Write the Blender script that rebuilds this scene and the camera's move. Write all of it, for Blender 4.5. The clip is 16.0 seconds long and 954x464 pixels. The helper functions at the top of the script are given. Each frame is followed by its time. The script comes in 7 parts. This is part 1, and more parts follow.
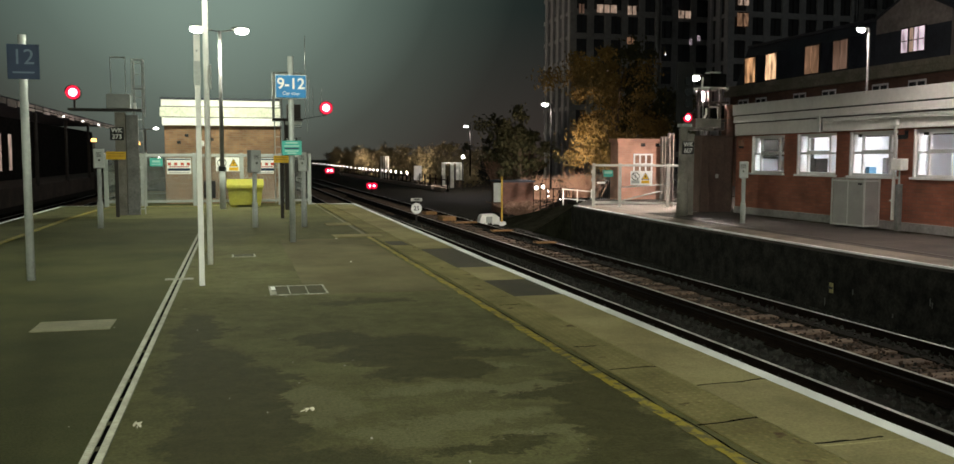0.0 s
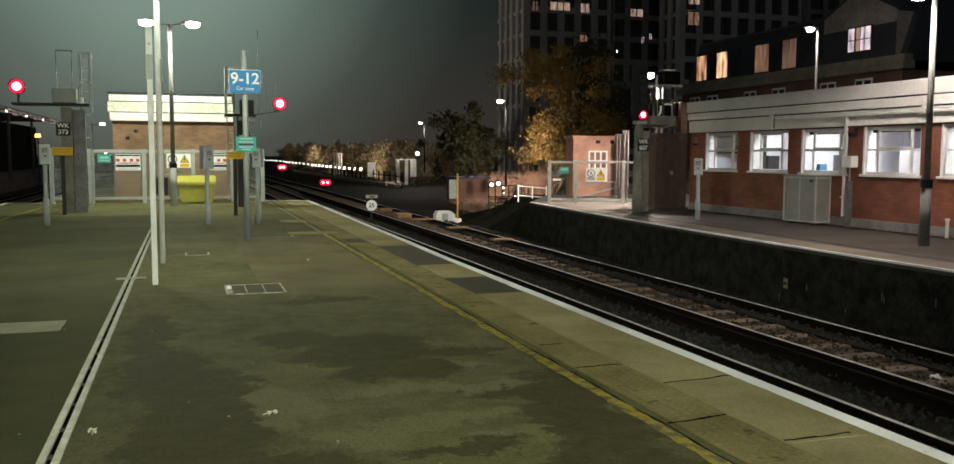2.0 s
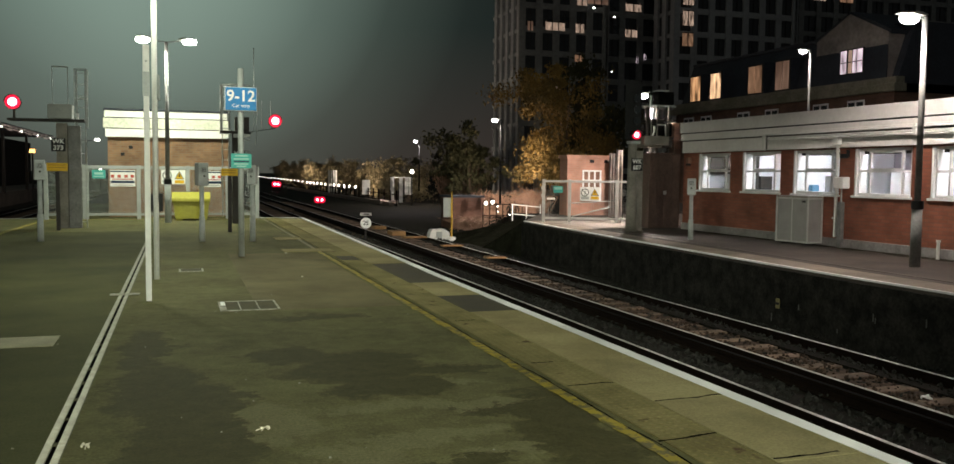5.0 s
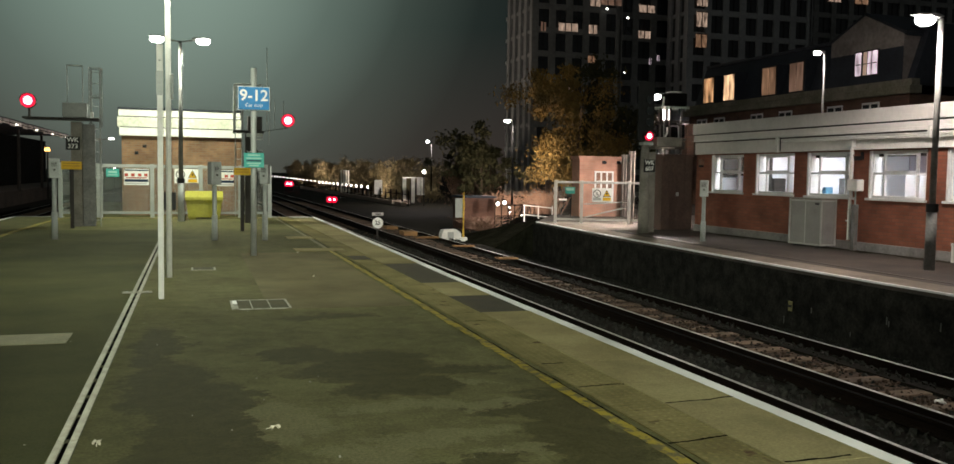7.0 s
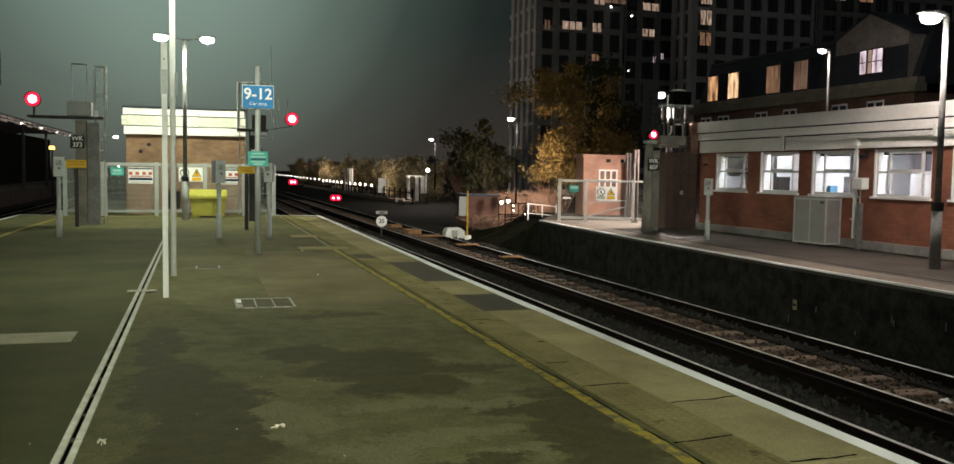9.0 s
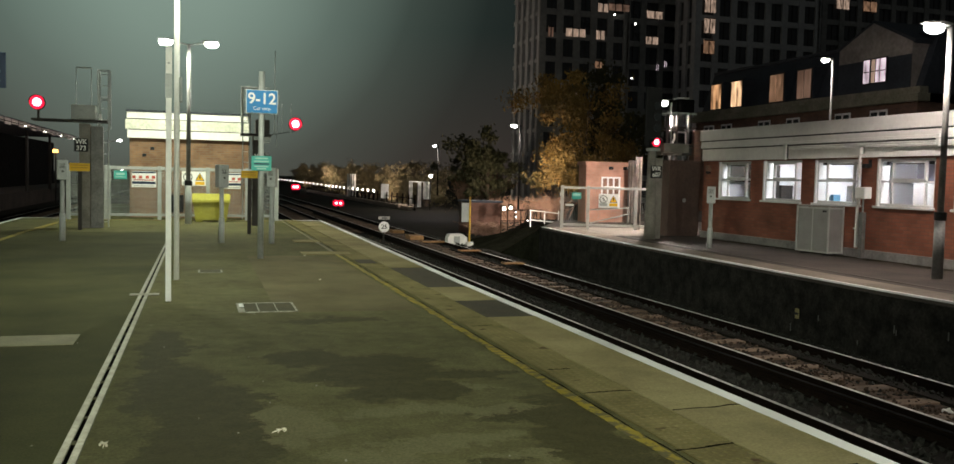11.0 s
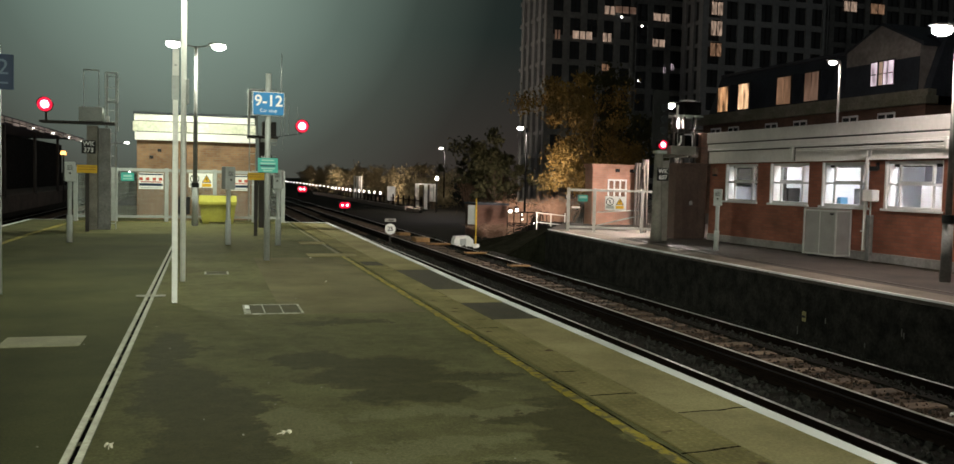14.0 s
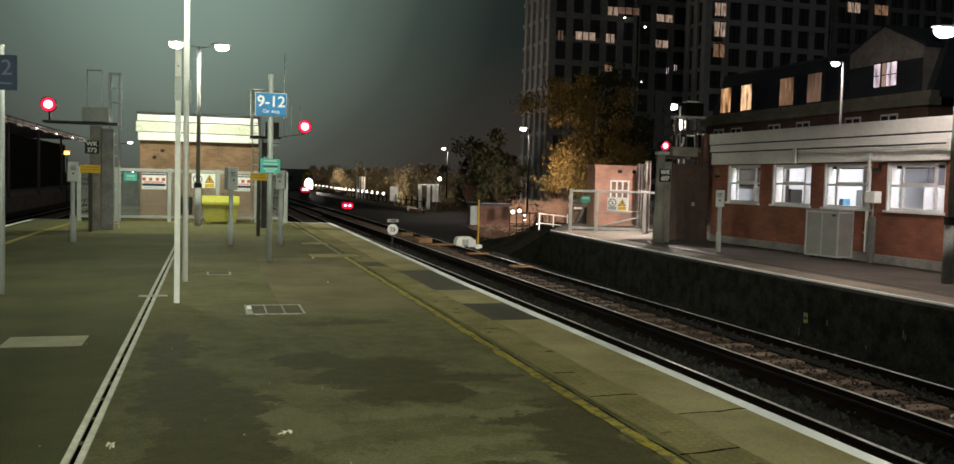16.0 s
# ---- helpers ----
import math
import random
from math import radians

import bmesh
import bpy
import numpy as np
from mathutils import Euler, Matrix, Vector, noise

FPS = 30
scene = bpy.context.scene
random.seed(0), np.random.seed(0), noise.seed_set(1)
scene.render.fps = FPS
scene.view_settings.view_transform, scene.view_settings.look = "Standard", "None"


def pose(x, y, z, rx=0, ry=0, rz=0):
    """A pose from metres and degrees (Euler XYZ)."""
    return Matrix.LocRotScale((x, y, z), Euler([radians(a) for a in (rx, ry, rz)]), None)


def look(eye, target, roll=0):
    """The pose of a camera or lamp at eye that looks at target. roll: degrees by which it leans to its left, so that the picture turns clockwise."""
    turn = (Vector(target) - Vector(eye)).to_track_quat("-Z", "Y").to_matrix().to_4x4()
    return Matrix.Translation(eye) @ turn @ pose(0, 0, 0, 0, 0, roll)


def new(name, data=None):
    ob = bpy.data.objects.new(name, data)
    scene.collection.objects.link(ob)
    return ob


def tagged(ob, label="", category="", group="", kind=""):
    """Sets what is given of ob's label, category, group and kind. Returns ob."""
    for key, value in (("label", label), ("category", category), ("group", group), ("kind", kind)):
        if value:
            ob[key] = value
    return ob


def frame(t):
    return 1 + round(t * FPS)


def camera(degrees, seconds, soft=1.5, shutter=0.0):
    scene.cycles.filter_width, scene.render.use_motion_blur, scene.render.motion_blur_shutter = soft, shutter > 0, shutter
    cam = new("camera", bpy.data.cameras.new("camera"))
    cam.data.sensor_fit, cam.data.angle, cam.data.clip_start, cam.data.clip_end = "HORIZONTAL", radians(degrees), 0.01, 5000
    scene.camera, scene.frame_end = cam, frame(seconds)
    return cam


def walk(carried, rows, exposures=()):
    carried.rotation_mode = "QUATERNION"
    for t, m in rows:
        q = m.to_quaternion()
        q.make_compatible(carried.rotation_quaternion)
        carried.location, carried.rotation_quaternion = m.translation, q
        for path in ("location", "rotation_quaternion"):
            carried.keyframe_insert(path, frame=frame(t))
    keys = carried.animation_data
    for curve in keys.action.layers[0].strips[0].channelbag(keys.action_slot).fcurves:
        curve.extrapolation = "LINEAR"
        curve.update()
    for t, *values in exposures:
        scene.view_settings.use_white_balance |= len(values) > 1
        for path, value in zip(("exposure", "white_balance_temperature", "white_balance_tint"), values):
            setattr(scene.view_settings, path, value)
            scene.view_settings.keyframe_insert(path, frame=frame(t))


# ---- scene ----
cam = camera(56.1, 16.0)
PATH = [
    (0, (-3.693, 0.084, 1.528), (-3.178, 2.01, 1.364), 0.1),
    (0.5, (-3.804, 0.2, 1.525), (-3.277, 2.122, 1.359), 0.3),
    (1, (-3.782, 0.223, 1.525), (-3.196, 2.127, 1.352), 0.3),
    (1.5, (-3.76, 0.201, 1.527), (-3.155, 2.1, 1.355), 0.1),
    (2, (-3.746, 0.193, 1.526), (-3.132, 2.089, 1.355), 0.2),
    (2.5, (-3.749, 0.176, 1.529), (-3.129, 2.07, 1.357), 0.3),
    (3, (-3.75, 0.172, 1.527), (-3.125, 2.064, 1.363), 0.5),
    (3.5, (-3.757, 0.17, 1.525), (-3.123, 2.061, 1.382), 0.7),
    (4, (-3.762, 0.158, 1.527), (-3.127, 2.05, 1.392), 0.7),
    (6.5, (-3.746, 0.139, 1.528), (-3.141, 2.041, 1.402), 0.7),
    (7, (-3.75, 0.148, 1.525), (-3.148, 2.051, 1.396), 0.9),
    (7.5, (-3.747, 0.157, 1.523), (-3.145, 2.059, 1.392), 0.8),
    (8, (-3.745, 0.147, 1.522), (-3.147, 2.051, 1.39), 0.8),
    (8.5, (-3.747, 0.145, 1.525), (-3.154, 2.05, 1.392), 0.8),
    (9, (-3.754, 0.155, 1.53), (-3.16, 2.06, 1.397), 0.9),
    (11.5, (-3.761, 0.148, 1.525), (-3.174, 2.057, 1.411), 1.4),
    (12, (-3.76, 0.141, 1.523), (-3.176, 2.05, 1.412), 1.4),
    (12.5, (-3.757, 0.155, 1.522), (-3.172, 2.065, 1.409), 1.2),
    (13, (-3.756, 0.159, 1.521), (-3.174, 2.069, 1.409), 1.2),
    (13.5, (-3.756, 0.165, 1.521), (-3.177, 2.076, 1.406), 1.3),
    (14, (-3.754, 0.159, 1.524), (-3.178, 2.071, 1.41), 1.4),
    (14.5, (-3.751, 0.149, 1.526), (-3.177, 2.061, 1.411), 1.5),
    (15, (-3.734, 0.14, 1.527), (-3.163, 2.054, 1.413), 1.4),
    (15.5, (-3.71, 0.123, 1.529), (-3.142, 2.037, 1.415), 1.3),
    (16, (-3.745, 0.133, 1.531), (-3.175, 2.047, 1.418), 1.5),
]
walk(cam, [(t, look(eye, target, roll)) for t, eye, target, roll in PATH])

# ---- world, lamps and exposure ----
def night_world():
    w = bpy.data.worlds.new("night")
    w.use_nodes = True
    scene.world = w
    nt = w.node_tree
    nt.nodes.clear()
    out = nt.nodes.new("ShaderNodeOutputWorld")
    bg = nt.nodes.new("ShaderNodeBackground")
    tc = nt.nodes.new("ShaderNodeTexCoord")
    dot = nt.nodes.new("ShaderNodeVectorMath")
    dot.operation = "DOT_PRODUCT"
    # Brightens towards the platform lamps: their lens haze put into the sky colour.
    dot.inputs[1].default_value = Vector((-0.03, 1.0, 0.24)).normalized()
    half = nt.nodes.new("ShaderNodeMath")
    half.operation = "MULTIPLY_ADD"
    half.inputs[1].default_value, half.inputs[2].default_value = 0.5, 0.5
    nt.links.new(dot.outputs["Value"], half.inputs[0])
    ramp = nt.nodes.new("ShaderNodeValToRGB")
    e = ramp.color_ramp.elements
    # Rear sky set brighter than ahead, as fill for the dark faces.
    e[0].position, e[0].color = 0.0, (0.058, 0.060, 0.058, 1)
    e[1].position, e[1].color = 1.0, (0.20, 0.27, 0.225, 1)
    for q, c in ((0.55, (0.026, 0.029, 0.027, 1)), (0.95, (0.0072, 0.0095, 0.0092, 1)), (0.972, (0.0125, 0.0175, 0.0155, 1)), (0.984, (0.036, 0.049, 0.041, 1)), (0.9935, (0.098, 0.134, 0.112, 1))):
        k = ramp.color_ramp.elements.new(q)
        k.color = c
    nz = nt.nodes.new("ShaderNodeTexNoise")
    nz.inputs["Scale"].default_value = 2.5
    nz.inputs["Detail"].default_value = 3
    mul = nt.nodes.new("ShaderNodeMapRange")
    mul.inputs[3].default_value, mul.inputs[4].default_value = 0.75, 1.25
    nt.links.new(tc.outputs["Generated"], dot.inputs[0])
    nt.links.new(tc.outputs["Generated"], nz.inputs["Vector"])
    nt.links.new(half.outputs[0], ramp.inputs[0])
    nt.links.new(nz.outputs["Fac"], mul.inputs[0])
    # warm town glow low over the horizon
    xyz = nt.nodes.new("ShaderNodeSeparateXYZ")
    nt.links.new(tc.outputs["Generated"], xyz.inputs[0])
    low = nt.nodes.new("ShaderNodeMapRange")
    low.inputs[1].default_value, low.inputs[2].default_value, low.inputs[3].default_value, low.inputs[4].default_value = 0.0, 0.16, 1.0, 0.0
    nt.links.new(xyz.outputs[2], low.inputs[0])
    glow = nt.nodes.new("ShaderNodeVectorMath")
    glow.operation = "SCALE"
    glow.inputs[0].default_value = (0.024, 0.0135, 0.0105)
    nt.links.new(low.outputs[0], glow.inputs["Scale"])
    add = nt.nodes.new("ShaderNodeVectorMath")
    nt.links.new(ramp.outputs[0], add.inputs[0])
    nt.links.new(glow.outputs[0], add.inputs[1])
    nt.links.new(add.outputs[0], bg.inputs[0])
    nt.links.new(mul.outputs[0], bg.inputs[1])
    nt.links.new(bg.outputs[0], out.inputs[0])


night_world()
scene.view_settings.exposure = 0.29
LEFT_LIGHT = (0.945, 1.0, 0.79)
RIGHT_LIGHT = (1.0, 0.875, 0.79)
PATH_GLOW = (1.0, 0.80, 0.64)


def lamp(x, y, z, watts, colour, aim=(0, 0, -1), cone=168):
    d = bpy.data.lights.new("lamp_light", "SPOT")
    d.energy, d.color, d.spot_size, d.spot_blend, d.shadow_soft_size = watts, colour, radians(cone), 0.25 if cone > 90 else 0.6, 0.12
    o = new("lamp_light", d)
    o.matrix_basis = look((x, y, z), (x + aim[0], y + aim[1] + 1e-3, z + aim[2]))
    return o


# twin lanterns along the near platform
for y, watts in ((-15.4, 250), (-0.95, 25), (13.46, 270), (27.85, 620)):
    for s in (-0.66, 0.66):
        lamp(-4.12 + s, y, 5.12, watts, LEFT_LIGHT)
# added front light, as from an unseen canopy behind the camera
for x, watts in ((-3.4, 3300), (-1.8, 3350)):
    lamp(x, -7.0, 3.5, watts, LEFT_LIGHT, (0.0, 1, -0.07), 56)
# single lanterns of the far platform
for y in (-4.5, 12.4):
    lamp(7.9, y, 4.08, 490, RIGHT_LIGHT)
# the lamp by the platform gate, those along the line and the street lamp behind the building
lamp(9.86, 25.2, 3.76, 1750, RIGHT_LIGHT)
lamp(11.44, 43.49, 4.08, 1100, RIGHT_LIGHT)
lamp(15.36, 75.1, 4.08, 2200, RIGHT_LIGHT)
# Two low fill spots added for the handrails and scrub near the path lamps.
lamp(11.2, 41.2, 0.3, 200, RIGHT_LIGHT, (0.6, 1, 0.0), 165)
lamp(12.3, 43.3, 0.3, 900, PATH_GLOW, (0.2, 1, 0.1), 150)
lamp(19.2, 29.6, 6.22, 180, RIGHT_LIGHT, (0.5, 0.15, -1), 174)
# fill spots added for the old canopy's valance, then the lineside fence lights
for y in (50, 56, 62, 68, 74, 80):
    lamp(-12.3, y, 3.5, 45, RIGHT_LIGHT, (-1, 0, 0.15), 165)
for y in (92, 105, 118, 136, 155, 178):
    lamp(13.2, y, 0.5, 2000, PATH_GLOW, (1, 0, 0.25), 165)

# ---- materials ----
def material(name, colour, rough=0.7, metal=0.0, colour2=None, grain=40, stain=1.5, bump=0.2, amount=0.35, random_tone=0.0, spec=0.25):
    m = bpy.data.materials.new(name)
    m.use_nodes = True
    nt = m.node_tree
    b = nt.nodes["Principled BSDF"]
    geo = nt.nodes.new("ShaderNodeNewGeometry")
    n1 = nt.nodes.new("ShaderNodeTexNoise")
    n1.inputs["Scale"].default_value, n1.inputs["Detail"].default_value = grain, 5
    n2 = nt.nodes.new("ShaderNodeTexNoise")
    n2.inputs["Scale"].default_value, n2.inputs["Detail"].default_value = stain, 6
    n2.inputs["Roughness"].default_value = 0.62
    for n in (n1, n2):
        nt.links.new(geo.outputs["Position"], n.inputs["Vector"])
    c2 = colour2 or tuple(c * (1 - amount) for c in colour)
    r = nt.nodes.new("ShaderNodeValToRGB")
    r.color_ramp.elements[0].position, r.color_ramp.elements[0].color = 0.36, (*c2, 1)
    r.color_ramp.elements[1].position, r.color_ramp.elements[1].color = 0.64, (*colour, 1)
    nt.links.new(n2.outputs["Fac"], r.inputs[0])
    g = nt.nodes.new("ShaderNodeMapRange")
    g.inputs[1].default_value, g.inputs[2].default_value = 0.25, 0.75
    g.inputs[3].default_value, g.inputs[4].default_value = 1 - amount * 0.6, 1 + amount * 0.6
    nt.links.new(n1.outputs["Fac"], g.inputs[0])
    mul = nt.nodes.new("ShaderNodeVectorMath")
    mul.operation = "SCALE"
    nt.links.new(r.outputs[0], mul.inputs[0])
    last = g.outputs[0]
    if random_tone:
        oi = nt.nodes.new("ShaderNodeObjectInfo")
        rr = nt.nodes.new("ShaderNodeMapRange")
        rr.inputs[3].default_value, rr.inputs[4].default_value = 1 - random_tone, 1 + random_tone
        mm = nt.nodes.new("ShaderNodeMath")
        mm.operation = "MULTIPLY"
        nt.links.new(oi.outputs["Random"], rr.inputs[0])
        nt.links.new(rr.outputs[0], mm.inputs[0])
        nt.links.new(last, mm.inputs[1])
        last = mm.outputs[0]
    nt.links.new(last, mul.inputs["Scale"])
    nt.links.new(mul.outputs[0], b.inputs["Base Color"])
    rg = nt.nodes.new("ShaderNodeMapRange")
    rg.inputs[3].default_value, rg.inputs[4].default_value = max(0.05, rough - 0.12), min(1, rough + 0.12)
    nt.links.new(n2.outputs["Fac"], rg.inputs[0])
    nt.links.new(rg.outputs[0], b.inputs["Roughness"])
    b.inputs["Metallic"].default_value = metal
    b.inputs["Specular IOR Level"].default_value = spec
    if bump:
        bp = nt.nodes.new("ShaderNodeBump")
        bp.inputs["Strength"].default_value, bp.inputs["Distance"].default_value = bump, 0.01
        nt.links.new(n1.outputs["Fac"], bp.inputs["Height"])
        nt.links.new(bp.outputs[0], b.inputs["Normal"])
    return m


def glowing(name, colour, strength):
    m = bpy.data.materials.new(name)
    m.use_nodes = True
    b = m.node_tree.nodes["Principled BSDF"]
    b.inputs["Base Color"].default_value = (*[0.6 * c for c in colour], 1)
    b.inputs["Emission Color"].default_value = (*colour, 1)
    b.inputs["Emission Strength"].default_value = strength
    return m


def lit_window(name, colour, strength):
    """Glass in front of a lit, curtained room: uneven glow."""
    m = glowing(name, colour, strength)
    nt = m.node_tree
    b = nt.nodes["Principled BSDF"]
    geo = nt.nodes.new("ShaderNodeNewGeometry")
    mp = nt.nodes.new("ShaderNodeMapping")
    mp.inputs["Scale"].default_value = (2.2, 2.2, 0.7)
    n = nt.nodes.new("ShaderNodeTexNoise")
    n.inputs["Scale"].default_value, n.inputs["Detail"].default_value = 1.6, 4
    r = nt.nodes.new("ShaderNodeMapRange")
    r.inputs[1].default_value, r.inputs[2].default_value = 0.35, 0.68
    r.inputs[3].default_value, r.inputs[4].default_value = strength * 0.12, strength * 1.7
    nt.links.new(geo.outputs["Position"], mp.inputs[0])
    nt.links.new(mp.outputs[0], n.inputs["Vector"])
    nt.links.new(n.outputs["Fac"], r.inputs[0])
    nt.links.new(r.outputs[0], b.inputs["Emission Strength"])
    return m


def brick_material(name, c1, c2, mortar, axis="yz", rough=0.85):
    m = bpy.data.materials.new(name)
    m.use_nodes = True
    nt = m.node_tree
    b = nt.nodes["Principled BSDF"]
    geo = nt.nodes.new("ShaderNodeNewGeometry")
    sep = nt.nodes.new("ShaderNodeSeparateXYZ")
    com = nt.nodes.new("ShaderNodeCombineXYZ")
    add = nt.nodes.new("ShaderNodeMath")
    add.operation = "ADD"
    nt.links.new(geo.outputs["Position"], sep.inputs[0])
    nt.links.new(sep.outputs["X"], add.inputs[0])
    nt.links.new(sep.outputs["Y"], add.inputs[1])
    nt.links.new(add.outputs[0], com.inputs["X"])
    nt.links.new(sep.outputs["Z"], com.inputs["Y"])
    t = nt.nodes.new("ShaderNodeTexBrick")
    t.inputs["Scale"].default_value = 1.0
    t.inputs["Brick Width"].default_value, t.inputs["Row Height"].default_value = 0.225, 0.075
    t.inputs["Mortar Size"].default_value = 0.006
    t.inputs["Color1"].default_value, t.inputs["Color2"].default_value, t.inputs["Mortar"].default_value = (*c1, 1), (*c2, 1), (*mortar, 1)
    nt.links.new(com.outputs[0], t.inputs["Vector"])
    n = nt.nodes.new("ShaderNodeTexNoise")
    n.inputs["Scale"].default_value, n.inputs["Detail"].default_value = 1.3, 7
    nt.links.new(geo.outputs["Position"], n.inputs["Vector"])
    r = nt.nodes.new("ShaderNodeMapRange")
    r.inputs[1].default_value, r.inputs[2].default_value = 0.3, 0.7
    r.inputs[3].default_value, r.inputs[4].default_value = 0.65, 1.2
    nt.links.new(n.outputs["Fac"], r.inputs[0])
    mul = nt.nodes.new("ShaderNodeVectorMath")
    mul.operation = "SCALE"
    nt.links.new(t.outputs["Color"], mul.inputs[0])
    nt.links.new(r.outputs[0], mul.inputs["Scale"])
    nt.links.new(mul.outputs[0], b.inputs["Base Color"])
    bp = nt.nodes.new("ShaderNodeBump")
    bp.inputs["Strength"].default_value, bp.inputs["Distance"].default_value = 0.6, 0.008
    bp.invert = True
    nt.links.new(t.outputs["Fac"], bp.inputs["Height"])
    nt.links.new(bp.outputs[0], b.inputs["Normal"])
    b.inputs["Roughness"].default_value = rough
    return m


def asphalt_material():
    """Worn platform asphalt with darker resurfaced or damp patches whose edges wander."""
    m = bpy.data.materials.new("platform_asphalt")
    m.use_nodes = True
    nt = m.node_tree
    b = nt.nodes["Principled BSDF"]
    geo = nt.nodes.new("ShaderNodeNewGeometry")

    def noise_at(scale, detail, rough=0.6):
        n = nt.nodes.new("ShaderNodeTexNoise")
        n.inputs["Scale"].default_value, n.inputs["Detail"].default_value, n.inputs["Roughness"].default_value = scale, detail, rough
        nt.links.new(geo.outputs["Position"], n.inputs["Vector"])
        return n

    def math(op, a, c):
        k = nt.nodes.new("ShaderNodeMath")
        k.operation = op
        for i, v in enumerate((a, c)):
            if isinstance(v, (int, float)):
                k.inputs[i].default_value = v
            else:
                nt.links.new(v, k.inputs[i])
        return k.outputs[0]

    wob = noise_at(2.1, 14, 0.78)
    off = nt.nodes.new("ShaderNodeVectorMath")
    off.operation = "SUBTRACT"
    off.inputs[1].default_value = (0.5, 0.5, 0.5)
    nt.links.new(wob.outputs["Color"], off.inputs[0])
    sc = nt.nodes.new("ShaderNodeVectorMath")
    sc.operation = "SCALE"
    sc.inputs["Scale"].default_value = 1.3
    nt.links.new(off.outputs[0], sc.inputs[0])
    pos = nt.nodes.new("ShaderNodeVectorMath")
    nt.links.new(geo.outputs["Position"], pos.inputs[0])
    nt.links.new(sc.outputs[0], pos.inputs[1])

    def blob(x, y, rx, ry):
        s = nt.nodes.new("ShaderNodeVectorMath")
        s.operation = "SUBTRACT"
        s.inputs[1].default_value = (x, y, 0)
        nt.links.new(pos.outputs[0], s.inputs[0])
        d = nt.nodes.new("ShaderNodeVectorMath")
        d.operation = "MULTIPLY"
        d.inputs[1].default_value = (1 / rx, 1 / ry, 0)
        nt.links.new(s.outputs[0], d.inputs[0])
        ln = nt.nodes.new("ShaderNodeVectorMath")
        ln.operation = "LENGTH"
        nt.links.new(d.outputs[0], ln.inputs[0])
        r = nt.nodes.new("ShaderNodeMapRange")
        r.inputs[1].default_value, r.inputs[2].default_value = 1.1, 0.88
        nt.links.new(ln.outputs["Value"], r.inputs[0])
        return r.outputs[0]

    dark = 0.0
    for s in DARK_PATCHES:
        dark = math("MAXIMUM", dark, blob(*s))
    light = 0.0
    for s in PALE_PATCHES:
        light = math("MAXIMUM", light, blob(*s))
    blotch = nt.nodes.new("ShaderNodeMapRange")
    blotch.inputs[1].default_value, blotch.inputs[2].default_value = 0.56, 0.64
    blotch.inputs[4].default_value = 0.55
    nt.links.new(noise_at(0.9, 10, 0.7).outputs["Fac"], blotch.inputs[0])
    dark = math("MAXIMUM", dark, blotch.outputs[0])
    dark = math("MULTIPLY", dark, math("SUBTRACT", 1.0, light))
    big = noise_at(0.55, 8, 0.7)
    fine = noise_at(48, 8, 0.75)
    mid = noise_at(5, 10, 0.78)
    base = nt.nodes.new("ShaderNodeValToRGB")
    e = base.color_ramp.elements
    e[0].position, e[0].color = 0.40, (0.074, 0.073, 0.031, 1)
    e[1].position, e[1].color = 0.60, (0.146, 0.139, 0.061, 1)
    nt.links.new(math("ADD", math("MULTIPLY", big.outputs["Fac"], 0.5), math("MULTIPLY", mid.outputs["Fac"], 0.5)), base.inputs[0])
    mx = nt.nodes.new("ShaderNodeMix")
    mx.data_type = "RGBA"
    mx.inputs[7].default_value = (0.050, 0.046, 0.0165, 1)
    worn = nt.nodes.new("ShaderNodeMapRange")
    worn.inputs[1].default_value, worn.inputs[2].default_value = 0.40, 0.60
    worn.inputs[3].default_value, worn.inputs[4].default_value = 1.0, 0.72
    nt.links.new(noise_at(7.5, 12, 0.75).outputs["Fac"], worn.inputs[0])
    nt.links.new(math("MULTIPLY", dark, worn.outputs[0]), mx.inputs[0])
    pale = nt.nodes.new("ShaderNodeMix")
    pale.data_type = "RGBA"
    pale.inputs[7].default_value = (0.19, 0.175, 0.095, 1)
    nt.links.new(math("MULTIPLY", light, 0.45), pale.inputs[0])
    nt.links.new(base.outputs[0], pale.inputs[6])
    nt.links.new(pale.outputs[2], mx.inputs[6])
    g = nt.nodes.new("ShaderNodeMapRange")
    g.inputs[1].default_value, g.inputs[2].default_value = 0.3, 0.7
    g.inputs[3].default_value, g.inputs[4].default_value = 0.58, 1.42
    nt.links.new(fine.outputs["Fac"], g.inputs[0])
    sc2 = nt.nodes.new("ShaderNodeVectorMath")
    sc2.operation = "SCALE"
    nt.links.new(mx.outputs[2], sc2.inputs[0])
    nt.links.new(g.outputs[0], sc2.inputs["Scale"])
    nt.links.new(sc2.outputs[0], b.inputs["Base Color"])
    b.inputs["Specular IOR Level"].default_value = 0.12
    rr = nt.nodes.new("ShaderNodeMapRange")
    rr.inputs[3].default_value, rr.inputs[4].default_value = 0.9, 0.8
    nt.links.new(dark, rr.inputs[0])
    nt.links.new(rr.outputs[0], b.inputs["Roughness"])
    bp = nt.nodes.new("ShaderNodeBump")
    bp.inputs["Strength"].default_value, bp.inputs["Distance"].default_value = 0.5, 0.006
    nt.links.new(fine.outputs["Fac"], bp.inputs["Height"])
    nt.links.new(bp.outputs[0], b.inputs["Normal"])
    return m


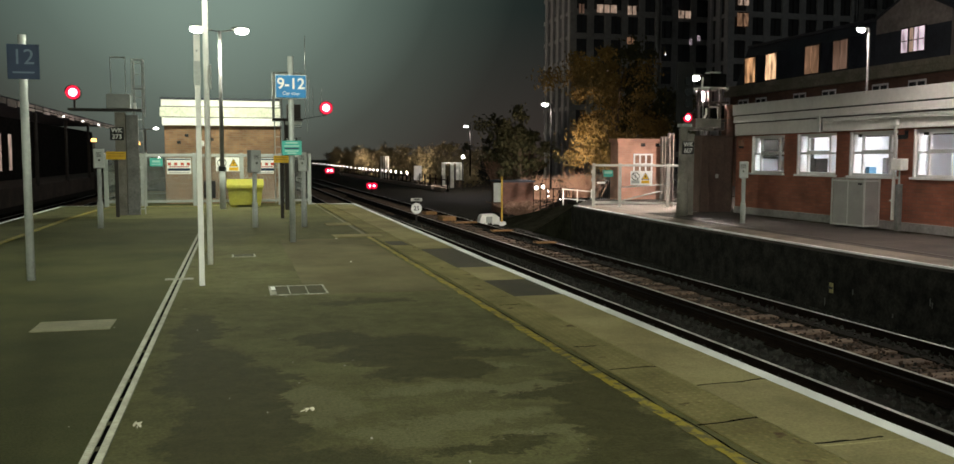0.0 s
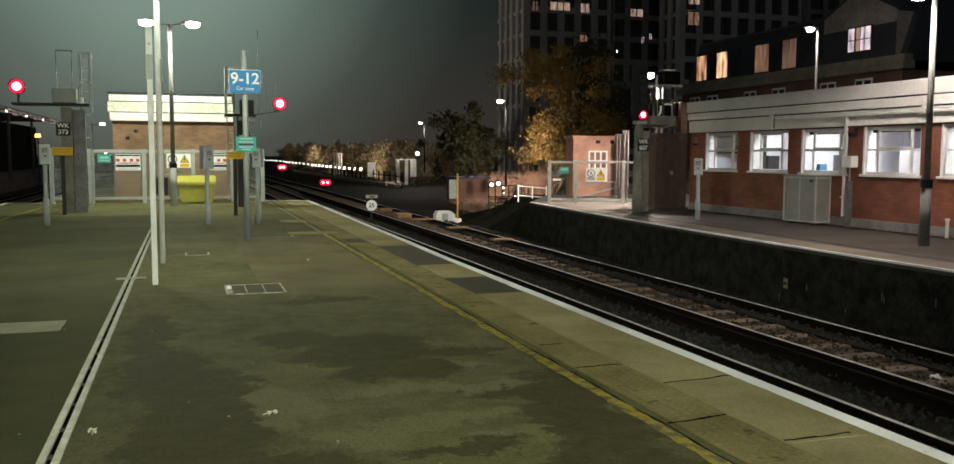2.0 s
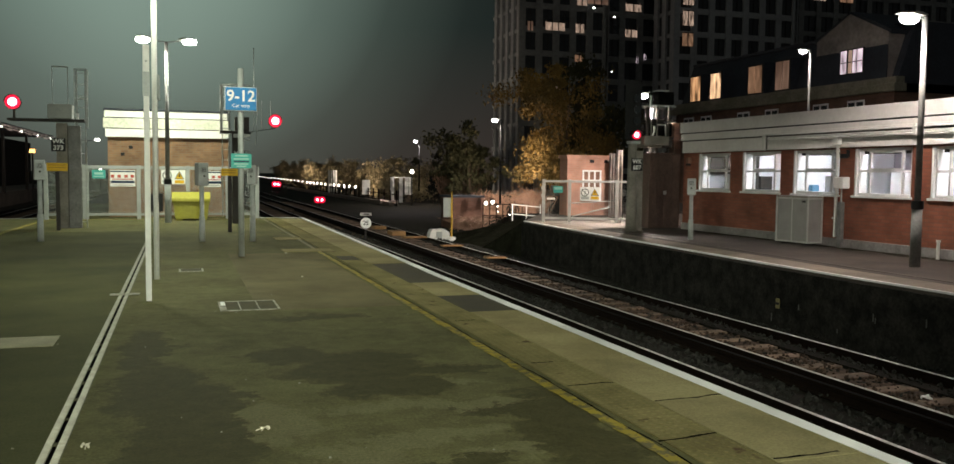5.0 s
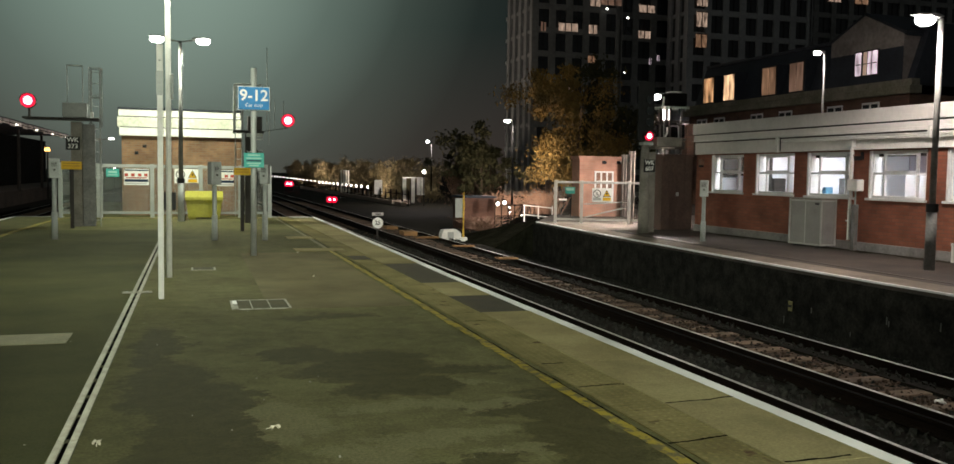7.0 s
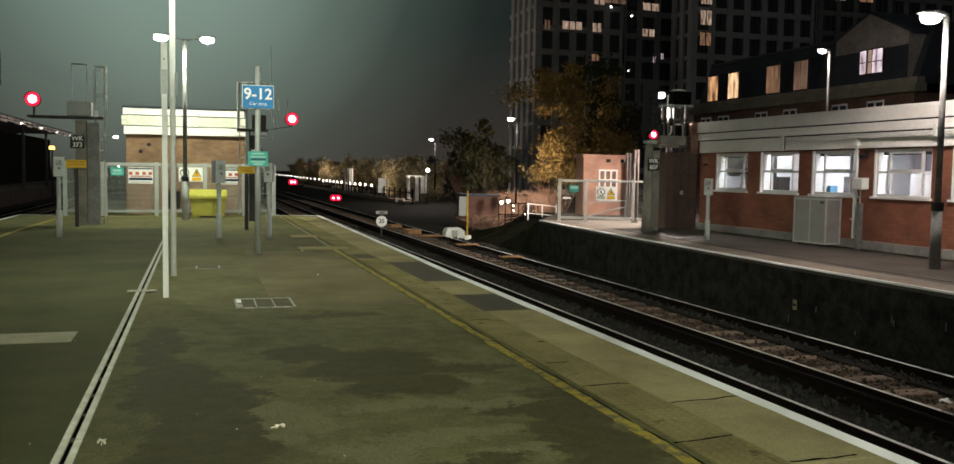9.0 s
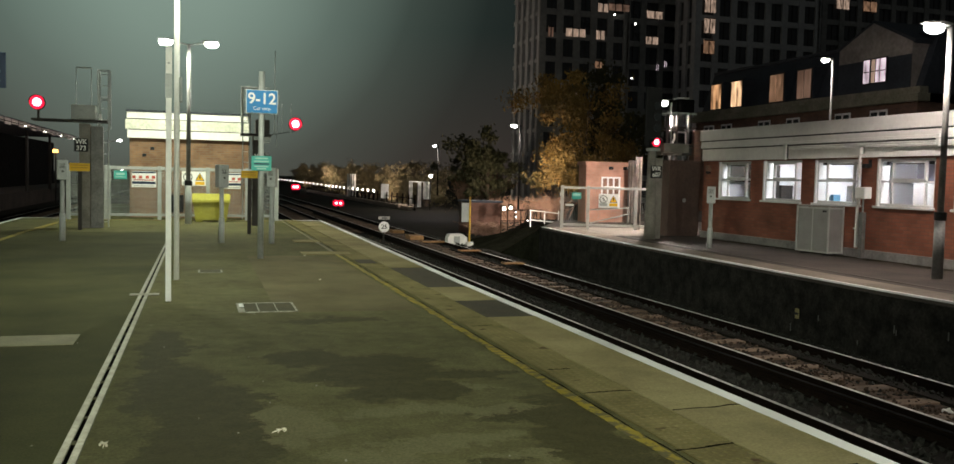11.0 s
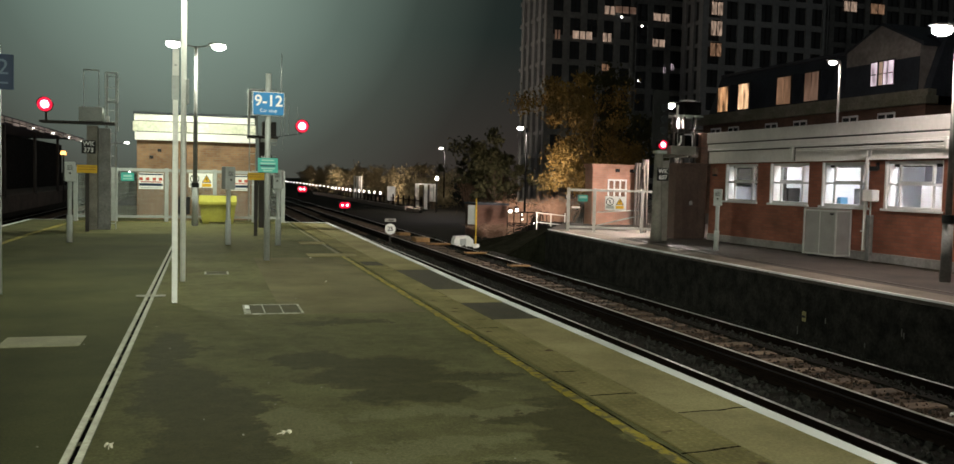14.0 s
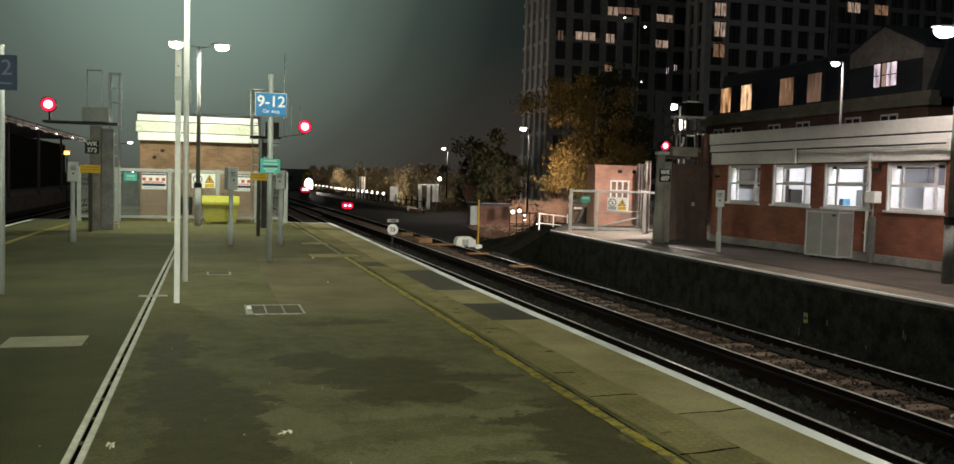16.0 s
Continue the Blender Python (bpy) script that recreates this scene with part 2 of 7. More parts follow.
def worn_paint(name, paint, under, wear=0.5, scale=14, rough=0.6):
    """Road paint worn through to what lies under it."""
    m = bpy.data.materials.new(name)
    m.use_nodes = True
    nt = m.node_tree
    b = nt.nodes["Principled BSDF"]
    geo = nt.nodes.new("ShaderNodeNewGeometry")
    n = nt.nodes.new("ShaderNodeTexNoise")
    n.inputs["Scale"].default_value, n.inputs["Detail"].default_value, n.inputs["Roughness"].default_value = scale, 7, 0.68
    r = nt.nodes.new("ShaderNodeValToRGB")
    r.color_ramp.elements[0].position, r.color_ramp.elements[0].color = wear - 0.04, (*under, 1)
    r.color_ramp.elements[1].position, r.color_ramp.elements[1].color = wear + 0.04, (*paint, 1)
    n2 = nt.nodes.new("ShaderNodeTexNoise")
    n2.inputs["Scale"].default_value, n2.inputs["Detail"].default_value = 1.1, 5
    g = nt.nodes.new("ShaderNodeMapRange")
    g.inputs[1].default_value, g.inputs[2].default_value = 0.3, 0.7
    g.inputs[3].default_value, g.inputs[4].default_value = 0.7, 1.1
    mul = nt.nodes.new("ShaderNodeVectorMath")
    mul.operation = "SCALE"
    for k in (n, n2):
        nt.links.new(geo.outputs["Position"], k.inputs["Vector"])
    nt.links.new(n.outputs["Fac"], r.inputs[0])
    nt.links.new(n2.outputs["Fac"], g.inputs[0])
    nt.links.new(r.outputs[0], mul.inputs[0])
    nt.links.new(g.outputs[0], mul.inputs["Scale"])
    nt.links.new(mul.outputs[0], b.inputs["Base Color"])
    b.inputs["Roughness"].default_value = rough
    b.inputs["Specular IOR Level"].default_value = 0.2
    return m


def tactile_material():
    """Weathered buff tactile paving: rows of low blisters on a 67 mm grid."""
    m = material("tactile_concrete", (0.240, 0.208, 0.088), 0.85, colour2=(0.148, 0.126, 0.05), grain=55, stain=1.6, bump=0.0, random_tone=0.03, spec=0.1)
    nt = m.node_tree
    b = nt.nodes["Principled BSDF"]
    geo = nt.nodes.new("ShaderNodeNewGeometry")
    md = nt.nodes.new("ShaderNodeVectorMath")
    md.operation = "WRAP"
    md.inputs[1].default_value = (0.067, 0.067, 1)
    md.inputs[2].default_value = (0, 0, -1)
    nt.links.new(geo.outputs["Position"], md.inputs[0])
    s = nt.nodes.new("ShaderNodeVectorMath")
    s.operation = "SUBTRACT"
    s.inputs[1].default_value = (0.0335, 0.0335, 0)
    nt.links.new(md.outputs[0], s.inputs[0])
    f = nt.nodes.new("ShaderNodeVectorMath")
    f.operation = "MULTIPLY"
    f.inputs[1].default_value = (1, 1, 0)
    nt.links.new(s.outputs[0], f.inputs[0])
    ln = nt.nodes.new("ShaderNodeVectorMath")
    ln.operation = "LENGTH"
    nt.links.new(f.outputs[0], ln.inputs[0])
    r = nt.nodes.new("ShaderNodeMapRange")
    r.inputs[1].default_value, r.inputs[2].default_value = 0.020, 0.010
    nt.links.new(ln.outputs["Value"], r.inputs[0])
    bp = nt.nodes.new("ShaderNodeBump")
    bp.inputs["Strength"].default_value, bp.inputs["Distance"].default_value = 1.0, 0.006
    # relief put into the colour (paler blister tops, darker between), and rust-brown spots
    was = b.inputs["Base Color"].links[0].from_socket
    tone = nt.nodes.new("ShaderNodeMapRange")
    tone.inputs[3].default_value, tone.inputs[4].default_value = 0.92, 1.13
    nt.links.new(r.outputs[0], tone.inputs[0])
    tops = nt.nodes.new("ShaderNodeVectorMath")
    tops.operation = "SCALE"
    nt.links.new(was, tops.inputs[0])
    nt.links.new(tone.outputs[0], tops.inputs["Scale"])
    sp = nt.nodes.new("ShaderNodeTexNoise")
    sp.inputs["Scale"].default_value, sp.inputs["Detail"].default_value = 4.5, 5
    nt.links.new(geo.outputs["Position"], sp.inputs["Vector"])
    spot = nt.nodes.new("ShaderNodeMapRange")
    spot.inputs[1].default_value, spot.inputs[2].default_value = 0.64, 0.70
    nt.links.new(sp.outputs["Fac"], spot.inputs[0])
    rust = nt.nodes.new("ShaderNodeMix")
    rust.data_type = "RGBA"
    rust.inputs[7].default_value = (0.07, 0.042, 0.02, 1)
    nt.links.new(spot.outputs[0], rust.inputs[0])
    nt.links.new(tops.outputs[0], rust.inputs[6])
    nt.links.new(rust.outputs[2], b.inputs["Base Color"])
    nt.links.new(r.outputs[0], bp.inputs["Height"])
    nt.links.new(bp.outputs[0], b.inputs["Normal"])
    return m


def glass_material(name="window_glass"):
    m = bpy.data.materials.new(name)
    m.use_nodes = True
    nt = m.node_tree
    nt.nodes.clear()
    out = nt.nodes.new("ShaderNodeOutputMaterial")
    tr = nt.nodes.new("ShaderNodeBsdfTransparent")
    tr.inputs[0].default_value = (0.88, 0.92, 0.92, 1)
    gl = nt.nodes.new("ShaderNodeBsdfGlossy")
    gl.inputs["Roughness"].default_value = 0.03
    fr = nt.nodes.new("ShaderNodeFresnel")
    fr.inputs[0].default_value = 1.5
    mx = nt.nodes.new("ShaderNodeMixShader")
    nt.links.new(fr.outputs[0], mx.inputs[0])
    nt.links.new(tr.outputs[0], mx.inputs[1])
    nt.links.new(gl.outputs[0], mx.inputs[2])
    nt.links.new(mx.outputs[0], out.inputs[0])
    return m


def foliage_material(name, colour, colour2):
    m = material(name, colour, 0.75, colour2=colour2, grain=3, stain=0.5, bump=0.0, amount=0.3)
    nt = m.node_tree
    b = nt.nodes["Principled BSDF"]
    b.inputs["Specular IOR Level"].default_value = 0.2
    return m


# centre x, y and half sizes of the patches in the asphalt
DARK_PATCHES = ((-2.45, 6.95, 0.55, 0.42), (-2.95, 7.65, 0.33, 0.36), (-2.35, 7.35, 0.5, 0.25), (-1.75, 6.75, 0.36, 0.16), (-2.35, 6.3, 0.5, 0.3), (-1.45, 5.55, 0.30, 0.5),
                (-1.6, 4.75, 0.34, 0.5), (-3.9, 6.6, 0.34, 1.0), (-3.72, 5.2, 0.40, 0.9), (-1.75, 4.0, 0.42, 0.5), (-3.25, 4.3, 0.5, 0.4), (-1.9, 5.55, 0.24, 0.14),
                (-2.4, 4.55, 0.32, 0.12), (-4.9, 9.8, 0.34, 1.1), (-5.7, 12.5, 0.6, 1.8), (-2.4, 9.55, 0.6, 0.16), (-5.3, 6.6, 0.3, 0.8),
                (-5.35, 5.4, 0.5, 1.1), (-4.95, 4.3, 0.4, 0.7), (-4.15, 4.0, 0.45, 0.5), (-4.05, 8.3, 0.2, 0.9), (-3.55, 6.2, 0.2, 0.5))
PALE_PATCHES = ((-1.72, 6.32, 0.17, 0.09), (-2.2, 5.75, 0.75, 0.11), (-2.35, 5.1, 0.42, 0.13), (-2.05, 4.7, 0.3, 0.09), (-3.2, 5.6, 0.22, 0.5), (-2.85, 4.9, 0.3, 0.2))

ASPHALT = asphalt_material()
COPING = material("coping_concrete", (0.305, 0.266, 0.134), 0.85, colour2=(0.205, 0.175, 0.082), grain=60, stain=1.2, bump=0.35, random_tone=0.12, spec=0.1)
DARK_PATCH = material("dark_bitumen", (0.058, 0.052, 0.032), 0.8, grain=70, stain=3, bump=0.4, random_tone=0.1)
TACTILE = tactile_material()
YELLOW_LINE = worn_paint("worn_yellow_paint", (0.37, 0.29, 0.03), (0.13, 0.112, 0.05), 0.49, 8)
FADED_LINE = worn_paint("faded_yellow_paint", (0.30, 0.26, 0.10), (0.15, 0.135, 0.065), 0.56, 6)
WHITE_LINE = worn_paint("worn_white_paint", (0.86, 0.86, 0.86), (0.34, 0.31, 0.22), 0.31, 9)
# The wall's lack of light is put into this near-black brick colour.
PLATFORM_WALL = material("near_black_brick", (0.032, 0.030, 0.027), 0.95, colour2=(0.012, 0.012, 0.011), grain=22, stain=3.5, bump=0.6, amount=0.6, spec=0.02)
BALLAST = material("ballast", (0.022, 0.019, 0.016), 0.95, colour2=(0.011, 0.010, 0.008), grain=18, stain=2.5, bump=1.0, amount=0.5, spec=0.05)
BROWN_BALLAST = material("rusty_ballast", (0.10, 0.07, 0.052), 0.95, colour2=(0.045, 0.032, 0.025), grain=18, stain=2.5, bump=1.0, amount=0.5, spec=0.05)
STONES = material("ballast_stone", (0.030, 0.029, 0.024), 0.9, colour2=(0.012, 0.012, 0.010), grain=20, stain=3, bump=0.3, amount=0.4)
RAMP_EARTH = material("near_black_earth", (0.02, 0.02, 0.014), 0.98, grain=8, stain=1.5, bump=0.8, amount=0.5, spec=0.0)
EARTH = material("dark_earth", (0.018, 0.017, 0.013), 0.95, grain=6, stain=0.4, bump=0.5, amount=0.4, spec=0.02)
# Missing light put into the colour: near-black for posts, tanks, arms and rail heads.
UNLIT_BLACK = material("unlit_black_steel", (0.007, 0.007, 0.007), 0.9, grain=20, stain=2, bump=0.0, spec=0.02)
SLEEPER = material("sleeper_timber", (0.185, 0.128, 0.092), 0.9, colour2=(0.09, 0.066, 0.048), grain=26, stain=3, bump=0.5, random_tone=0.25)
RAIL_SIDE = material("rusted_rail", (0.012, 0.008, 0.006), 0.95, 0.0, spec=0.03, grain=30, stain=4, bump=0.2)
RAIL_TOP = material("rail_head", (0.55, 0.53, 0.49), 0.5, 0.2, grain=30, stain=6, bump=0.05)
STEEL = material("galvanised_steel", (0.40, 0.42, 0.40), 0.55, 0.25, grain=25, stain=3, bump=0.06, amount=0.18)
WHITE_STEEL = material("white_painted_steel", (0.78, 0.78, 0.74), 0.5, 0.0, grain=15, stain=3, bump=0.03, amount=0.12)
PALE_GREY = material("pale_grey_steel", (0.50, 0.50, 0.47), 0.55, 0.1, grain=18, stain=4, bump=0.04, amount=0.2)
GREY_PAINT = material("grey_paint", (0.36, 0.38, 0.36), 0.6, 0.0, grain=25, stain=3, bump=0.05, amount=0.15)
DARK_POST = material("dark_brown_paint", (0.045, 0.04, 0.035), 0.6, grain=25, stain=3, bump=0.05)
POLE_GREY = material("dull_pole_grey", (0.20, 0.20, 0.19), 0.6, grain=25, stain=3, bump=0.03)
BLACK = material("black_paint", (0.02, 0.02, 0.02), 0.6, grain=25, stain=3, bump=0.0)
CONCRETE = material("signal_concrete", (0.25, 0.235, 0.205), 0.85, colour2=(0.15, 0.14, 0.12), grain=35, stain=2, bump=0.3)
BLUE_SIGN = material("blue_sign", (0.018, 0.19, 0.46), 0.45, grain=8, stain=2, bump=0.0, amount=0.1)
NAVY_SIGN = material("navy_sign", (0.014, 0.029, 0.065), 0.5, grain=8, stain=2, bump=0.0, amount=0.1)
WHITE_SIGN = material("white_sign", (0.80, 0.80, 0.77), 0.5, grain=8, stain=2, bump=0.0, amount=0.06)
TEAL_SIGN = material("teal_sign", (0.06, 0.36, 0.30), 0.5, grain=8, stain=2, bump=0.0, amount=0.1)
PALE_TEAL = material("pale_teal", (0.30, 0.55, 0.48), 0.5, grain=8, stain=2, bump=0.0, amount=0.05)
YELLOW_SIGN = material("yellow_sign", (0.72, 0.43, 0.015), 0.5, grain=8, stain=2, bump=0.0, amount=0.1)
AMBER_BAR = material("amber_bar", (0.42, 0.24, 0.02), 0.5, grain=8, stain=2, bump=0.0, amount=0.1)
RED_BAR = material("red_print", (0.5, 0.10, 0.07), 0.5, grain=8, stain=2, bump=0.0, amount=0.1)
GRIT_YELLOW = material("grit_bin_plastic", (0.37, 0.35, 0.055), 0.5, grain=12, stain=3, bump=0.05, amount=0.15)
HUT_BRICK = brick_material("brown_brick", (0.29, 0.165, 0.085), (0.22, 0.115, 0.06), (0.22, 0.18, 0.13))
RED_BRICK = brick_material("red_brick", (0.285, 0.10, 0.058), (0.23, 0.075, 0.044), (0.17, 0.085, 0.058))
PINK_BRICK = brick_material("pale_red_brick", (0.46, 0.235, 0.165), (0.40, 0.20, 0.14), (0.38, 0.25, 0.19))
OLD_BRICK = brick_material("old_brown_brick", (0.16, 0.085, 0.055), (0.12, 0.065, 0.045), (0.12, 0.09, 0.07))
CREAM_CLEAN = material("cream_fascia", (0.85, 0.84, 0.79), 0.6, colour2=(0.76, 0.75, 0.67), grain=12, stain=1.2, bump=0.05, amount=0.1)
CREAM = material("stained_fascia", (0.78, 0.77, 0.66), 0.6, colour2=(0.58, 0.59, 0.46), grain=12, stain=1.6, bump=0.08)
FASCIA = material("white_fascia", (0.85, 0.83, 0.80), 0.55, colour2=(0.74, 0.72, 0.69), grain=10, stain=0.8, bump=0.05, amount=0.1)
FASCIA_GROOVE = material("fascia_shadow_gap", (0.06, 0.06, 0.06), 0.8, grain=10, stain=1, bump=0.0)
PLINTH = material("grey_plinth", (0.30, 0.29, 0.28), 0.8, grain=20, stain=1.5, bump=0.15)
FRAME = material("white_frame", (0.75, 0.75, 0.74), 0.45, grain=10, stain=2, bump=0.0, amount=0.06)
GLASS = glass_material()
ROOM_WHITE = material("room_white", (0.78, 0.79, 0.82), 0.8, grain=6, stain=1, bump=0.0, amount=0.06)
ROOM_GREY = material("room_grey", (0.35, 0.36, 0.38), 0.7, grain=6, stain=1, bump=0.0, amount=0.1)
ROOM_BLUE = material("room_blue", (0.10, 0.26, 0.42), 0.7, grain=6, stain=1, bump=0.0, amount=0.1)
MESH_GREY = material("perforated_grey", (0.33, 0.325, 0.31), 0.6, 0.2, grain=140, stain=2, bump=0.3, amount=0.22)
FAR_ASPHALT = material("far_platform_asphalt", (0.085, 0.069, 0.057), 0.85, colour2=(0.042, 0.035, 0.03), grain=50, stain=0.9, bump=0.3, amount=0.3)
BROWN_SHED = material("brown_boarding", (0.095, 0.064, 0.052), 0.7, 0.1, grain=14, stain=2, bump=0.1, amount=0.3)
PALE_SHED = material("pale_corrugated", (0.55, 0.48, 0.43), 0.7, 0.1, grain=14, stain=2, bump=0.05, amount=0.2)
SLATE = material("slate_roof", (0.045, 0.052, 0.065), 0.7, grain=9, stain=0.7, bump=0.2, amount=0.3)
STUCCO = material("pale_stone", (0.26, 0.24, 0.19), 0.85, colour2=(0.15, 0.15, 0.10), grain=8, stain=0.6, bump=0.1)
TOWER_WALL = material("tower_cladding", (0.33, 0.345, 0.345), 0.8, grain=2, stain=0.2, bump=0.0, amount=0.25)
TOWER_DARK = material("tower_dark_glass", (0.03, 0.035, 0.038), 0.3, grain=2, stain=0.2, bump=0.0)
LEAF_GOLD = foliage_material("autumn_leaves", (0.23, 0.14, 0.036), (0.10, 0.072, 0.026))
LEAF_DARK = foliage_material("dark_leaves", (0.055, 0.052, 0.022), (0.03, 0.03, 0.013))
LEAF_PALE = foliage_material("dry_scrub", (0.27, 0.17, 0.12), (0.14, 0.085, 0.055))
BARK = material("bark", (0.09, 0.065, 0.045), 0.9, grain=12, stain=3, bump=0.5)
ORANGE_BOX = material("orange_cover", (0.36, 0.20, 0.085), 0.7, grain=14, stain=3, bump=0.1)
YELLOW_POLE = material("yellow_pole", (0.70, 0.43, 0.06), 0.5, grain=14, stain=3, bump=0.0)
DEAD_LEAF = material("dead_leaf", (0.62, 0.58, 0.44), 0.8, grain=60, stain=9, bump=0.2)
TRAIN_BODY = material("train_paint", (0.10, 0.11, 0.13), 0.4, 0.1, grain=6, stain=1, bump=0.0)

LANTERN_LEFT = glowing("lantern_led_green_white", (0.95, 1.0, 0.86), 30)
LANTERN_RIGHT = glowing("lantern_led_white", (1.0, 0.95, 0.9), 30)
RED_CORE = glowing("red_signal_core", (1.0, 0.72, 0.74), 5)
RED_MID = glowing("red_signal_ring", (1.0, 0.06, 0.12), 3.0)
RED_RIM = glowing("red_signal_glow", (1.0, 0.004, 0.045), 0.95)
HEADLIGHT = glowing("headlight", (1.0, 0.93, 0.88), 60)
PATH_LIGHT = glowing("path_light", (1.0, 0.90, 0.82), 5)
AMBER_LIGHT = glowing("amber_light", (1.0, 0.5, 0.12), 3.5)
SMALL_WHITE = glowing("small_white_light", (1.0, 0.97, 0.9), 6)
CEILING_LIGHT = glowing("ceiling_panel", (0.95, 0.97, 1.0), 44)
WIN_WARM = lit_window("lit_window_warm", (1.0, 0.52, 0.24), 0.42)
WIN_PINK = lit_window("lit_window_pink", (1.0, 0.70, 0.52), 0.24)
WIN_COOL = lit_window("lit_window_cool", (1.0, 0.80, 0.90), 0.5)

# ---- mesh helpers ----
def mesh_of(name, bm, mat):
    me = bpy.data.meshes.new(name)
    bm.to_mesh(me)
    bm.free()
    me.materials.append(mat)
    return me


def part(name, bm, mat, parent, label="", smooth=False):
    me = mesh_of(name, bm, mat)
    if smooth:
        for p in me.polygons:
            p.use_smooth = True
    ob = new(name, me)
    ob.parent = parent
    if label:
        tagged(ob, label)
    return ob


def thing(name, m, label, category, group="", kind=""):
    e = new(name)
    e.matrix_basis = m
    e.empty_display_size = 0.2
    return tagged(e, label, category, group, kind)


def solid(name, bm, mat, label, category, group="", kind="", m=None):
    ob = new(name, mesh_of(name, bm, mat))
    if m is not None:
        ob.matrix_basis = m
    return tagged(ob, label, category, group, kind)


def box(x0, x1, y0, y1, z0, z1, bevel=0.0, bm=None):
    bm = bm or bmesh.new()
    r = bmesh.ops.create_cube(bm, size=1)
    for v in r["verts"]:
        v.co = Vector((x0 + (v.co.x + 0.5) * (x1 - x0), y0 + (v.co.y + 0.5) * (y1 - y0), z0 + (v.co.z + 0.5) * (z1 - z0)))
    if bevel:
        edges = {e for v in r["verts"] for e in v.link_edges}
        bmesh.ops.bevel(bm, geom=list(edges), offset=bevel, segments=2, affect="EDGES", profile=0.5)
    return bm


def tube(a, b, r, r2=None, n=12, bm=None):
    """A capped round bar from a to b."""
    bm = bm or bmesh.new()
    a, b = Vector(a), Vector(b)
    d = b - a
    m = Matrix.Translation((a + b) / 2) @ d.to_track_quat("Z", "Y").to_matrix().to_4x4()
    bmesh.ops.create_cone(bm, cap_ends=True, segments=n, radius1=r, radius2=r if r2 is None else r2, depth=d.length, matrix=m)
    return bm


def prism(points, axis, lo, hi):
    """A polygon in the plane across an axis, drawn out from lo to hi."""
    bm = bmesh.new()
    def at(p, h):
        return {"x": (h, p[0], p[1]), "y": (p[0], h, p[1]), "z": (p[0], p[1], h)}[axis]
    a = [bm.verts.new(at(p, lo)) for p in points]
    b = [bm.verts.new(at(p, hi)) for p in points]
    bm.faces.new(a)
    bm.faces.new(b)
    for i in range(len(points)):
        j = (i + 1) % len(points)
        bm.faces.new((a[i], a[j], b[j], b[i]))
    bmesh.ops.recalc_face_normals(bm, faces=bm.faces)
    return bm


def disc(r, n=24, depth=0.02, m=None):
    """A flat round plate facing -y."""
    bm = bmesh.new()
    bmesh.ops.create_cone(bm, cap_ends=True, segments=n, radius1=r, radius2=r, depth=depth, matrix=(m or Matrix()) @ pose(0, 0, 0, 90))
    return bm


def globe(r, x=0, y=0, z=0, flat=0.8):
    bm = bmesh.new()
    bmesh.ops.create_uvsphere(bm, u_segments=14, v_segments=8, radius=1.0, matrix=Matrix.Translation((x, y, z)) @ Matrix.Diagonal((r, r, r * flat, 1)))
    return bm


def words(text, size, parent, mat, x, y, z, name="lettering", bold=0.0):
    """Raised lettering that faces -y, centred on x, z."""
    c = bpy.data.curves.new("letters", "FONT")
    c.body, c.size, c.align_x, c.align_y, c.extrude, c.offset = text, size, "CENTER", "CENTER", 0.002, bold
    o = bpy.data.objects.new("letters", c)
    scene.collection.objects.link(o)
    bpy.context.view_layer.update()
    me = bpy.data.meshes.new_from_object(o.evaluated_get(bpy.context.evaluated_depsgraph_get()))
    bpy.data.objects.remove(o)
    me.materials.clear()
    me.materials.append(mat)
    ob = new(name, me)
    ob.parent = parent
    ob.matrix_basis = pose(x, y, z, 90)
    return ob


# ---- ground, trackbed, platforms ----
def ground():
    bm = bmesh.new()
    bmesh.ops.create_grid(bm, x_segments=40, y_segments=40, size=1500)
    for v in bm.verts:
        v.co.z = -1.32
    solid("ground", bm, EARTH, "dark earth and cinders reaching to the horizon", "ground", kind="structure")
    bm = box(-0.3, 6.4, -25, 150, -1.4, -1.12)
    solid("trackbed", bm, BALLAST, "dark ballast bed between the platforms", "trackbed", kind="structure")
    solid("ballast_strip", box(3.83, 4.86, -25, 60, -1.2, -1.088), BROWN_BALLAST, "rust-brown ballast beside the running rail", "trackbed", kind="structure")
    # Black shoulders cover the sleepers on both sides of the brown strip.
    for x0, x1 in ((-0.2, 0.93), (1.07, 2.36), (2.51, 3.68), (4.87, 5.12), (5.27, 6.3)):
        solid("ballast_shoulder", box(x0, x1, -25, 31.5, -1.2, -1.045), BALLAST, "black ballast heaped between the rails", "trackbed", kind="structure")
    bm = box(-16, -9.5, -25, 220, -1.4, -1.13)
    solid("trackbed_side", bm, BALLAST, "unlit ballast bed beyond the island platform", "trackbed", kind="structure")


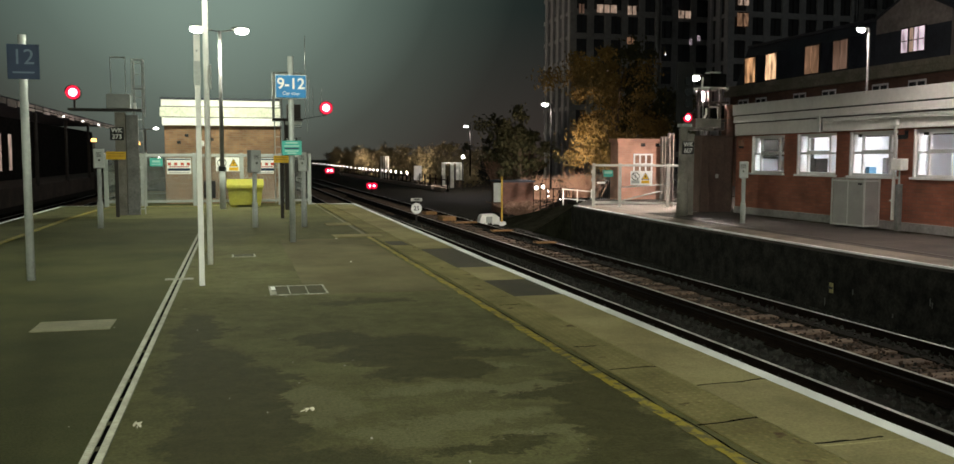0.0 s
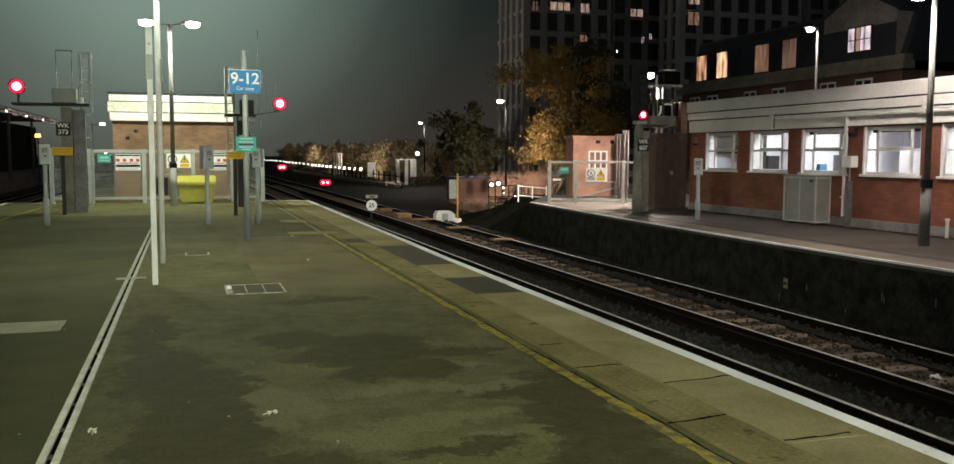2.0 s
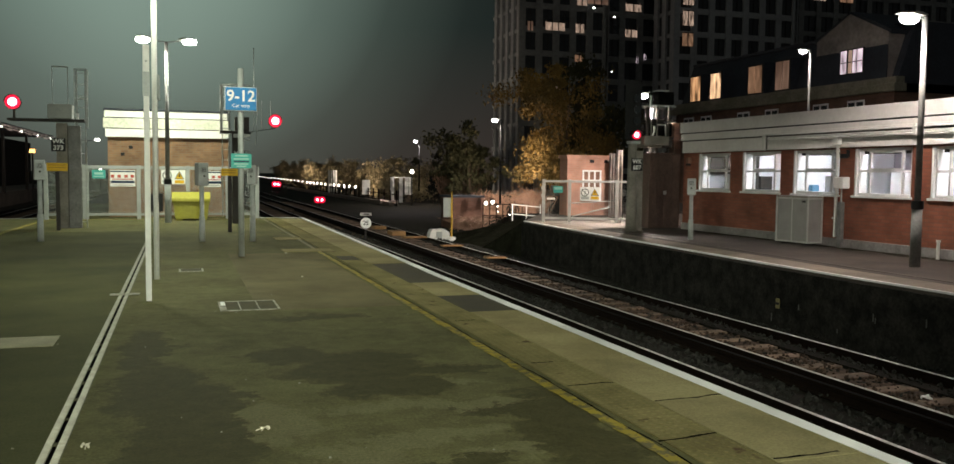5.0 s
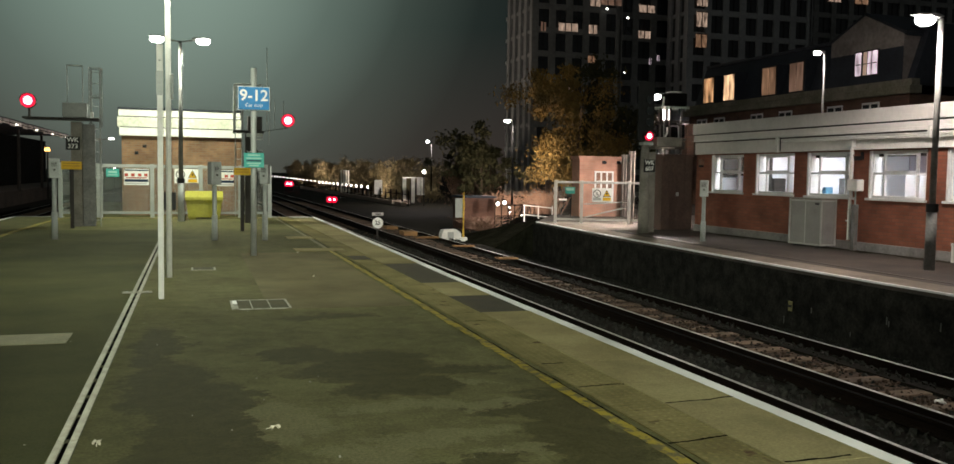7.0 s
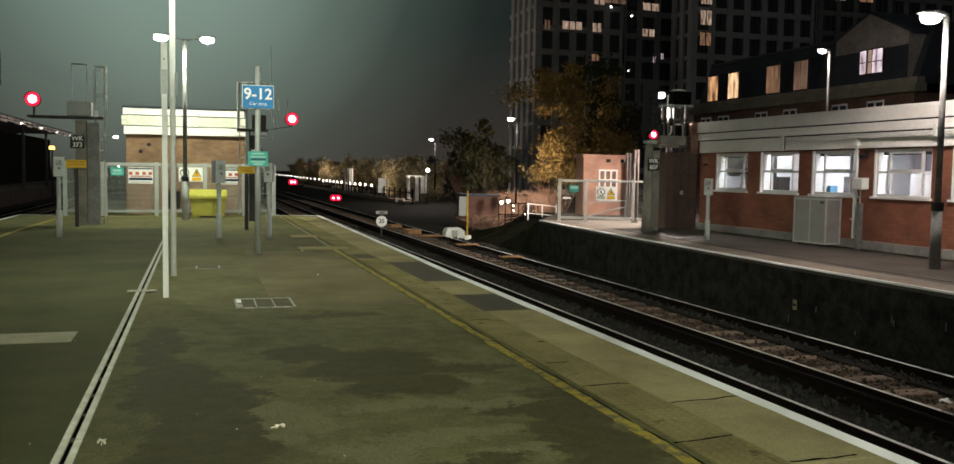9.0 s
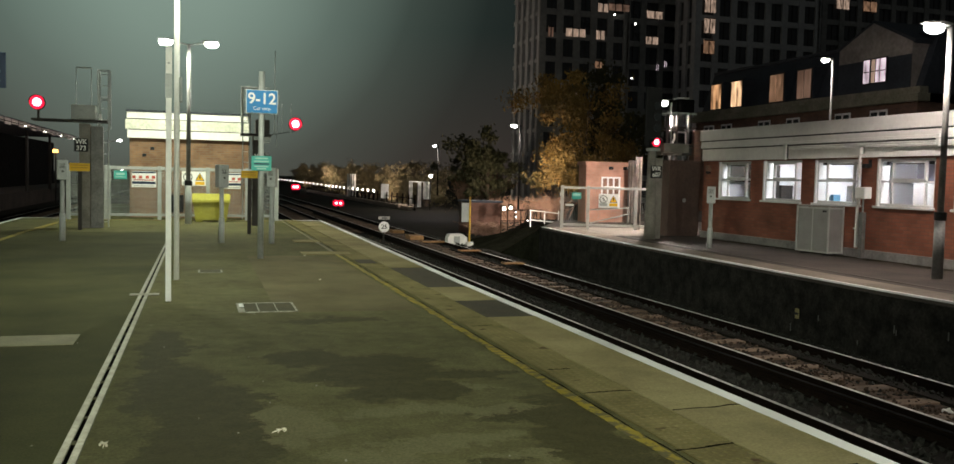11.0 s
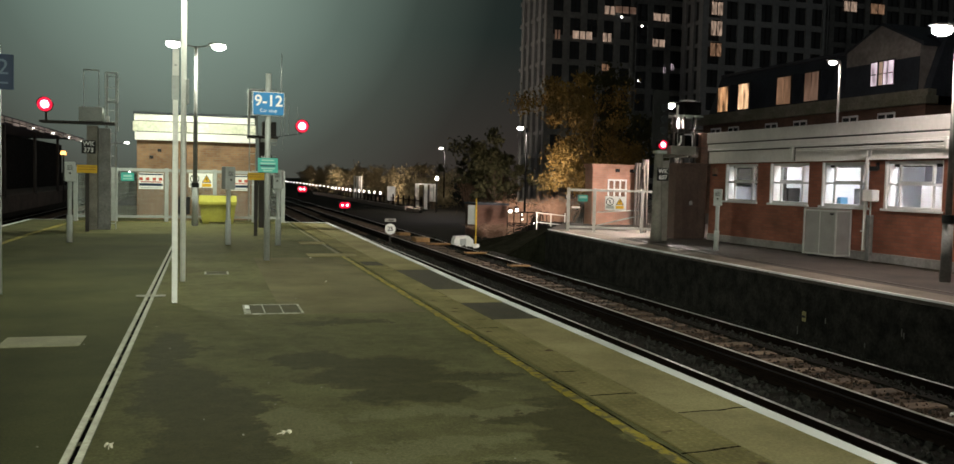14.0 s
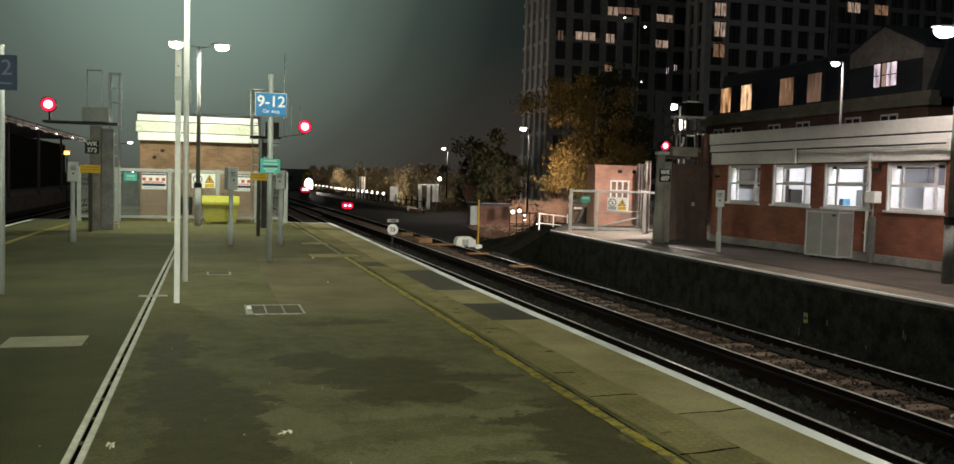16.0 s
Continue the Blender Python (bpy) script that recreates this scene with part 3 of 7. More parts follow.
def left_platform():
    edge = [(-0.08, -25), (-0.08, 13), (-0.045, 15.2), (0.015, 21), (0.09, 29.2), (0.11, 30.3)]
    outline = [(-9.08, -25)] + [(x - 0.012, y) for x, y in edge] + [(-1.3, 30.45), (-1.3, 44), (-7.9, 44), (-7.9, 30.6), (-9.08, 30.75)]
    platform = solid("platform_near", prism(outline, "z", -1.35, 0.0), ASPHALT, "worn olive-grey asphalt island platform with dark damp patches", "platform", kind="structure")
    # concrete copings along the running edge, with two bitumen-patched lengths
    y = -7.97
    i = 0
    shapes = {}
    while y < 29.5:
        patched = 9.4 < y < 9.5 or 12.1 < y < 13.6
        length = 1.34
        outer = -0.185 if y < 11.8 else -0.13 if y < 19 else -0.05
        key = (patched, outer)
        if key not in shapes:
            shapes[key] = mesh_of("coping_slab", box(-0.752 if patched else -0.745, outer, 0.002, length - 0.002, -0.03, 0.007 if patched else 0.011, 0.004), DARK_PATCH if patched else COPING)
        o = new("coping_slab", shapes[key])
        o.parent = platform
        o.location = (0, y, 0)
        y += length
    for k in range(84):
        if "tactile" not in shapes:
            shapes["tactile"] = mesh_of("tactile_slab", box(-1.135, -0.755, 0.001, 0.449, -0.03, 0.009, 0.0015), TACTILE)
        o = new("tactile_slab", shapes["tactile"])
        o.parent = platform
        o.location = (0, -7.3 + 0.45 * k, random.uniform(-0.0006, 0.0006))
    # the white line, its sides chipped and wandering a little
    bm = bmesh.new()
    prev = None
    for (xa, ya), (xb, yb) in zip(edge, edge[1:]):
        steps = max(2, int((yb - ya) / 0.12))
        for i in range(steps + (yb == 30.3)):
            yy = ya + (yb - ya) * i / steps
            x = xa + (xb - xa) * i / steps
            lo = x - 0.108 + 0.006 * noise.noise((yy * 2.2, 3, 0)) + random.uniform(-0.004, 0.004)
            ring = [bm.verts.new(c) for c in ((lo, yy, -0.05), (lo, yy, 0.014), (x + 0.002 + 0.006 * noise.noise((yy * 3.0, 8, 0)), yy, 0.014), (x + 0.002, yy, -0.05))]
            if prev:
                for k in range(3):
                    bm.faces.new((prev[k], ring[k], ring[k + 1], prev[k + 1]))
            prev = ring
    bmesh.ops.recalc_face_normals(bm, faces=bm.faces)
    part("edge_line", bm, WHITE_LINE, platform, "worn white edge line")
    bm = prism([(-1.3, 30.35), (0.1, 30.2), (0.1, 30.3), (-1.3, 30.46)], "z", -0.05, 0.012)
    part("edge_line", bm, WHITE_LINE, platform)
    # yellow line with ragged sides, and the cracked joint beside it
    bm = bmesh.new()
    prev = None
    n = 330
    for i in range(n + 1):
        yy = -8 + 26.0 * i / n
        a = bm.verts.new((-1.292 + 0.022 * noise.noise((yy * 3.1, 0, 0)) + random.uniform(-0.008, 0.008), yy, 0.0062))
        b = bm.verts.new((-1.205 + 0.022 * noise.noise((yy * 2.7, 5, 0)) + random.uniform(-0.008, 0.008), yy, 0.0062))
        if prev:
            bm.faces.new((prev[0], prev[1], b, a))
        prev = (a, b)
    part("faded_line", box(-1.29, -1.2, 18.0, 29.6, -0.01, 0.006), FADED_LINE, platform, "almost worn-off yellow line")
    part("yellow_line", bm, YELLOW_LINE, platform, "worn and flaking yellow safety line")
    bm = bmesh.new()
    prev = None
    for i in range(n + 1):
        yy = -8 + 37.6 * i / n
        x = -1.197 + 0.014 * noise.noise((yy * 2.3, 9, 0))
        w = 0.006 + 0.009 * noise.noise((yy * 4.1, 2, 0))
        a, b = bm.verts.new((x - w, yy, 0.0068)), bm.verts.new((x + w, yy, 0.0068))
        if prev:
            bm.faces.new((prev[0], prev[1], b, a))
        prev = (a, b)
    part("joint_crack", bm, SLOT_BLACK, platform, "dark dirt-filled joint")
    # cracks across the copings
    for yy, x0, x1 in ((5.97, -1.13, -0.76), (5.42, -0.74, -0.19), (4.6, -1.18, -0.76), (6.75, -1.1, -0.9), (8.9, -1.1, -0.86), (4.12, -0.74, -0.3), (3.6, -1.13, -0.76)):
        bm = bmesh.new()
        prev = None
        for i in range(15):
            x = x0 + (x1 - x0) * i / 14
            c = yy + 0.03 * noise.noise((x * 6, yy, 0)) + 0.06 * (x - x0)
            w = 0.007 + 0.007 * random.random()
            a, b = bm.verts.new((x, c - w, 0.0125)), bm.verts.new((x, c + w, 0.0125))
            if prev:
                bm.faces.new((prev[0], a, b, prev[1]))
            prev = (a, b)
        part("crack", bm, SLOT_BLACK, platform)
    # far edge of the island: white line, paler coping and yellow line
    bm = prism([(-9.08, 5), (-8.97, 5), (-8.97, 30.62), (-7.62, 30.48), (-7.62, 30.58), (-9.08, 30.74)], "z", -0.02, 0.012)
    part("edge_line", bm, WHITE_LINE, platform)
    bm = prism([(-8.96, 5), (-7.88, 5), (-7.88, 24), (-7.74, 29.6), (-7.66, 30.44), (-8.96, 30.58)], "z", -0.02, 0.008)
    part("coping", bm, DULL_COPING, platform)
    bm = prism([(-7.87, 5), (-7.75, 5), (-7.75, 24), (-7.58, 29.3), (-7.7, 29.4), (-7.87, 24)], "z", -0.02, 0.009)
    part("yellow_line", bm, YELLOW_LINE, platform)
    bm = box(-7.6, -1.35, 29.75, 29.98, -0.02, 0.012)
    part("fence_kerb", bm, COPING, platform, "pale concrete strip under the fence")
    # a resurfaced strip, a darker green strip, a bitumen square and pale make-up slabs
    part("asphalt_strip", box(-2.95, -1.33, 10.15, 17.2, -0.01, 0.003), BROWN_ASPHALT, platform, "browner resurfaced asphalt strip")
    part("asphalt_strip", box(-7.74, -4.492, -20, 24, -0.01, 0.003), GREEN_ASPHALT, platform, "darker, greener asphalt beyond the drainage channel")
    part("bitumen_square", box(-1.12, -0.8, 15.55, 16.25, -0.01, 0.0125), DARK_PATCH, platform)
    part("make_up_slab", box(-1.9, -0.95, 17.4, 18.0, -0.01, 0.011), COPING, platform)
    part("make_up_slab", box(-1.75, -1.15, 20.6, 21.3, -0.01, 0.011), COPING, platform)
    return platform


def drain():
    d = thing("drainage_channel", pose(-4.43, 0, 0), "slotted metal drainage channel with ribbed edges set in the platform", "drain")
    side = None
    for i in range(44):
        y = -2 + 0.5 * i
        for s in (-1, 1):
            if i == 0 and s == -1:
                bm = box(-0.056, -0.012, 0.002, 0.498, -0.02, 0.008)
                for k in range(16):
                    box(-0.053, -0.016, 0.010 + 0.031 * k, 0.024 + 0.031 * k, 0.008, 0.015, bm=bm)
                side = mesh_of("grating", bm, RIB_METAL)
                # Plate between the ribs is coloured dark for the shade in the gaps.
                side.materials.append(RIB_GAP_METAL)
                for f in side.polygons:
                    f.material_index = 1 if f.center.z < 0.0085 else 0
            o = new("grating", side)
            o.parent = d
            o.matrix_basis = pose(0, y, random.uniform(-0.001, 0.001)) if s < 0 else pose(0, y + 0.5, 0, 0, 0, 180)
    # Flat black strip: the slot's inner shade is put into its colour.
    part("slot", box(-0.012, 0.012, -2, 20, -0.02, 0.004), SLOT_BLACK, d, "flat black strip for the slot's shade")
    for i in range(44):
        y = -2 + 0.5 * i + random.uniform(-0.03, 0.03)
        part("bridge", box(-0.0118, 0.0118, y - 0.02, y + 0.02 + random.uniform(0, 0.04), 0.0, 0.008), DARK_FILL, d)
    p = thing("cover_plate", pose(-4.42, 11.8, 0.008), "small worn metal plate across the drainage channel", "cover plate")
    part("plate", box(-0.17, 0.17, -0.06, 0.06, 0, 0.012, 0.004), DRAIN_METAL, p)
    for x in (-0.12, 0.12):
        part("bolt", tube((x, 0, 0.01), (x, 0, 0.018), 0.012), STEEL, p)


def covers():
    c = thing("manhole_cover", pose(-3.04, 10.55, 0.002), "recessed access cover, asphalt filled with pale metal frame", "manhole cover")
    part("infill", box(-0.30, 0.30, -0.34, 0.34, 0, 0.004), DARK_FILL, c)
    for x in (-0.31, -0.1, 0.1, 0.31):
        w = 0.012 if abs(x) > 0.2 else 0.006
        part("frame_bar", box(x - w, x + w, -0.36, 0.36, 0, 0.008), FRAME_METAL, c)
    for y in (-0.35, 0.35):
        part("frame_bar", box(-0.32, 0.32, y - 0.014, y + 0.014, 0, 0.0085), FRAME_METAL, c)
    part("lifting_plate", box(-0.30, -0.25, 0.05, 0.30, 0.004, 0.010), WHITE_SIGN, c, "pale lifting key plate")
    part("lifting_plate", box(-0.30, -0.25, -0.3, -0.05, 0.004, 0.010), DRAIN_METAL, c)
    s = thing("access_cover", pose(-5.15, 8.8, 0.002), "ribbed pale metal access cover set in asphalt", "access cover")
    part("plate", box(-0.33, 0.33, -0.25, 0.25, 0, 0.008, 0.003), COVER_METAL, s)
    for k in range(22):
        part("rib", box(-0.30 + 0.0286 * k - 0.005, -0.30 + 0.0286 * k + 0.005, -0.23, 0.23, 0.007, 0.011), COVER_METAL, s)
    t = thing("small_cover", pose(-3.62, 14.5, 0.002), "small square cover with pale rim in the asphalt", "cover")
    part("rim", box(-0.18, 0.18, -0.2, 0.2, 0, 0.006), DRAIN_METAL, t)
    part("lid", box(-0.15, 0.15, -0.17, 0.17, 0.003, 0.0085), DARK_FILL, t)


def loose_grit():
    """Pale chips and crumbs scattered over the asphalt."""
    rng = random.Random(31)
    bm = bmesh.new()
    for _ in range(60):
        x, y, r = rng.uniform(-6.5, -1.4), 3.2 + 9 * rng.random() ** 1.5, rng.uniform(0.002, 0.006)
        box(x - r, x + r, y - r * rng.uniform(0.6, 1.6), y + r, 0.0, r * 1.1, bm=bm)
    solid("loose_grit", bm, DRAIN_METAL, "pale grit and crumbs scattered over the asphalt", "grit", kind="stuff")


def fallen_leaf(x, y, turn, size):
    bm = bmesh.new()
    pts = []
    for i in range(22):
        a = 2 * math.pi * i / 22
        r = size * (0.45 + 0.55 * abs(math.cos(2.5 * a)))
        pts.append(bm.verts.new((r * math.cos(a), r * math.sin(a) * 0.7, 0.012 + 0.012 * math.sin(3 * a))))
    c = bm.verts.new((0, 0, 0.02))
    for i in range(22):
        bm.faces.new((c, pts[i], pts[(i + 1) % 22]))
    tube((-size * 0.2, 0, 0.015), (-size * 1.5, size * 0.2, 0.006), 0.003, n=5, bm=bm)
    solid("fallen_leaf", bm, DEAD_LEAF, "dry curled pale leaf lying on the asphalt", "leaf", "fallen leaves", m=pose(x, y, 0, 0, 0, turn))


def rail_mesh(y0, y1):
    """Flat-bottomed rail, head up at z = 0, drawn along y."""
    prof = [(-0.07, -0.155), (0.07, -0.155), (0.07, -0.143), (0.012, -0.125), (0.010, -0.05), (0.035, -0.038), (0.035, -0.004), (0.028, 0), (-0.028, 0), (-0.035, -0.004), (-0.035, -0.038), (-0.010, -0.05), (-0.012, -0.125), (-0.07, -0.143)]
    return prism(prof, "y", y0, y1)


def tracks():
    side = mesh_of("rail", rail_mesh(-25, 130), RAIL_SIDE)
    top = mesh_of("rail_head", box(-0.026, 0.026, -25, 130, -0.001, 0.0015), RAIL_TOP)
    third_top = mesh_of("rail_head", box(-0.03, 0.03, -25, 60, -0.001, 0.0015), UNLIT_BLACK)
    pot = mesh_of("insulator", tube((0, 0, -0.30), (0, 0, -0.155), 0.055, 0.04, 8), GREY_PAINT)
    sleepers = mesh_of("sleeper", box(-1.3, 1.3, -0.125, 0.125, -0.31, -0.155, 0.012), SLEEPER)
    for xs, extra in (((1.0, 2.435), 0.55), ((3.76, 5.195), 3.36), ((-11.4, -12.84), -13.3)):
        t = thing("railway_track", pose(0, 0, -0.915), "railway track with rusty rails on brown timber sleepers", "railway track", "running lines")
        mid = sum(xs) / 2
        for x in xs:
            o = new("rail", side)
            o.parent, o.location = t, (x, 0, 0)
            h = new("rail_head", top)
            h.parent = o
        c = part("conductor_rail", rail_mesh(-25, 60), RAIL_SIDE, t, "raised live conductor rail on insulators")
        c.location = (extra, 0, 0.04)
        h = new("rail_head", third_top)
        h.parent = c
        k = 0
        y = -4.0 if mid > 0 else 20
        while y < 78:
            s = new("sleeper", sleepers)
            s.parent = t
            s.matrix_basis = pose(mid + random.uniform(-0.04, 0.04), y + random.uniform(-0.03, 0.03), random.uniform(-0.012, 0.012), 0, 0, random.uniform(-1.2, 1.2))
            if k % 4 == 0 and y < 40:
                p = new("insulator", pot)
                p.parent = t
                p.location = (extra, y + 0.3, 0.04)
            y += 0.68
            k += 1


def loose_ballast():
    verts, faces = [], []
    rng = random.Random(4)
    base = [(-1, -0.8, 0), (0.9, -1, 0.1), (1, 0.8, -0.1), (-0.8, 1, 0), (0.1, -0.1, 1), (0, 0.2, -0.8)]
    tri = [(0, 1, 4), (1, 2, 4), (2, 3, 4), (3, 0, 4), (1, 0, 5), (2, 1, 5), (3, 2, 5), (0, 3, 5)]
    for _ in range(15000):
        y = 3 + 37 * rng.random() ** 1.5
        x = rng.uniform(0.2, 6.0)
        s = rng.uniform(0.018, 0.045)
        m = pose(x, y, (-1.115 if 3.72 < x < 4.9 else -1.045) + rng.uniform(0, 0.025), rng.uniform(0, 360), rng.uniform(0, 360), rng.uniform(0, 360))
        k = len(verts)
        for b in base:
            verts.append(m @ (Vector(b) * s * rng.uniform(0.7, 1.2)))
        faces += [(a + k, b + k, c + k) for a, b, c in tri]
    me = bpy.data.meshes.new("ballast_stones")
    me.from_pydata([tuple(v) for v in verts], [], faces)
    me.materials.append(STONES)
    tagged(new("ballast_stones", me), "loose dark grey-brown ballast stones", "ballast", kind="stuff")
    # rusty chippings spilt over the sleepers of the second line
    verts, faces = [], []
    for _ in range(3000):
        y = 5.5 + 22 * rng.random() ** 1.7
        x = 3.84 + 1.0 * rng.random()
        cover = 0.5 + 0.5 * noise.noise((x * 1.6, y * 0.9, 4))
        if rng.random() > cover:
            continue
        s = rng.uniform(0.012, 0.034)
        m = pose(x, y, -1.072 + rng.uniform(0, 0.018), rng.uniform(0, 360), rng.uniform(0, 360), rng.uniform(0, 360))
        k = len(verts)
        for b in base:
            verts.append(m @ (Vector(b) * s * rng.uniform(0.7, 1.2)))
        faces += [(a + k, b + k, c + k) for a, b, c in tri]
    me = bpy.data.meshes.new("rusty_chippings")
    me.from_pydata([tuple(v) for v in verts], [], faces)
    me.materials.append(BROWN_BALLAST)
    tagged(new("rusty_chippings", me), "rust-brown chippings spilt over the sleepers", "ballast", kind="stuff")


def far_platform():
    edge = [(5.96, -25), (5.96, 11), (6.02, 13.5), (6.12, 15.5), (6.24, 18), (6.38, 20.5), (6.62, 24), (6.87, 27.4)]
    pts = [(5.96, -25), (30, -25), (30, 45), (16, 45), (16, 32.2), (9.4, 32.2)] + edge[:0:-1]
    p = solid("platform_far", prism(pts, "z", -1.35, 0.0), FAR_ASPHALT, "brownish worn asphalt platform in front of the brick building", "platform", kind="structure")
    for a, b in zip(edge, edge[1:]):
        bm = prism([(a[0] - 0.004, a[1]), (a[0] + 0.075, a[1]), (b[0] + 0.075, b[1]), (b[0] - 0.004, b[1])], "z", -0.015, 0.012)
        part("edge_line", bm, WHITE_LINE, p)
        bm = prism([(a[0] + 0.077, a[1]), (a[0] + 0.75, a[1]), (b[0] + 0.75, b[1]), (b[0] + 0.077, b[1])], "z", -0.06, 0.008)
        part("coping", bm, FAR_COPING, p)
        bm = prism([(a[0] + 1.06, a[1]), (a[0] + 1.16, a[1]), (b[0] + 1.16, b[1]), (b[0] + 1.06, b[1])], "z", -0.06, 0.006)
        part("faded_line", bm, FAR_FADED, p)
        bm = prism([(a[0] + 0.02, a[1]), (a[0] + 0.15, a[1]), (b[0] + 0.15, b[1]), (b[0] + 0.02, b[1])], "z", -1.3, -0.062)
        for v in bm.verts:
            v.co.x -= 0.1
        part("platform_wall", bm, PLATFORM_WALL, p, "near-black brick platform face")
    # ragged dirt and moss along the foot of the building
    rng = random.Random(8)
    ys = [3 + 0.35 * k for k in range(53)]
    rim = [(9.97 - rng.uniform(0.1, 0.42), y) for y in ys]
    part("dirt_strip", prism([(9.97, ys[0]), (9.97, ys[-1])] + rim[::-1], "z", -0.01, 0.004), GRIME, p, "dark dirt and moss along the wall foot")
    part("apron", prism([(6.98, 27.3), (6.78, 25.0), (7.4, 23.1), (9.05, 23.3), (10.1, 23.75), (10.2, 27.3)], "z", -0.02, 0.006), APRON, p, "pale concrete apron by the gate")
    # earth ramp off the platform end
    bm = bmesh.new()
    a = [bm.verts.new(c) for c in ((6.87, 27.4, -0.01), (9.4, 32.0, -0.01), (10.4, 38, -1.28), (5.6, 36, -1.28), (6.1, 30, -1.2), (6.75, 27.4, -1.3))]
    bm.faces.new(a[:3] + [a[3], a[4]])
    bm.faces.new((a[0], a[4], a[5]))
    solid("ramp", bm, RAMP_EARTH, "near-black earth ramp at the platform end", "ramp", kind="structure")
    rng = random.Random(12)
    for k in range(16):
        y, z, h = rng.uniform(6, 13.8), rng.uniform(-0.85, -0.15), rng.uniform(0.04, 0.16)
        part("lime_streak", box(5.872, 5.88, y - 0.006, y + 0.008, z - h, z), LIME, p)
    s = thing("wall_marker", pose(5.88, 12.9, -0.62), "small pale plate fixed on the platform wall", "marker")
    part("plate", box(-0.02, 0.0, -0.045, 0.045, -0.085, 0.085, 0.004), COPING, s)
    part("bracket", box(-0.03, -0.02, -0.05, 0.05, -0.02, 0.02), BLACK, s)


BROWN_ASPHALT = material("brown_asphalt", (0.165, 0.143, 0.075), 0.9, colour2=(0.105, 0.092, 0.047), grain=70, stain=0.9, bump=0.4, amount=0.3, spec=0.1)
DULL_COPING = material("dull_coping", (0.13, 0.125, 0.06), 0.85, colour2=(0.075, 0.072, 0.034), grain=60, stain=1.2, bump=0.35, spec=0.1)
APRON = material("apron_concrete", (0.25, 0.215, 0.19), 0.85, colour2=(0.2, 0.175, 0.15), grain=40, stain=1.1, bump=0.2)
GREEN_ASPHALT = material("dull_green_asphalt", (0.088, 0.090, 0.038), 0.9, colour2=(0.050, 0.053, 0.020), grain=60, stain=0.55, bump=0.4, amount=0.35, spec=0.1)
LIME = material("lime_stain", (0.13, 0.13, 0.12), 0.9, grain=60, stain=20, bump=0.0, spec=0.0)
SLOT_BLACK = material("slot_crack_black", (0.004, 0.004, 0.003), 1.0, grain=10, stain=1, bump=0.0, spec=0.0)
FAR_FADED = worn_paint("rubbed_off_paint", (0.17, 0.135, 0.075), (0.062, 0.051, 0.042), 0.62, 5)
GRIME = material("wall_foot_grime", (0.05, 0.042, 0.028), 0.95, colour2=(0.022, 0.02, 0.014), grain=30, stain=5, bump=0.5, spec=0.05)
DRAIN_METAL = material("worn_channel_metal", (0.31, 0.30, 0.235), 0.65, 0.1, grain=30, stain=4, bump=0.1, amount=0.25)
RIB_METAL = material("rib_metal", (0.42, 0.41, 0.33), 0.6, 0.1, grain=30, stain=5, bump=0.1, amount=0.3)
RIB_GAP_METAL = material("rib_gap_plate", (0.15, 0.145, 0.10), 0.75, 0.0, grain=30, stain=4, bump=0.1, amount=0.3)
FRAME_METAL = material("cover_frame_metal", (0.45, 0.44, 0.36), 0.6, 0.0, colour2=(0.16, 0.15, 0.10), grain=30, stain=7, bump=0.1)
COVER_METAL = material("cover_metal", (0.29, 0.275, 0.17), 0.7, 0.1, grain=30, stain=4, bump=0.1, amount=0.25)
DARK_FILL = material("cover_infill", (0.082, 0.078, 0.036), 0.85, grain=70, stain=3, bump=0.3)
FAR_COPING = material("far_coping", (0.25, 0.205, 0.165), 0.85, colour2=(0.14, 0.115, 0.092), grain=40, stain=1, bump=0.2)
ground()
left_platform()
drain()
covers()
loose_grit()
for lx, ly, la, ls in ((-3.3, 5.48, 20, 0.045), (-4.27, 5.42, 100, 0.05), (-2.1, 13.2, 70, 0.03), (-1.9, 17.1, 120, 0.04)):
    fallen_leaf(lx, ly, la, ls * 0.8)
tracks()
loose_ballast()
far_platform()


# ---- things on the near platform ----
def lantern(parent, x, y, z, side, glow, k=1.0):
    """Flat street lantern with a bowl lens at the end of an arm; side is the way it points along x."""
    h = part("lantern", prism([(x - side * 0.10, z + 0.02), (x + side * 0.04, z + 0.06), (x + side * 0.38, z + 0.05), (x + side * 0.44, z + 0.03), (x + side * 0.40, z + 0.015), (x - side * 0.06, z + 0.0)], "y", y - 0.1, y + 0.1), GREY_PAINT, parent)
    # Bowl drawn wider than its housing, so the shape takes in the glare.
    bm = bmesh.new()
    bmesh.ops.create_uvsphere(bm, u_segments=16, v_segments=10, radius=1.0, matrix=Matrix.Translation((x + side * 0.22, y, z - 0.05)) @ Matrix.Diagonal((0.235 * k, 0.16 * k, 0.125 * k, 1)))
    part("bowl_lens", bm, glow, h, "glowing white bowl lens, enlarged by its glare", True)
    return h


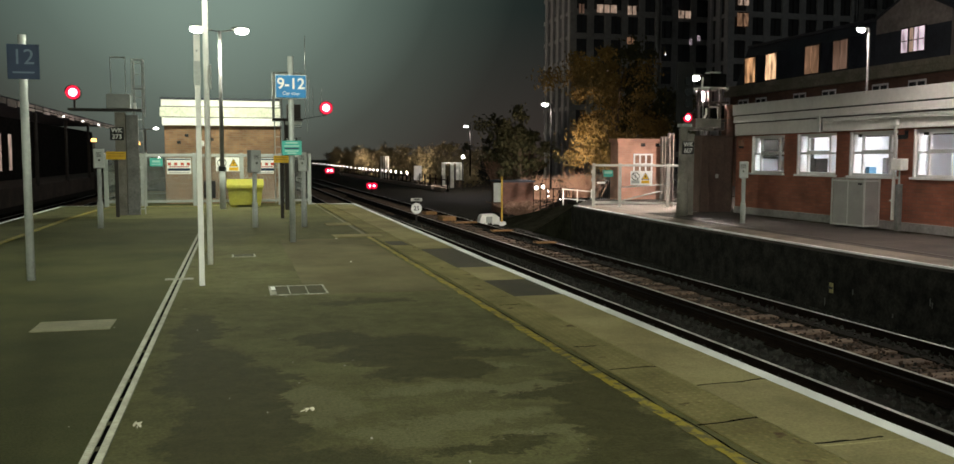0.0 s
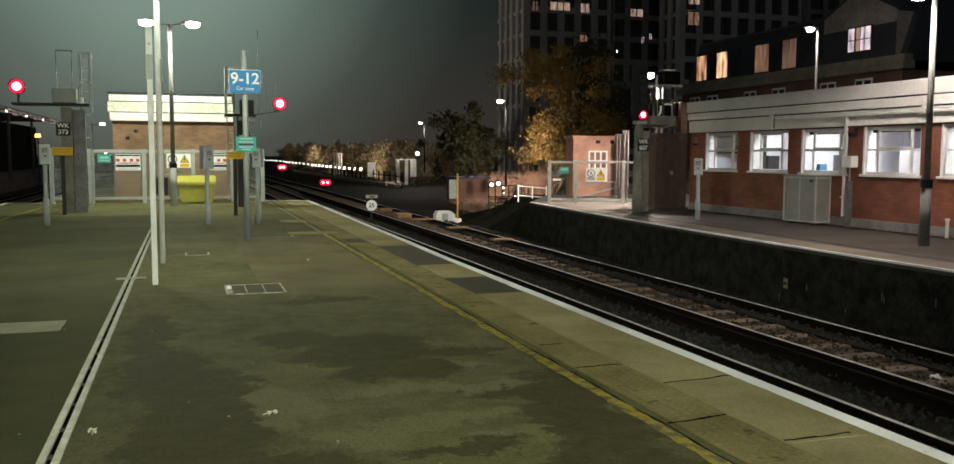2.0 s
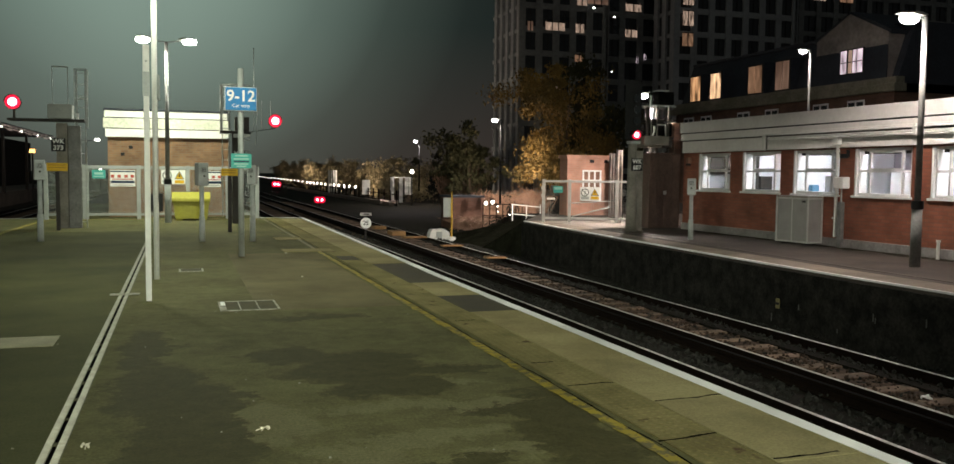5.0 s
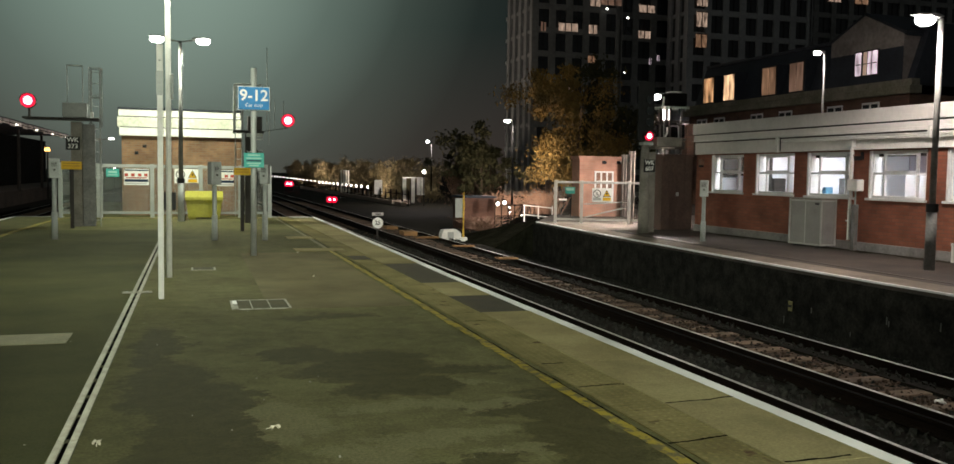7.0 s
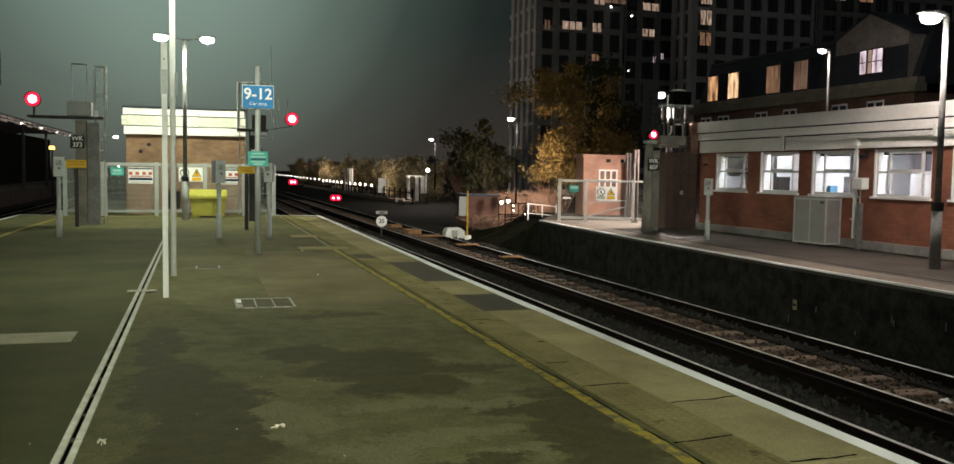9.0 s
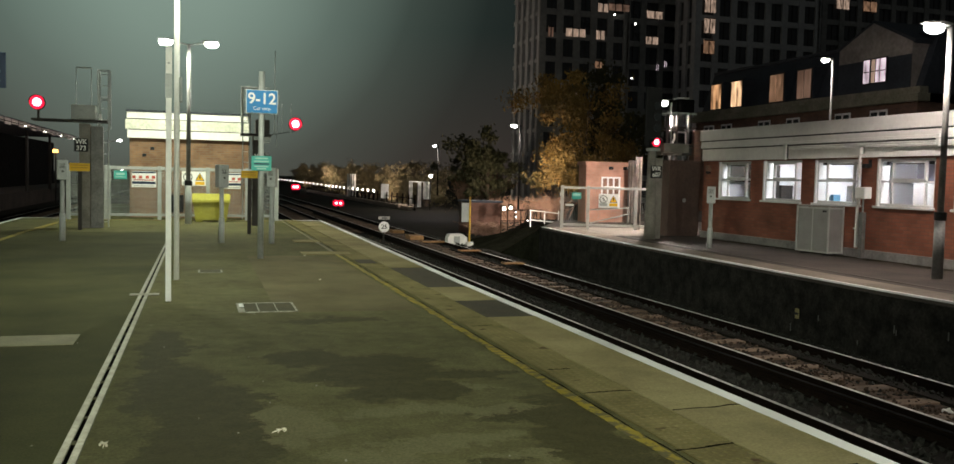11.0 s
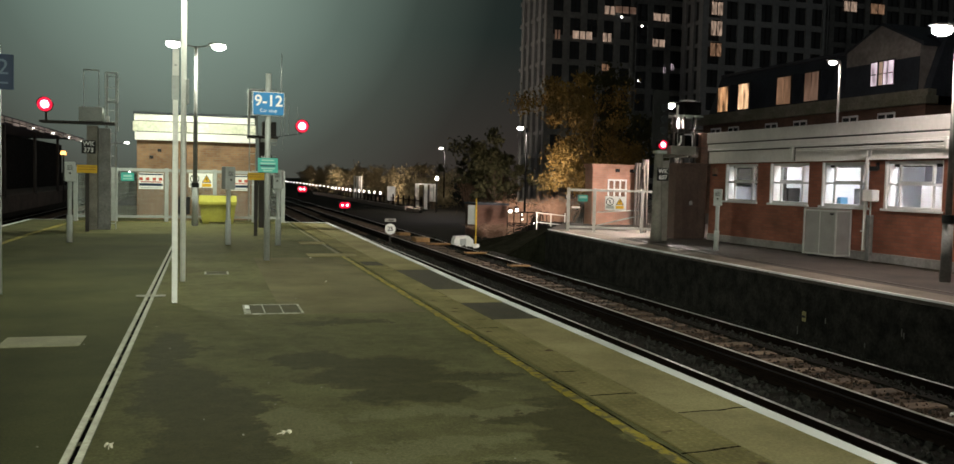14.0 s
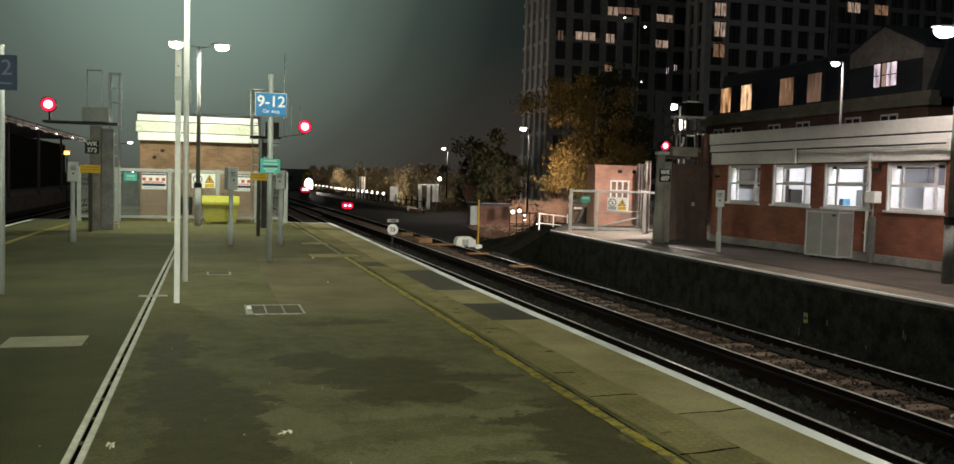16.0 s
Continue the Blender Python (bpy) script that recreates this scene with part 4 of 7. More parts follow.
def twin_lamp(y):
    t = thing("lamp_post", pose(-4.12, y, 0), "slim grey lamp post with two lit lanterns on the platform", "lamp post", "twin lamp posts")
    part("sleeve", tube((0, 0, 0), (0, 0, 1.15), 0.095, 0.09, 16), GREY_PAINT, t, smooth=True)
    part("collar", tube((0, 0, 1.13), (0, 0, 1.27), 0.105, 0.105, 16), BLACK, t)
    part("column", tube((0, 0, 1.2), (0, 0, 5.25), 0.062, 0.05, 16), POLE_GREY, t, smooth=True)
    for s in (-1, 1):
        part("arm", tube((0, 0, 5.22), (s * 0.45, 0, 5.3), 0.022), STEEL, t)
        lantern(t, s * 0.42, 0, 5.32, s, LANTERN_LEFT, 0.85)
    return t


def plain_posts():
    t = thing("hinged_post", pose(-4.125, 11.25, 0), "tall square white steel post with bolted hinge", "post")
    part("lower_post", box(-0.031, 0.031, -0.031, 0.031, 0, 2.62, 0.005), WHITE_STEEL, t)
    part("upper_post", box(-0.036, 0.036, -0.036, 0.036, 2.56, 2.97, 0.005), WHITE_STEEL, t)
    part("hinge_plate", box(-0.04, 0.04, -0.044, -0.034, 2.38, 2.66), STEEL, t)
    for z in (2.42, 2.52, 2.62, 2.78):
        part("bolt", tube((0, -0.054, z), (0, -0.036, z), 0.012, n=8), GREY_PAINT, t)
    t = thing("tall_post", pose(-4.09, 13.46, 0), "tall white lamp column beside the drainage channel", "lamp post")
    part("column", tube((0, 0, 0), (0, 0, 5.25), 0.038, 0.038, 16), WHITE_STEEL, t, smooth=True)
    part("loudspeaker_bracket", box(0.03, 0.07, -0.05, 0.1, 2.5, 2.85, 0.015), GREY_PAINT, t)
    part("junction_box", box(-0.07, 0.09, 0.05, 0.2, 0.95, 1.2, 0.01), BLACK, t)
    for s in (-1, 1):
        part("arm", tube((0, 0, 5.22), (s * 0.45, 0, 5.3), 0.022), STEEL, t)
        lantern(t, s * 0.42, 0, 5.32, s, LANTERN_LEFT, 0.85)


def help_post(x, y, base_h, turn, wide=0.22, high=0.42, label="grey help point box on a slim post"):
    t = thing("help_point", pose(x, y, 0, 0, 0, turn), label, "help point", "help points")
    part("sleeve", tube((0, 0, 0), (0, 0, base_h * 0.45), 0.062, 0.062, 14), GREY_PAINT, t, smooth=True)
    part("post", tube((0, 0, 0), (0, 0, base_h + 0.05), 0.048, 0.048, 14), STEEL, t, smooth=True)
    b = part("box", box(-wide / 2, wide / 2, -0.09, 0.09, base_h, base_h + high, 0.018), STEEL, t)
    f = part("face_plate", box(-wide * 0.36, wide * 0.36, -0.1, -0.088, base_h + high * 0.25, base_h + high * 0.9, 0.004), GREY_PAINT, b)
    for k in range(4):
        part("speaker_slot", box(-0.06, 0.05, -0.104, -0.099, base_h + high * 0.6 + 0.026 * k, base_h + high * 0.6 + 0.026 * k + 0.01), BLACK, b)
    part("button", tube((0, -0.115, base_h + high * 0.42), (0, -0.095, base_h + high * 0.42), 0.022), DARK_POST, b)


def yellow_sign(x, y, z, w, h, post_h):
    t = thing("yellow_notice", pose(x, y, 0), "small yellow notice plate on a dark post", "sign", "yellow notices")
    part("post", box(-0.045, 0.045, -0.03, 0.03, 0, post_h, 0.006), DARK_POST, t)
    p = part("plate", box(-w / 2, w / 2, -0.05, -0.035, z - h / 2, z + h / 2, 0.004), YELLOW_SIGN, t)
    for k in (0.2, -0.12):
        part("print_bar", box(-w * 0.42, w * 0.42, -0.053, -0.05, z + h * k, z + h * (k + 0.1)), AMBER_BAR, p)


def car_stop_sign():
    t = thing("car_stop_sign", pose(-2.735, 16.65, 0), "blue platform sign reading 9-12 on a grey round post", "sign")
    part("post", tube((0, 0, 0), (0, 0, 3.34), 0.052, 0.052, 16), STEEL, t, smooth=True)
    b = part("blue_panel", box(-0.265, 0.265, -0.085, -0.06, 2.60, 3.0, 0.01), BLUE_SIGN, t, "blue enamel sign panel")
    part("border", box(-0.275, 0.275, -0.066, -0.052, 2.59, 3.01, 0.006), WHITE_SIGN, b)
    words("9-12", 0.27, b, WHITE_SIGN, 0, -0.087, 2.845, bold=0.005)
    words("Car stop", 0.085, b, WHITE_SIGN, 0, -0.087, 2.68)
    part("clamp", box(-0.07, 0.07, -0.06, 0.06, 2.86, 2.9), STEEL, t)
    g = part("green_notice", box(-0.175, 0.175, -0.08, -0.06, 1.58, 1.84, 0.006), TEAL_SIGN, t, "teal notice panel with pale print")
    for k, (z, w, m) in enumerate(((1.80, 0.11, PALE_TEAL), (1.745, 0.13, PALE_TEAL), (1.70, 0.13, NAVY_SIGN), (1.655, 0.12, PALE_TEAL), (1.615, 0.08, PALE_TEAL))):
        part("print_bar", box(-w, w, -0.083, -0.0795, z - 0.012, z + 0.012), m, g)
    part("clamp", box(-0.06, 0.06, -0.06, 0.06, 1.72, 1.75), STEEL, t)


def twelve_sign():
    t = thing("car_stop_sign", pose(-6.2, 12.22, 0), "blue sign reading 12 on a grey round post", "sign")
    part("post", tube((0, 0, 0), (0, 0, 3.02), 0.05, 0.05, 16), STEEL, t, smooth=True)
    # Panel and figures are coloured dim, in place of weak light on the sign.
    b = part("blue_panel", box(-0.16, 0.2, -0.075, -0.055, 2.48, 2.9, 0.008), NAVY_SIGN, t, "dark blue sign panel")
    words("12", 0.26, b, PALE_NAVY, 0.02, -0.077, 2.74)
    part("print_bar", box(-0.1, 0.14, -0.078, -0.074, 2.55, 2.57), PALE_NAVY, b)


def red_signal(parent, x, y, z, r=0.15):
    h = part("signal_head", disc(r * 1.5, 28, 0.16, pose(x, y + 0.08, z)), BLACK, parent, "black round signal head")
    # The red glow round the lens is built as wider glowing discs.
    part("red_glow_disc", disc(r * 1.42, 28, 0.03, pose(x, y - 0.015, z)), RED_RIM, h, "lit red lens with its glow")
    part("glow_ring", disc(r * 0.98, 28, 0.03, pose(x, y - 0.019, z)), RED_MID, h)
    part("lens_core", disc(r * 0.78, 28, 0.03, pose(x, y - 0.022, z)), RED_CORE, h, "bright centre of the lens")
    bm = bmesh.new()
    n = 14
    rings = []
    for yy in (y - 0.12, y):
        rings.append([bm.verts.new((x + r * 1.5 * math.cos(math.pi * i / n), yy, z + r * 1.5 * math.sin(math.pi * i / n))) for i in range(n + 1)])
    for i in range(n):
        bm.faces.new((rings[0][i], rings[0][i + 1], rings[1][i + 1], rings[1][i]))
    bmesh.ops.solidify(bm, geom=bm.faces[:], thickness=0.006)
    part("hood", bm, BLACK, h)


def cage(parent, x0, x1, y0, y1, z0, z1, r=0.015):
    """Guard cage of round bars over a ladder platform."""
    for x in (x0, x1):
        for y in (y0, y1):
            part("cage_bar", tube((x, y, z0), (x, y, z1), r, n=8), STEEL, parent)
    for z in (z1, (z0 + z1) / 2):
        for a, b in (((x0, y0), (x1, y0)), ((x1, y0), (x1, y1)), ((x1, y1), (x0, y1)), ((x0, y1), (x0, y0))):
            part("cage_rail", tube((a[0], a[1], z), (b[0], b[1], z), r, n=8), STEEL, parent)


def ladder(parent, x, y, z0, z1, w=0.28):
    for s in (-w / 2, w / 2):
        part("ladder_stile", tube((x + s, y, z0), (x + s, y, z1), 0.016, n=8), STEEL, parent)
    z = z0 + 0.15
    while z < z1:
        part("rung", tube((x - w / 2, y, z), (x + w / 2, y, z), 0.01, n=6), STEEL, parent)
        z += 0.3


def id_plate(parent, x, y, z, lines):
    p = part("identity_plate", box(x - 0.17, x + 0.17, y - 0.015, y, z - 0.17, z + 0.17, 0.004), BLACK, parent, "black plate with white letters")
    for s, dz in zip(lines, (0.082, -0.082)):
        words(s, 0.165, p, WHITE_SIGN, x, y - 0.017, z + dz, bold=0.003)


def signal_left():
    t = thing("railway_signal", pose(-6.62, 25.6, 0), "concrete signal post showing a red light with access cage", "signal", "signals")
    part("column", prism([(-0.17, -0.1), (0.09, -0.1), (0.09, 0.16), (-0.17, 0.16)], "z", 0, 2.72), CONCRETE, t)
    part("cable_duct", box(0.10, 0.40, -0.02, 0.12, 0, 2.66, 0.01), POLE_GREY, t)
    part("deck", box(-1.3, 0.5, -0.1, 0.5, 2.765, 2.82), DARK_POST, t)
    part("relay_box", box(-0.36, 0.22, -0.15, 0.3, 2.83, 3.2, 0.015), GREY_PAINT, t)
    part("board_rail", tube((0.1, 0.15, 3.2), (0.1, 0.15, 4.18), 0.012), STEEL, t)
    part("board_rail", tube((-0.27, 0.15, 4.18), (0.1, 0.15, 4.18), 0.02), STEEL, t)
    part("board_rail", tube((-0.27, 0.15, 3.2), (-0.27, 0.15, 4.18), 0.012), STEEL, t)
    cage(t, 0.26, 0.54, 0.1, 0.5, 2.62, 4.14, 0.012)
    ladder(t, 0.40, 0.3, 0.0, 4.1, 0.2)
    part("hand_lamp", box(0.30, 0.37, -0.05, 0.05, 2.78, 2.98, 0.01), WHITE_STEEL, t)
    red_signal(t, -1.16, -0.1, 3.22, 0.125)
    part("head_arm", tube((-1.16, 0.1, 2.82), (-1.16, 0.1, 3.2), 0.03), DARK_POST, t)
    id_plate(t, -0.12, -0.115, 2.16, ("WK", "373"))


def signal_middle():
    t = thing("railway_signal", pose(-2.2, 27.2, 0), "dark signal post with ladder cage showing a red light", "signal", "signals")
    part("column", prism([(-0.13, -0.12), (0.13, -0.12), (0.13, 0.14), (-0.13, 0.14)], "z", 0, 2.68), DARK_POST, t)
    part("deck", box(-0.46, 0.4, -0.2, 0.5, 2.62, 2.68), DARK_POST, t)
    part("head_arm", tube((0.4, 0.06, 2.68), (1.09, 0.06, 2.80), 0.008, n=8), UNLIT_BLACK, t)
    part("head_stem", tube((1.09, 0.06, 2.79), (1.09, 0.06, 2.95), 0.012, n=8), UNLIT_BLACK, t)
    part("deck_lamp", box(-0.1, 0.36, -0.24, -0.1, 2.5, 2.6), STEEL, t)
    part("relay_box", box(-0.05, 0.35, -0.1, 0.3, 2.7, 3.1, 0.015), DARK_POST, t)
    cage(t, -0.44, -0.2, -0.15, 0.3, 2.6, 4.0, 0.016)
    ladder(t, -0.32, -0.16, 0.2, 4.0, 0.18)
    part("board_rail", tube((-0.4, 0, 4.02), (0.35, 0, 4.02), 0.022), STEEL, t)
    for x in (0.72, 0.98):
        part("guard_bar", tube((x, 0.1, 2.75), (x, 0.1, 3.6), 0.008, n=6), STEEL, t)
    part("aerial", tube((0.5, 0.1, 2.7), (0.5, 0.1, 5.12), 0.012, n=6), STEEL, t)
    part("aerial", tube((0.55, 0.1, 2.3), (0.62, 0.1, 3.85), 0.008, n=6), STEEL, t)
    part("brace", tube((0.13, 0, 2.1), (0.34, -0.1, 2.1), 0.02), STEEL, t)
    part("bracket", box(0.13, 0.36, -0.14, -0.08, 2.42, 2.46), STEEL, t)
    red_signal(t, 1.09, -0.1, 3.01, 0.13)
    id_plate(t, 0.06, -0.14, 1.95, ("WK", ""))


def platform_fence():
    f = thing("platform_end_fence", pose(0, 29.85, 0), "grey steel fence and gates closing the platform end", "fence")
    posts = (-7.62, -6.52, -5.0, -3.55, -2.35, -1.42)
    for x in posts:
        w = 0.09 if x == -6.52 else 0.06
        part("post", box(x - w, x + w, -0.05, 0.05, 0, 1.68, 0.008), GREY_PAINT, f)
    for a, b in zip(posts, posts[1:]):
        part("top_rail", box(a + 0.06, b - 0.06, -0.035, 0.035, 1.56, 1.66, 0.006), GREY_PAINT, f)
        part("bottom_rail", box(a + 0.06, b - 0.06, -0.03, 0.03, 0.12, 0.2, 0.006), GREY_PAINT, f)
        bm = bmesh.new()
        x = a + 0.08
        while x < b - 0.07:
            tube((x, 0, 0.2), (x, 0, 1.56), 0.0022, n=3, bm=bm)
            x += 0.0135
        z = 0.25
        while z < 1.55:
            tube((a + 0.06, 0, z), (b - 0.06, 0, z), 0.0025, n=4, bm=bm)
            z += 0.16
        part("mesh_panel", bm, GREY_PAINT, f, "fine welded mesh")
    for z in (0.6, 1.2):
        part("hinge", box(-6.65, -6.4, -0.07, -0.05, z, z + 0.07), STEEL, f)

    def notice(x0, x1, z0, z1, base, label):
        n = thing("notice_board", pose((x0 + x1) / 2, 29.8345, 0), label, "sign", "fence notices")
        part("plate", box(-(x1 - x0) / 2, (x1 - x0) / 2, 0, 0.012, z0, z1, 0.003), base, n)
        return n
    n = notice(-6.33, -5.95, 1.26, 1.52, TEAL_SIGN, "small teal notice on the platform fence")
    part("print_bar", box(-0.12, 0.12, -0.004, 0.0, 1.38, 1.45), PALE_TEAL, n)
    part("print_bar", box(-0.14, 0.14, -0.004, 0.0, 1.31, 1.34), PALE_TEAL, n)
    for x0, x1 in ((-5.82, -5.1), (-3.2, -2.55)):
        n = notice(x0, x1, 1.02, 1.52, WHITE_SIGN, "white warning notice with red and blue print bands")
        part("blue_band", box(-0.35, 0.35, -0.004, 0, 1.46, 1.5), NAVY_SIGN, n)
        for k in (-0.29, -0.1, 0.1, 0.28):
            part("red_mark", box(k - 0.05, k + 0.05, -0.004, 0, 1.29, 1.38), RED_BAR, n)
        part("blue_band", box(-0.34, 0.34, -0.004, 0, 1.12, 1.2), NAVY_SIGN, n)
        part("print_bar", box(-0.3, 0.3, -0.004, 0, 1.23, 1.26), RED_BAR, n)
        part("print_bar", box(-0.3, 0.3, -0.004, 0, 1.05, 1.075), GREY_PAINT, n)
    n = notice(-4.34, -3.62, 1.10, 1.55, WHITE_SIGN, "white prohibition and electric warning notice on fence")
    warning_marks(n, -0.18, 0.18, 1.37, 0.14)


def warning_marks(n, xa, xb, z, r):
    """Round prohibition ring and a yellow warning triangle with bars of print."""
    bm = bmesh.new()
    k = 28
    ring = [[bm.verts.new((xa + q * math.cos(2 * math.pi * i / k), -0.004, z + q * math.sin(2 * math.pi * i / k))) for i in range(k)] for q in (r, r * 0.82)]
    for i in range(k):
        j = (i + 1) % k
        bm.faces.new((ring[0][i], ring[0][j], ring[1][j], ring[1][i]))
    part("ring", bm, BLACK, n)
    part("slash", prism([(xa - r * 0.6, z + r * 0.5), (xa - r * 0.5, z + r * 0.6), (xa + r * 0.6, z - r * 0.5), (xa + r * 0.5, z - r * 0.6)], "y", -0.005, -0.003), BLACK, n)
    part("pictogram", box(xa - r * 0.15, xa + r * 0.15, -0.0045, -0.002, z - r * 0.5, z + r * 0.45), GREY_PAINT, n)
    part("triangle_edge", prism([(xb - r, z - r * 0.8), (xb + r, z - r * 0.8), (xb, z + r)], "y", -0.004, 0), BLACK, n)
    part("triangle", prism([(xb - r * 0.78, z - r * 0.68), (xb + r * 0.78, z - r * 0.68), (xb, z + r * 0.75)], "y", -0.007, 0), YELLOW_SIGN, n)
    part("bolt_mark", prism([(xb - r * 0.05, z + r * 0.3), (xb + r * 0.15, z + r * 0.3), (xb + 0.02, z - r * 0.5), (xb - r * 0.2, z - r * 0.1)], "y", -0.009, 0), BLACK, n)
    part("print_panel", box(xb - r, xb + r, -0.004, 0, z - r * 1.75, z - r * 1.0), YELLOW_SIGN, n)
    part("print_panel", box(xa - r, xa + r, -0.004, 0, z - r * 1.75, z - r * 1.0), STEEL, n)


def grit_bin():
    t = thing("grit_bin", pose(-3.46, 29.25, 0), "yellow plastic grit bin with a hinged lid by fence", "grit bin")
    prof = [(-0.47, 0.06), (0.47, 0.06), (0.53, 0.58), (-0.53, 0.58)]
    part("body", prism(prof, "y", -0.28, 0.3), GRIT_YELLOW, t)
    for x in (-0.34, 0.0, 0.34):
        part("rib", prism([(x - 0.1, 0.08), (x + 0.1, 0.08), (x + 0.12, 0.46), (x - 0.12, 0.46)], "y", -0.31, -0.27), GRIT_YELLOW, t)
    part("rim", box(-0.555, 0.555, -0.32, 0.33, 0.56, 0.62, 0.012), GRIT_YELLOW, t)
    part("lid", prism([(-0.33, 0.61), (0.34, 0.61), (0.34, 0.84), (0.0, 0.87), (-0.31, 0.68)], "x", -0.56, 0.56), GRIT_YELLOW, t, "sloping yellow lid")
    for x in (-0.35, 0.35):
        part("foot", box(x - 0.1, x + 0.1, -0.25, 0.25, 0, 0.07), GRIT_YELLOW, t)


def platform_hut():
    h = thing("brick_hut", pose(0, 0, 0), "flat-roofed brown brick hut with deep cream fascia", "hut")
    part("wall", box(-6.0, -2.22, 31.6, 37.5, 0, 2.62), HUT_BRICK, h)
    part("fascia_lower", box(-6.06, -2.2, 31.42, 37.6, 2.6, 2.86, 0.01), CREAM_CLEAN, h)
    part("shadow_gap", box(-6.03, -2.1, 31.46, 37.6, 2.86, 2.885), FASCIA_GROOVE, h)
    part("fascia_middle", box(-6.12, -2.2, 31.40, 37.6, 2.885, 3.205, 0.01), CREAM, h)
    part("shadow_gap", box(-6.05, -2.28, 31.46, 37.6, 3.205, 3.235), FASCIA_GROOVE, h)
    part("fascia_top", box(-6.08, -2.26, 31.44, 37.6, 3.235, 3.45, 0.01), CREAM_CLEAN, h)
    part("roof_edge", box(-6.1, -2.2, 31.38, 37.6, 3.452, 3.52, 0.01), SLATE, h, "dark weathered roof edge")
    for x in (-5.3, -4.5, -5.55):
        part("vent_brick", box(x - 0.06, x + 0.06, 31.585, 31.6, 1.95 + 0.3 * ((x * 7) % 1), 2.05 + 0.3 * ((x * 7) % 1)), BLACK, h)
    part("wall_lamp", box(-4.88, -4.74, 31.5, 31.6, 1.92, 2.1, 0.01), WHITE_SIGN, h, "small white bulkhead fitting")


ROOM_LAVENDER = material("room_lavender", (0.34, 0.34, 0.40), 0.8, grain=6, stain=1, bump=0.0, amount=0.06)
HUT_PANE = material("boarded_pane", (0.27, 0.15, 0.105), 0.7, grain=10, stain=3, bump=0.05)
PALE_NAVY = material("dimmed_lettering", (0.11, 0.15, 0.20), 0.5, grain=8, stain=2, bump=0.0, amount=0.1)
for y in (27.85, -0.95, -15.4):
    twin_lamp(y)
plain_posts()
help_post(-6.58, 20.95, 1.3, 12)
help_post(-2.27, 20.3, 1.24, -20, 0.19, 0.42)
help_post(-3.33, 20.4, 1.21, 30, 0.24, 0.49, "grey blank cabinet box on a slim post")
yellow_sign(-6.68, 24.7, 1.585, 0.48, 0.2, 1.68)
yellow_sign(-2.6, 23.35, 1.5, 0.4, 0.18, 1.58)
car_stop_sign()
twelve_sign()
signal_left()
signal_middle()
platform_fence()
grit_bin()
platform_hut()


# ---- far platform: building and things ----
WINDOWS = ((20.51, 22.02), (18.42, 19.96), (16.38, 17.94), (14.33, 15.91), (12.27, 13.83), (10.19, 11.78), (8.15, 9.75))
X0 = 10.0
SILL, HEAD = 1.15, 2.15


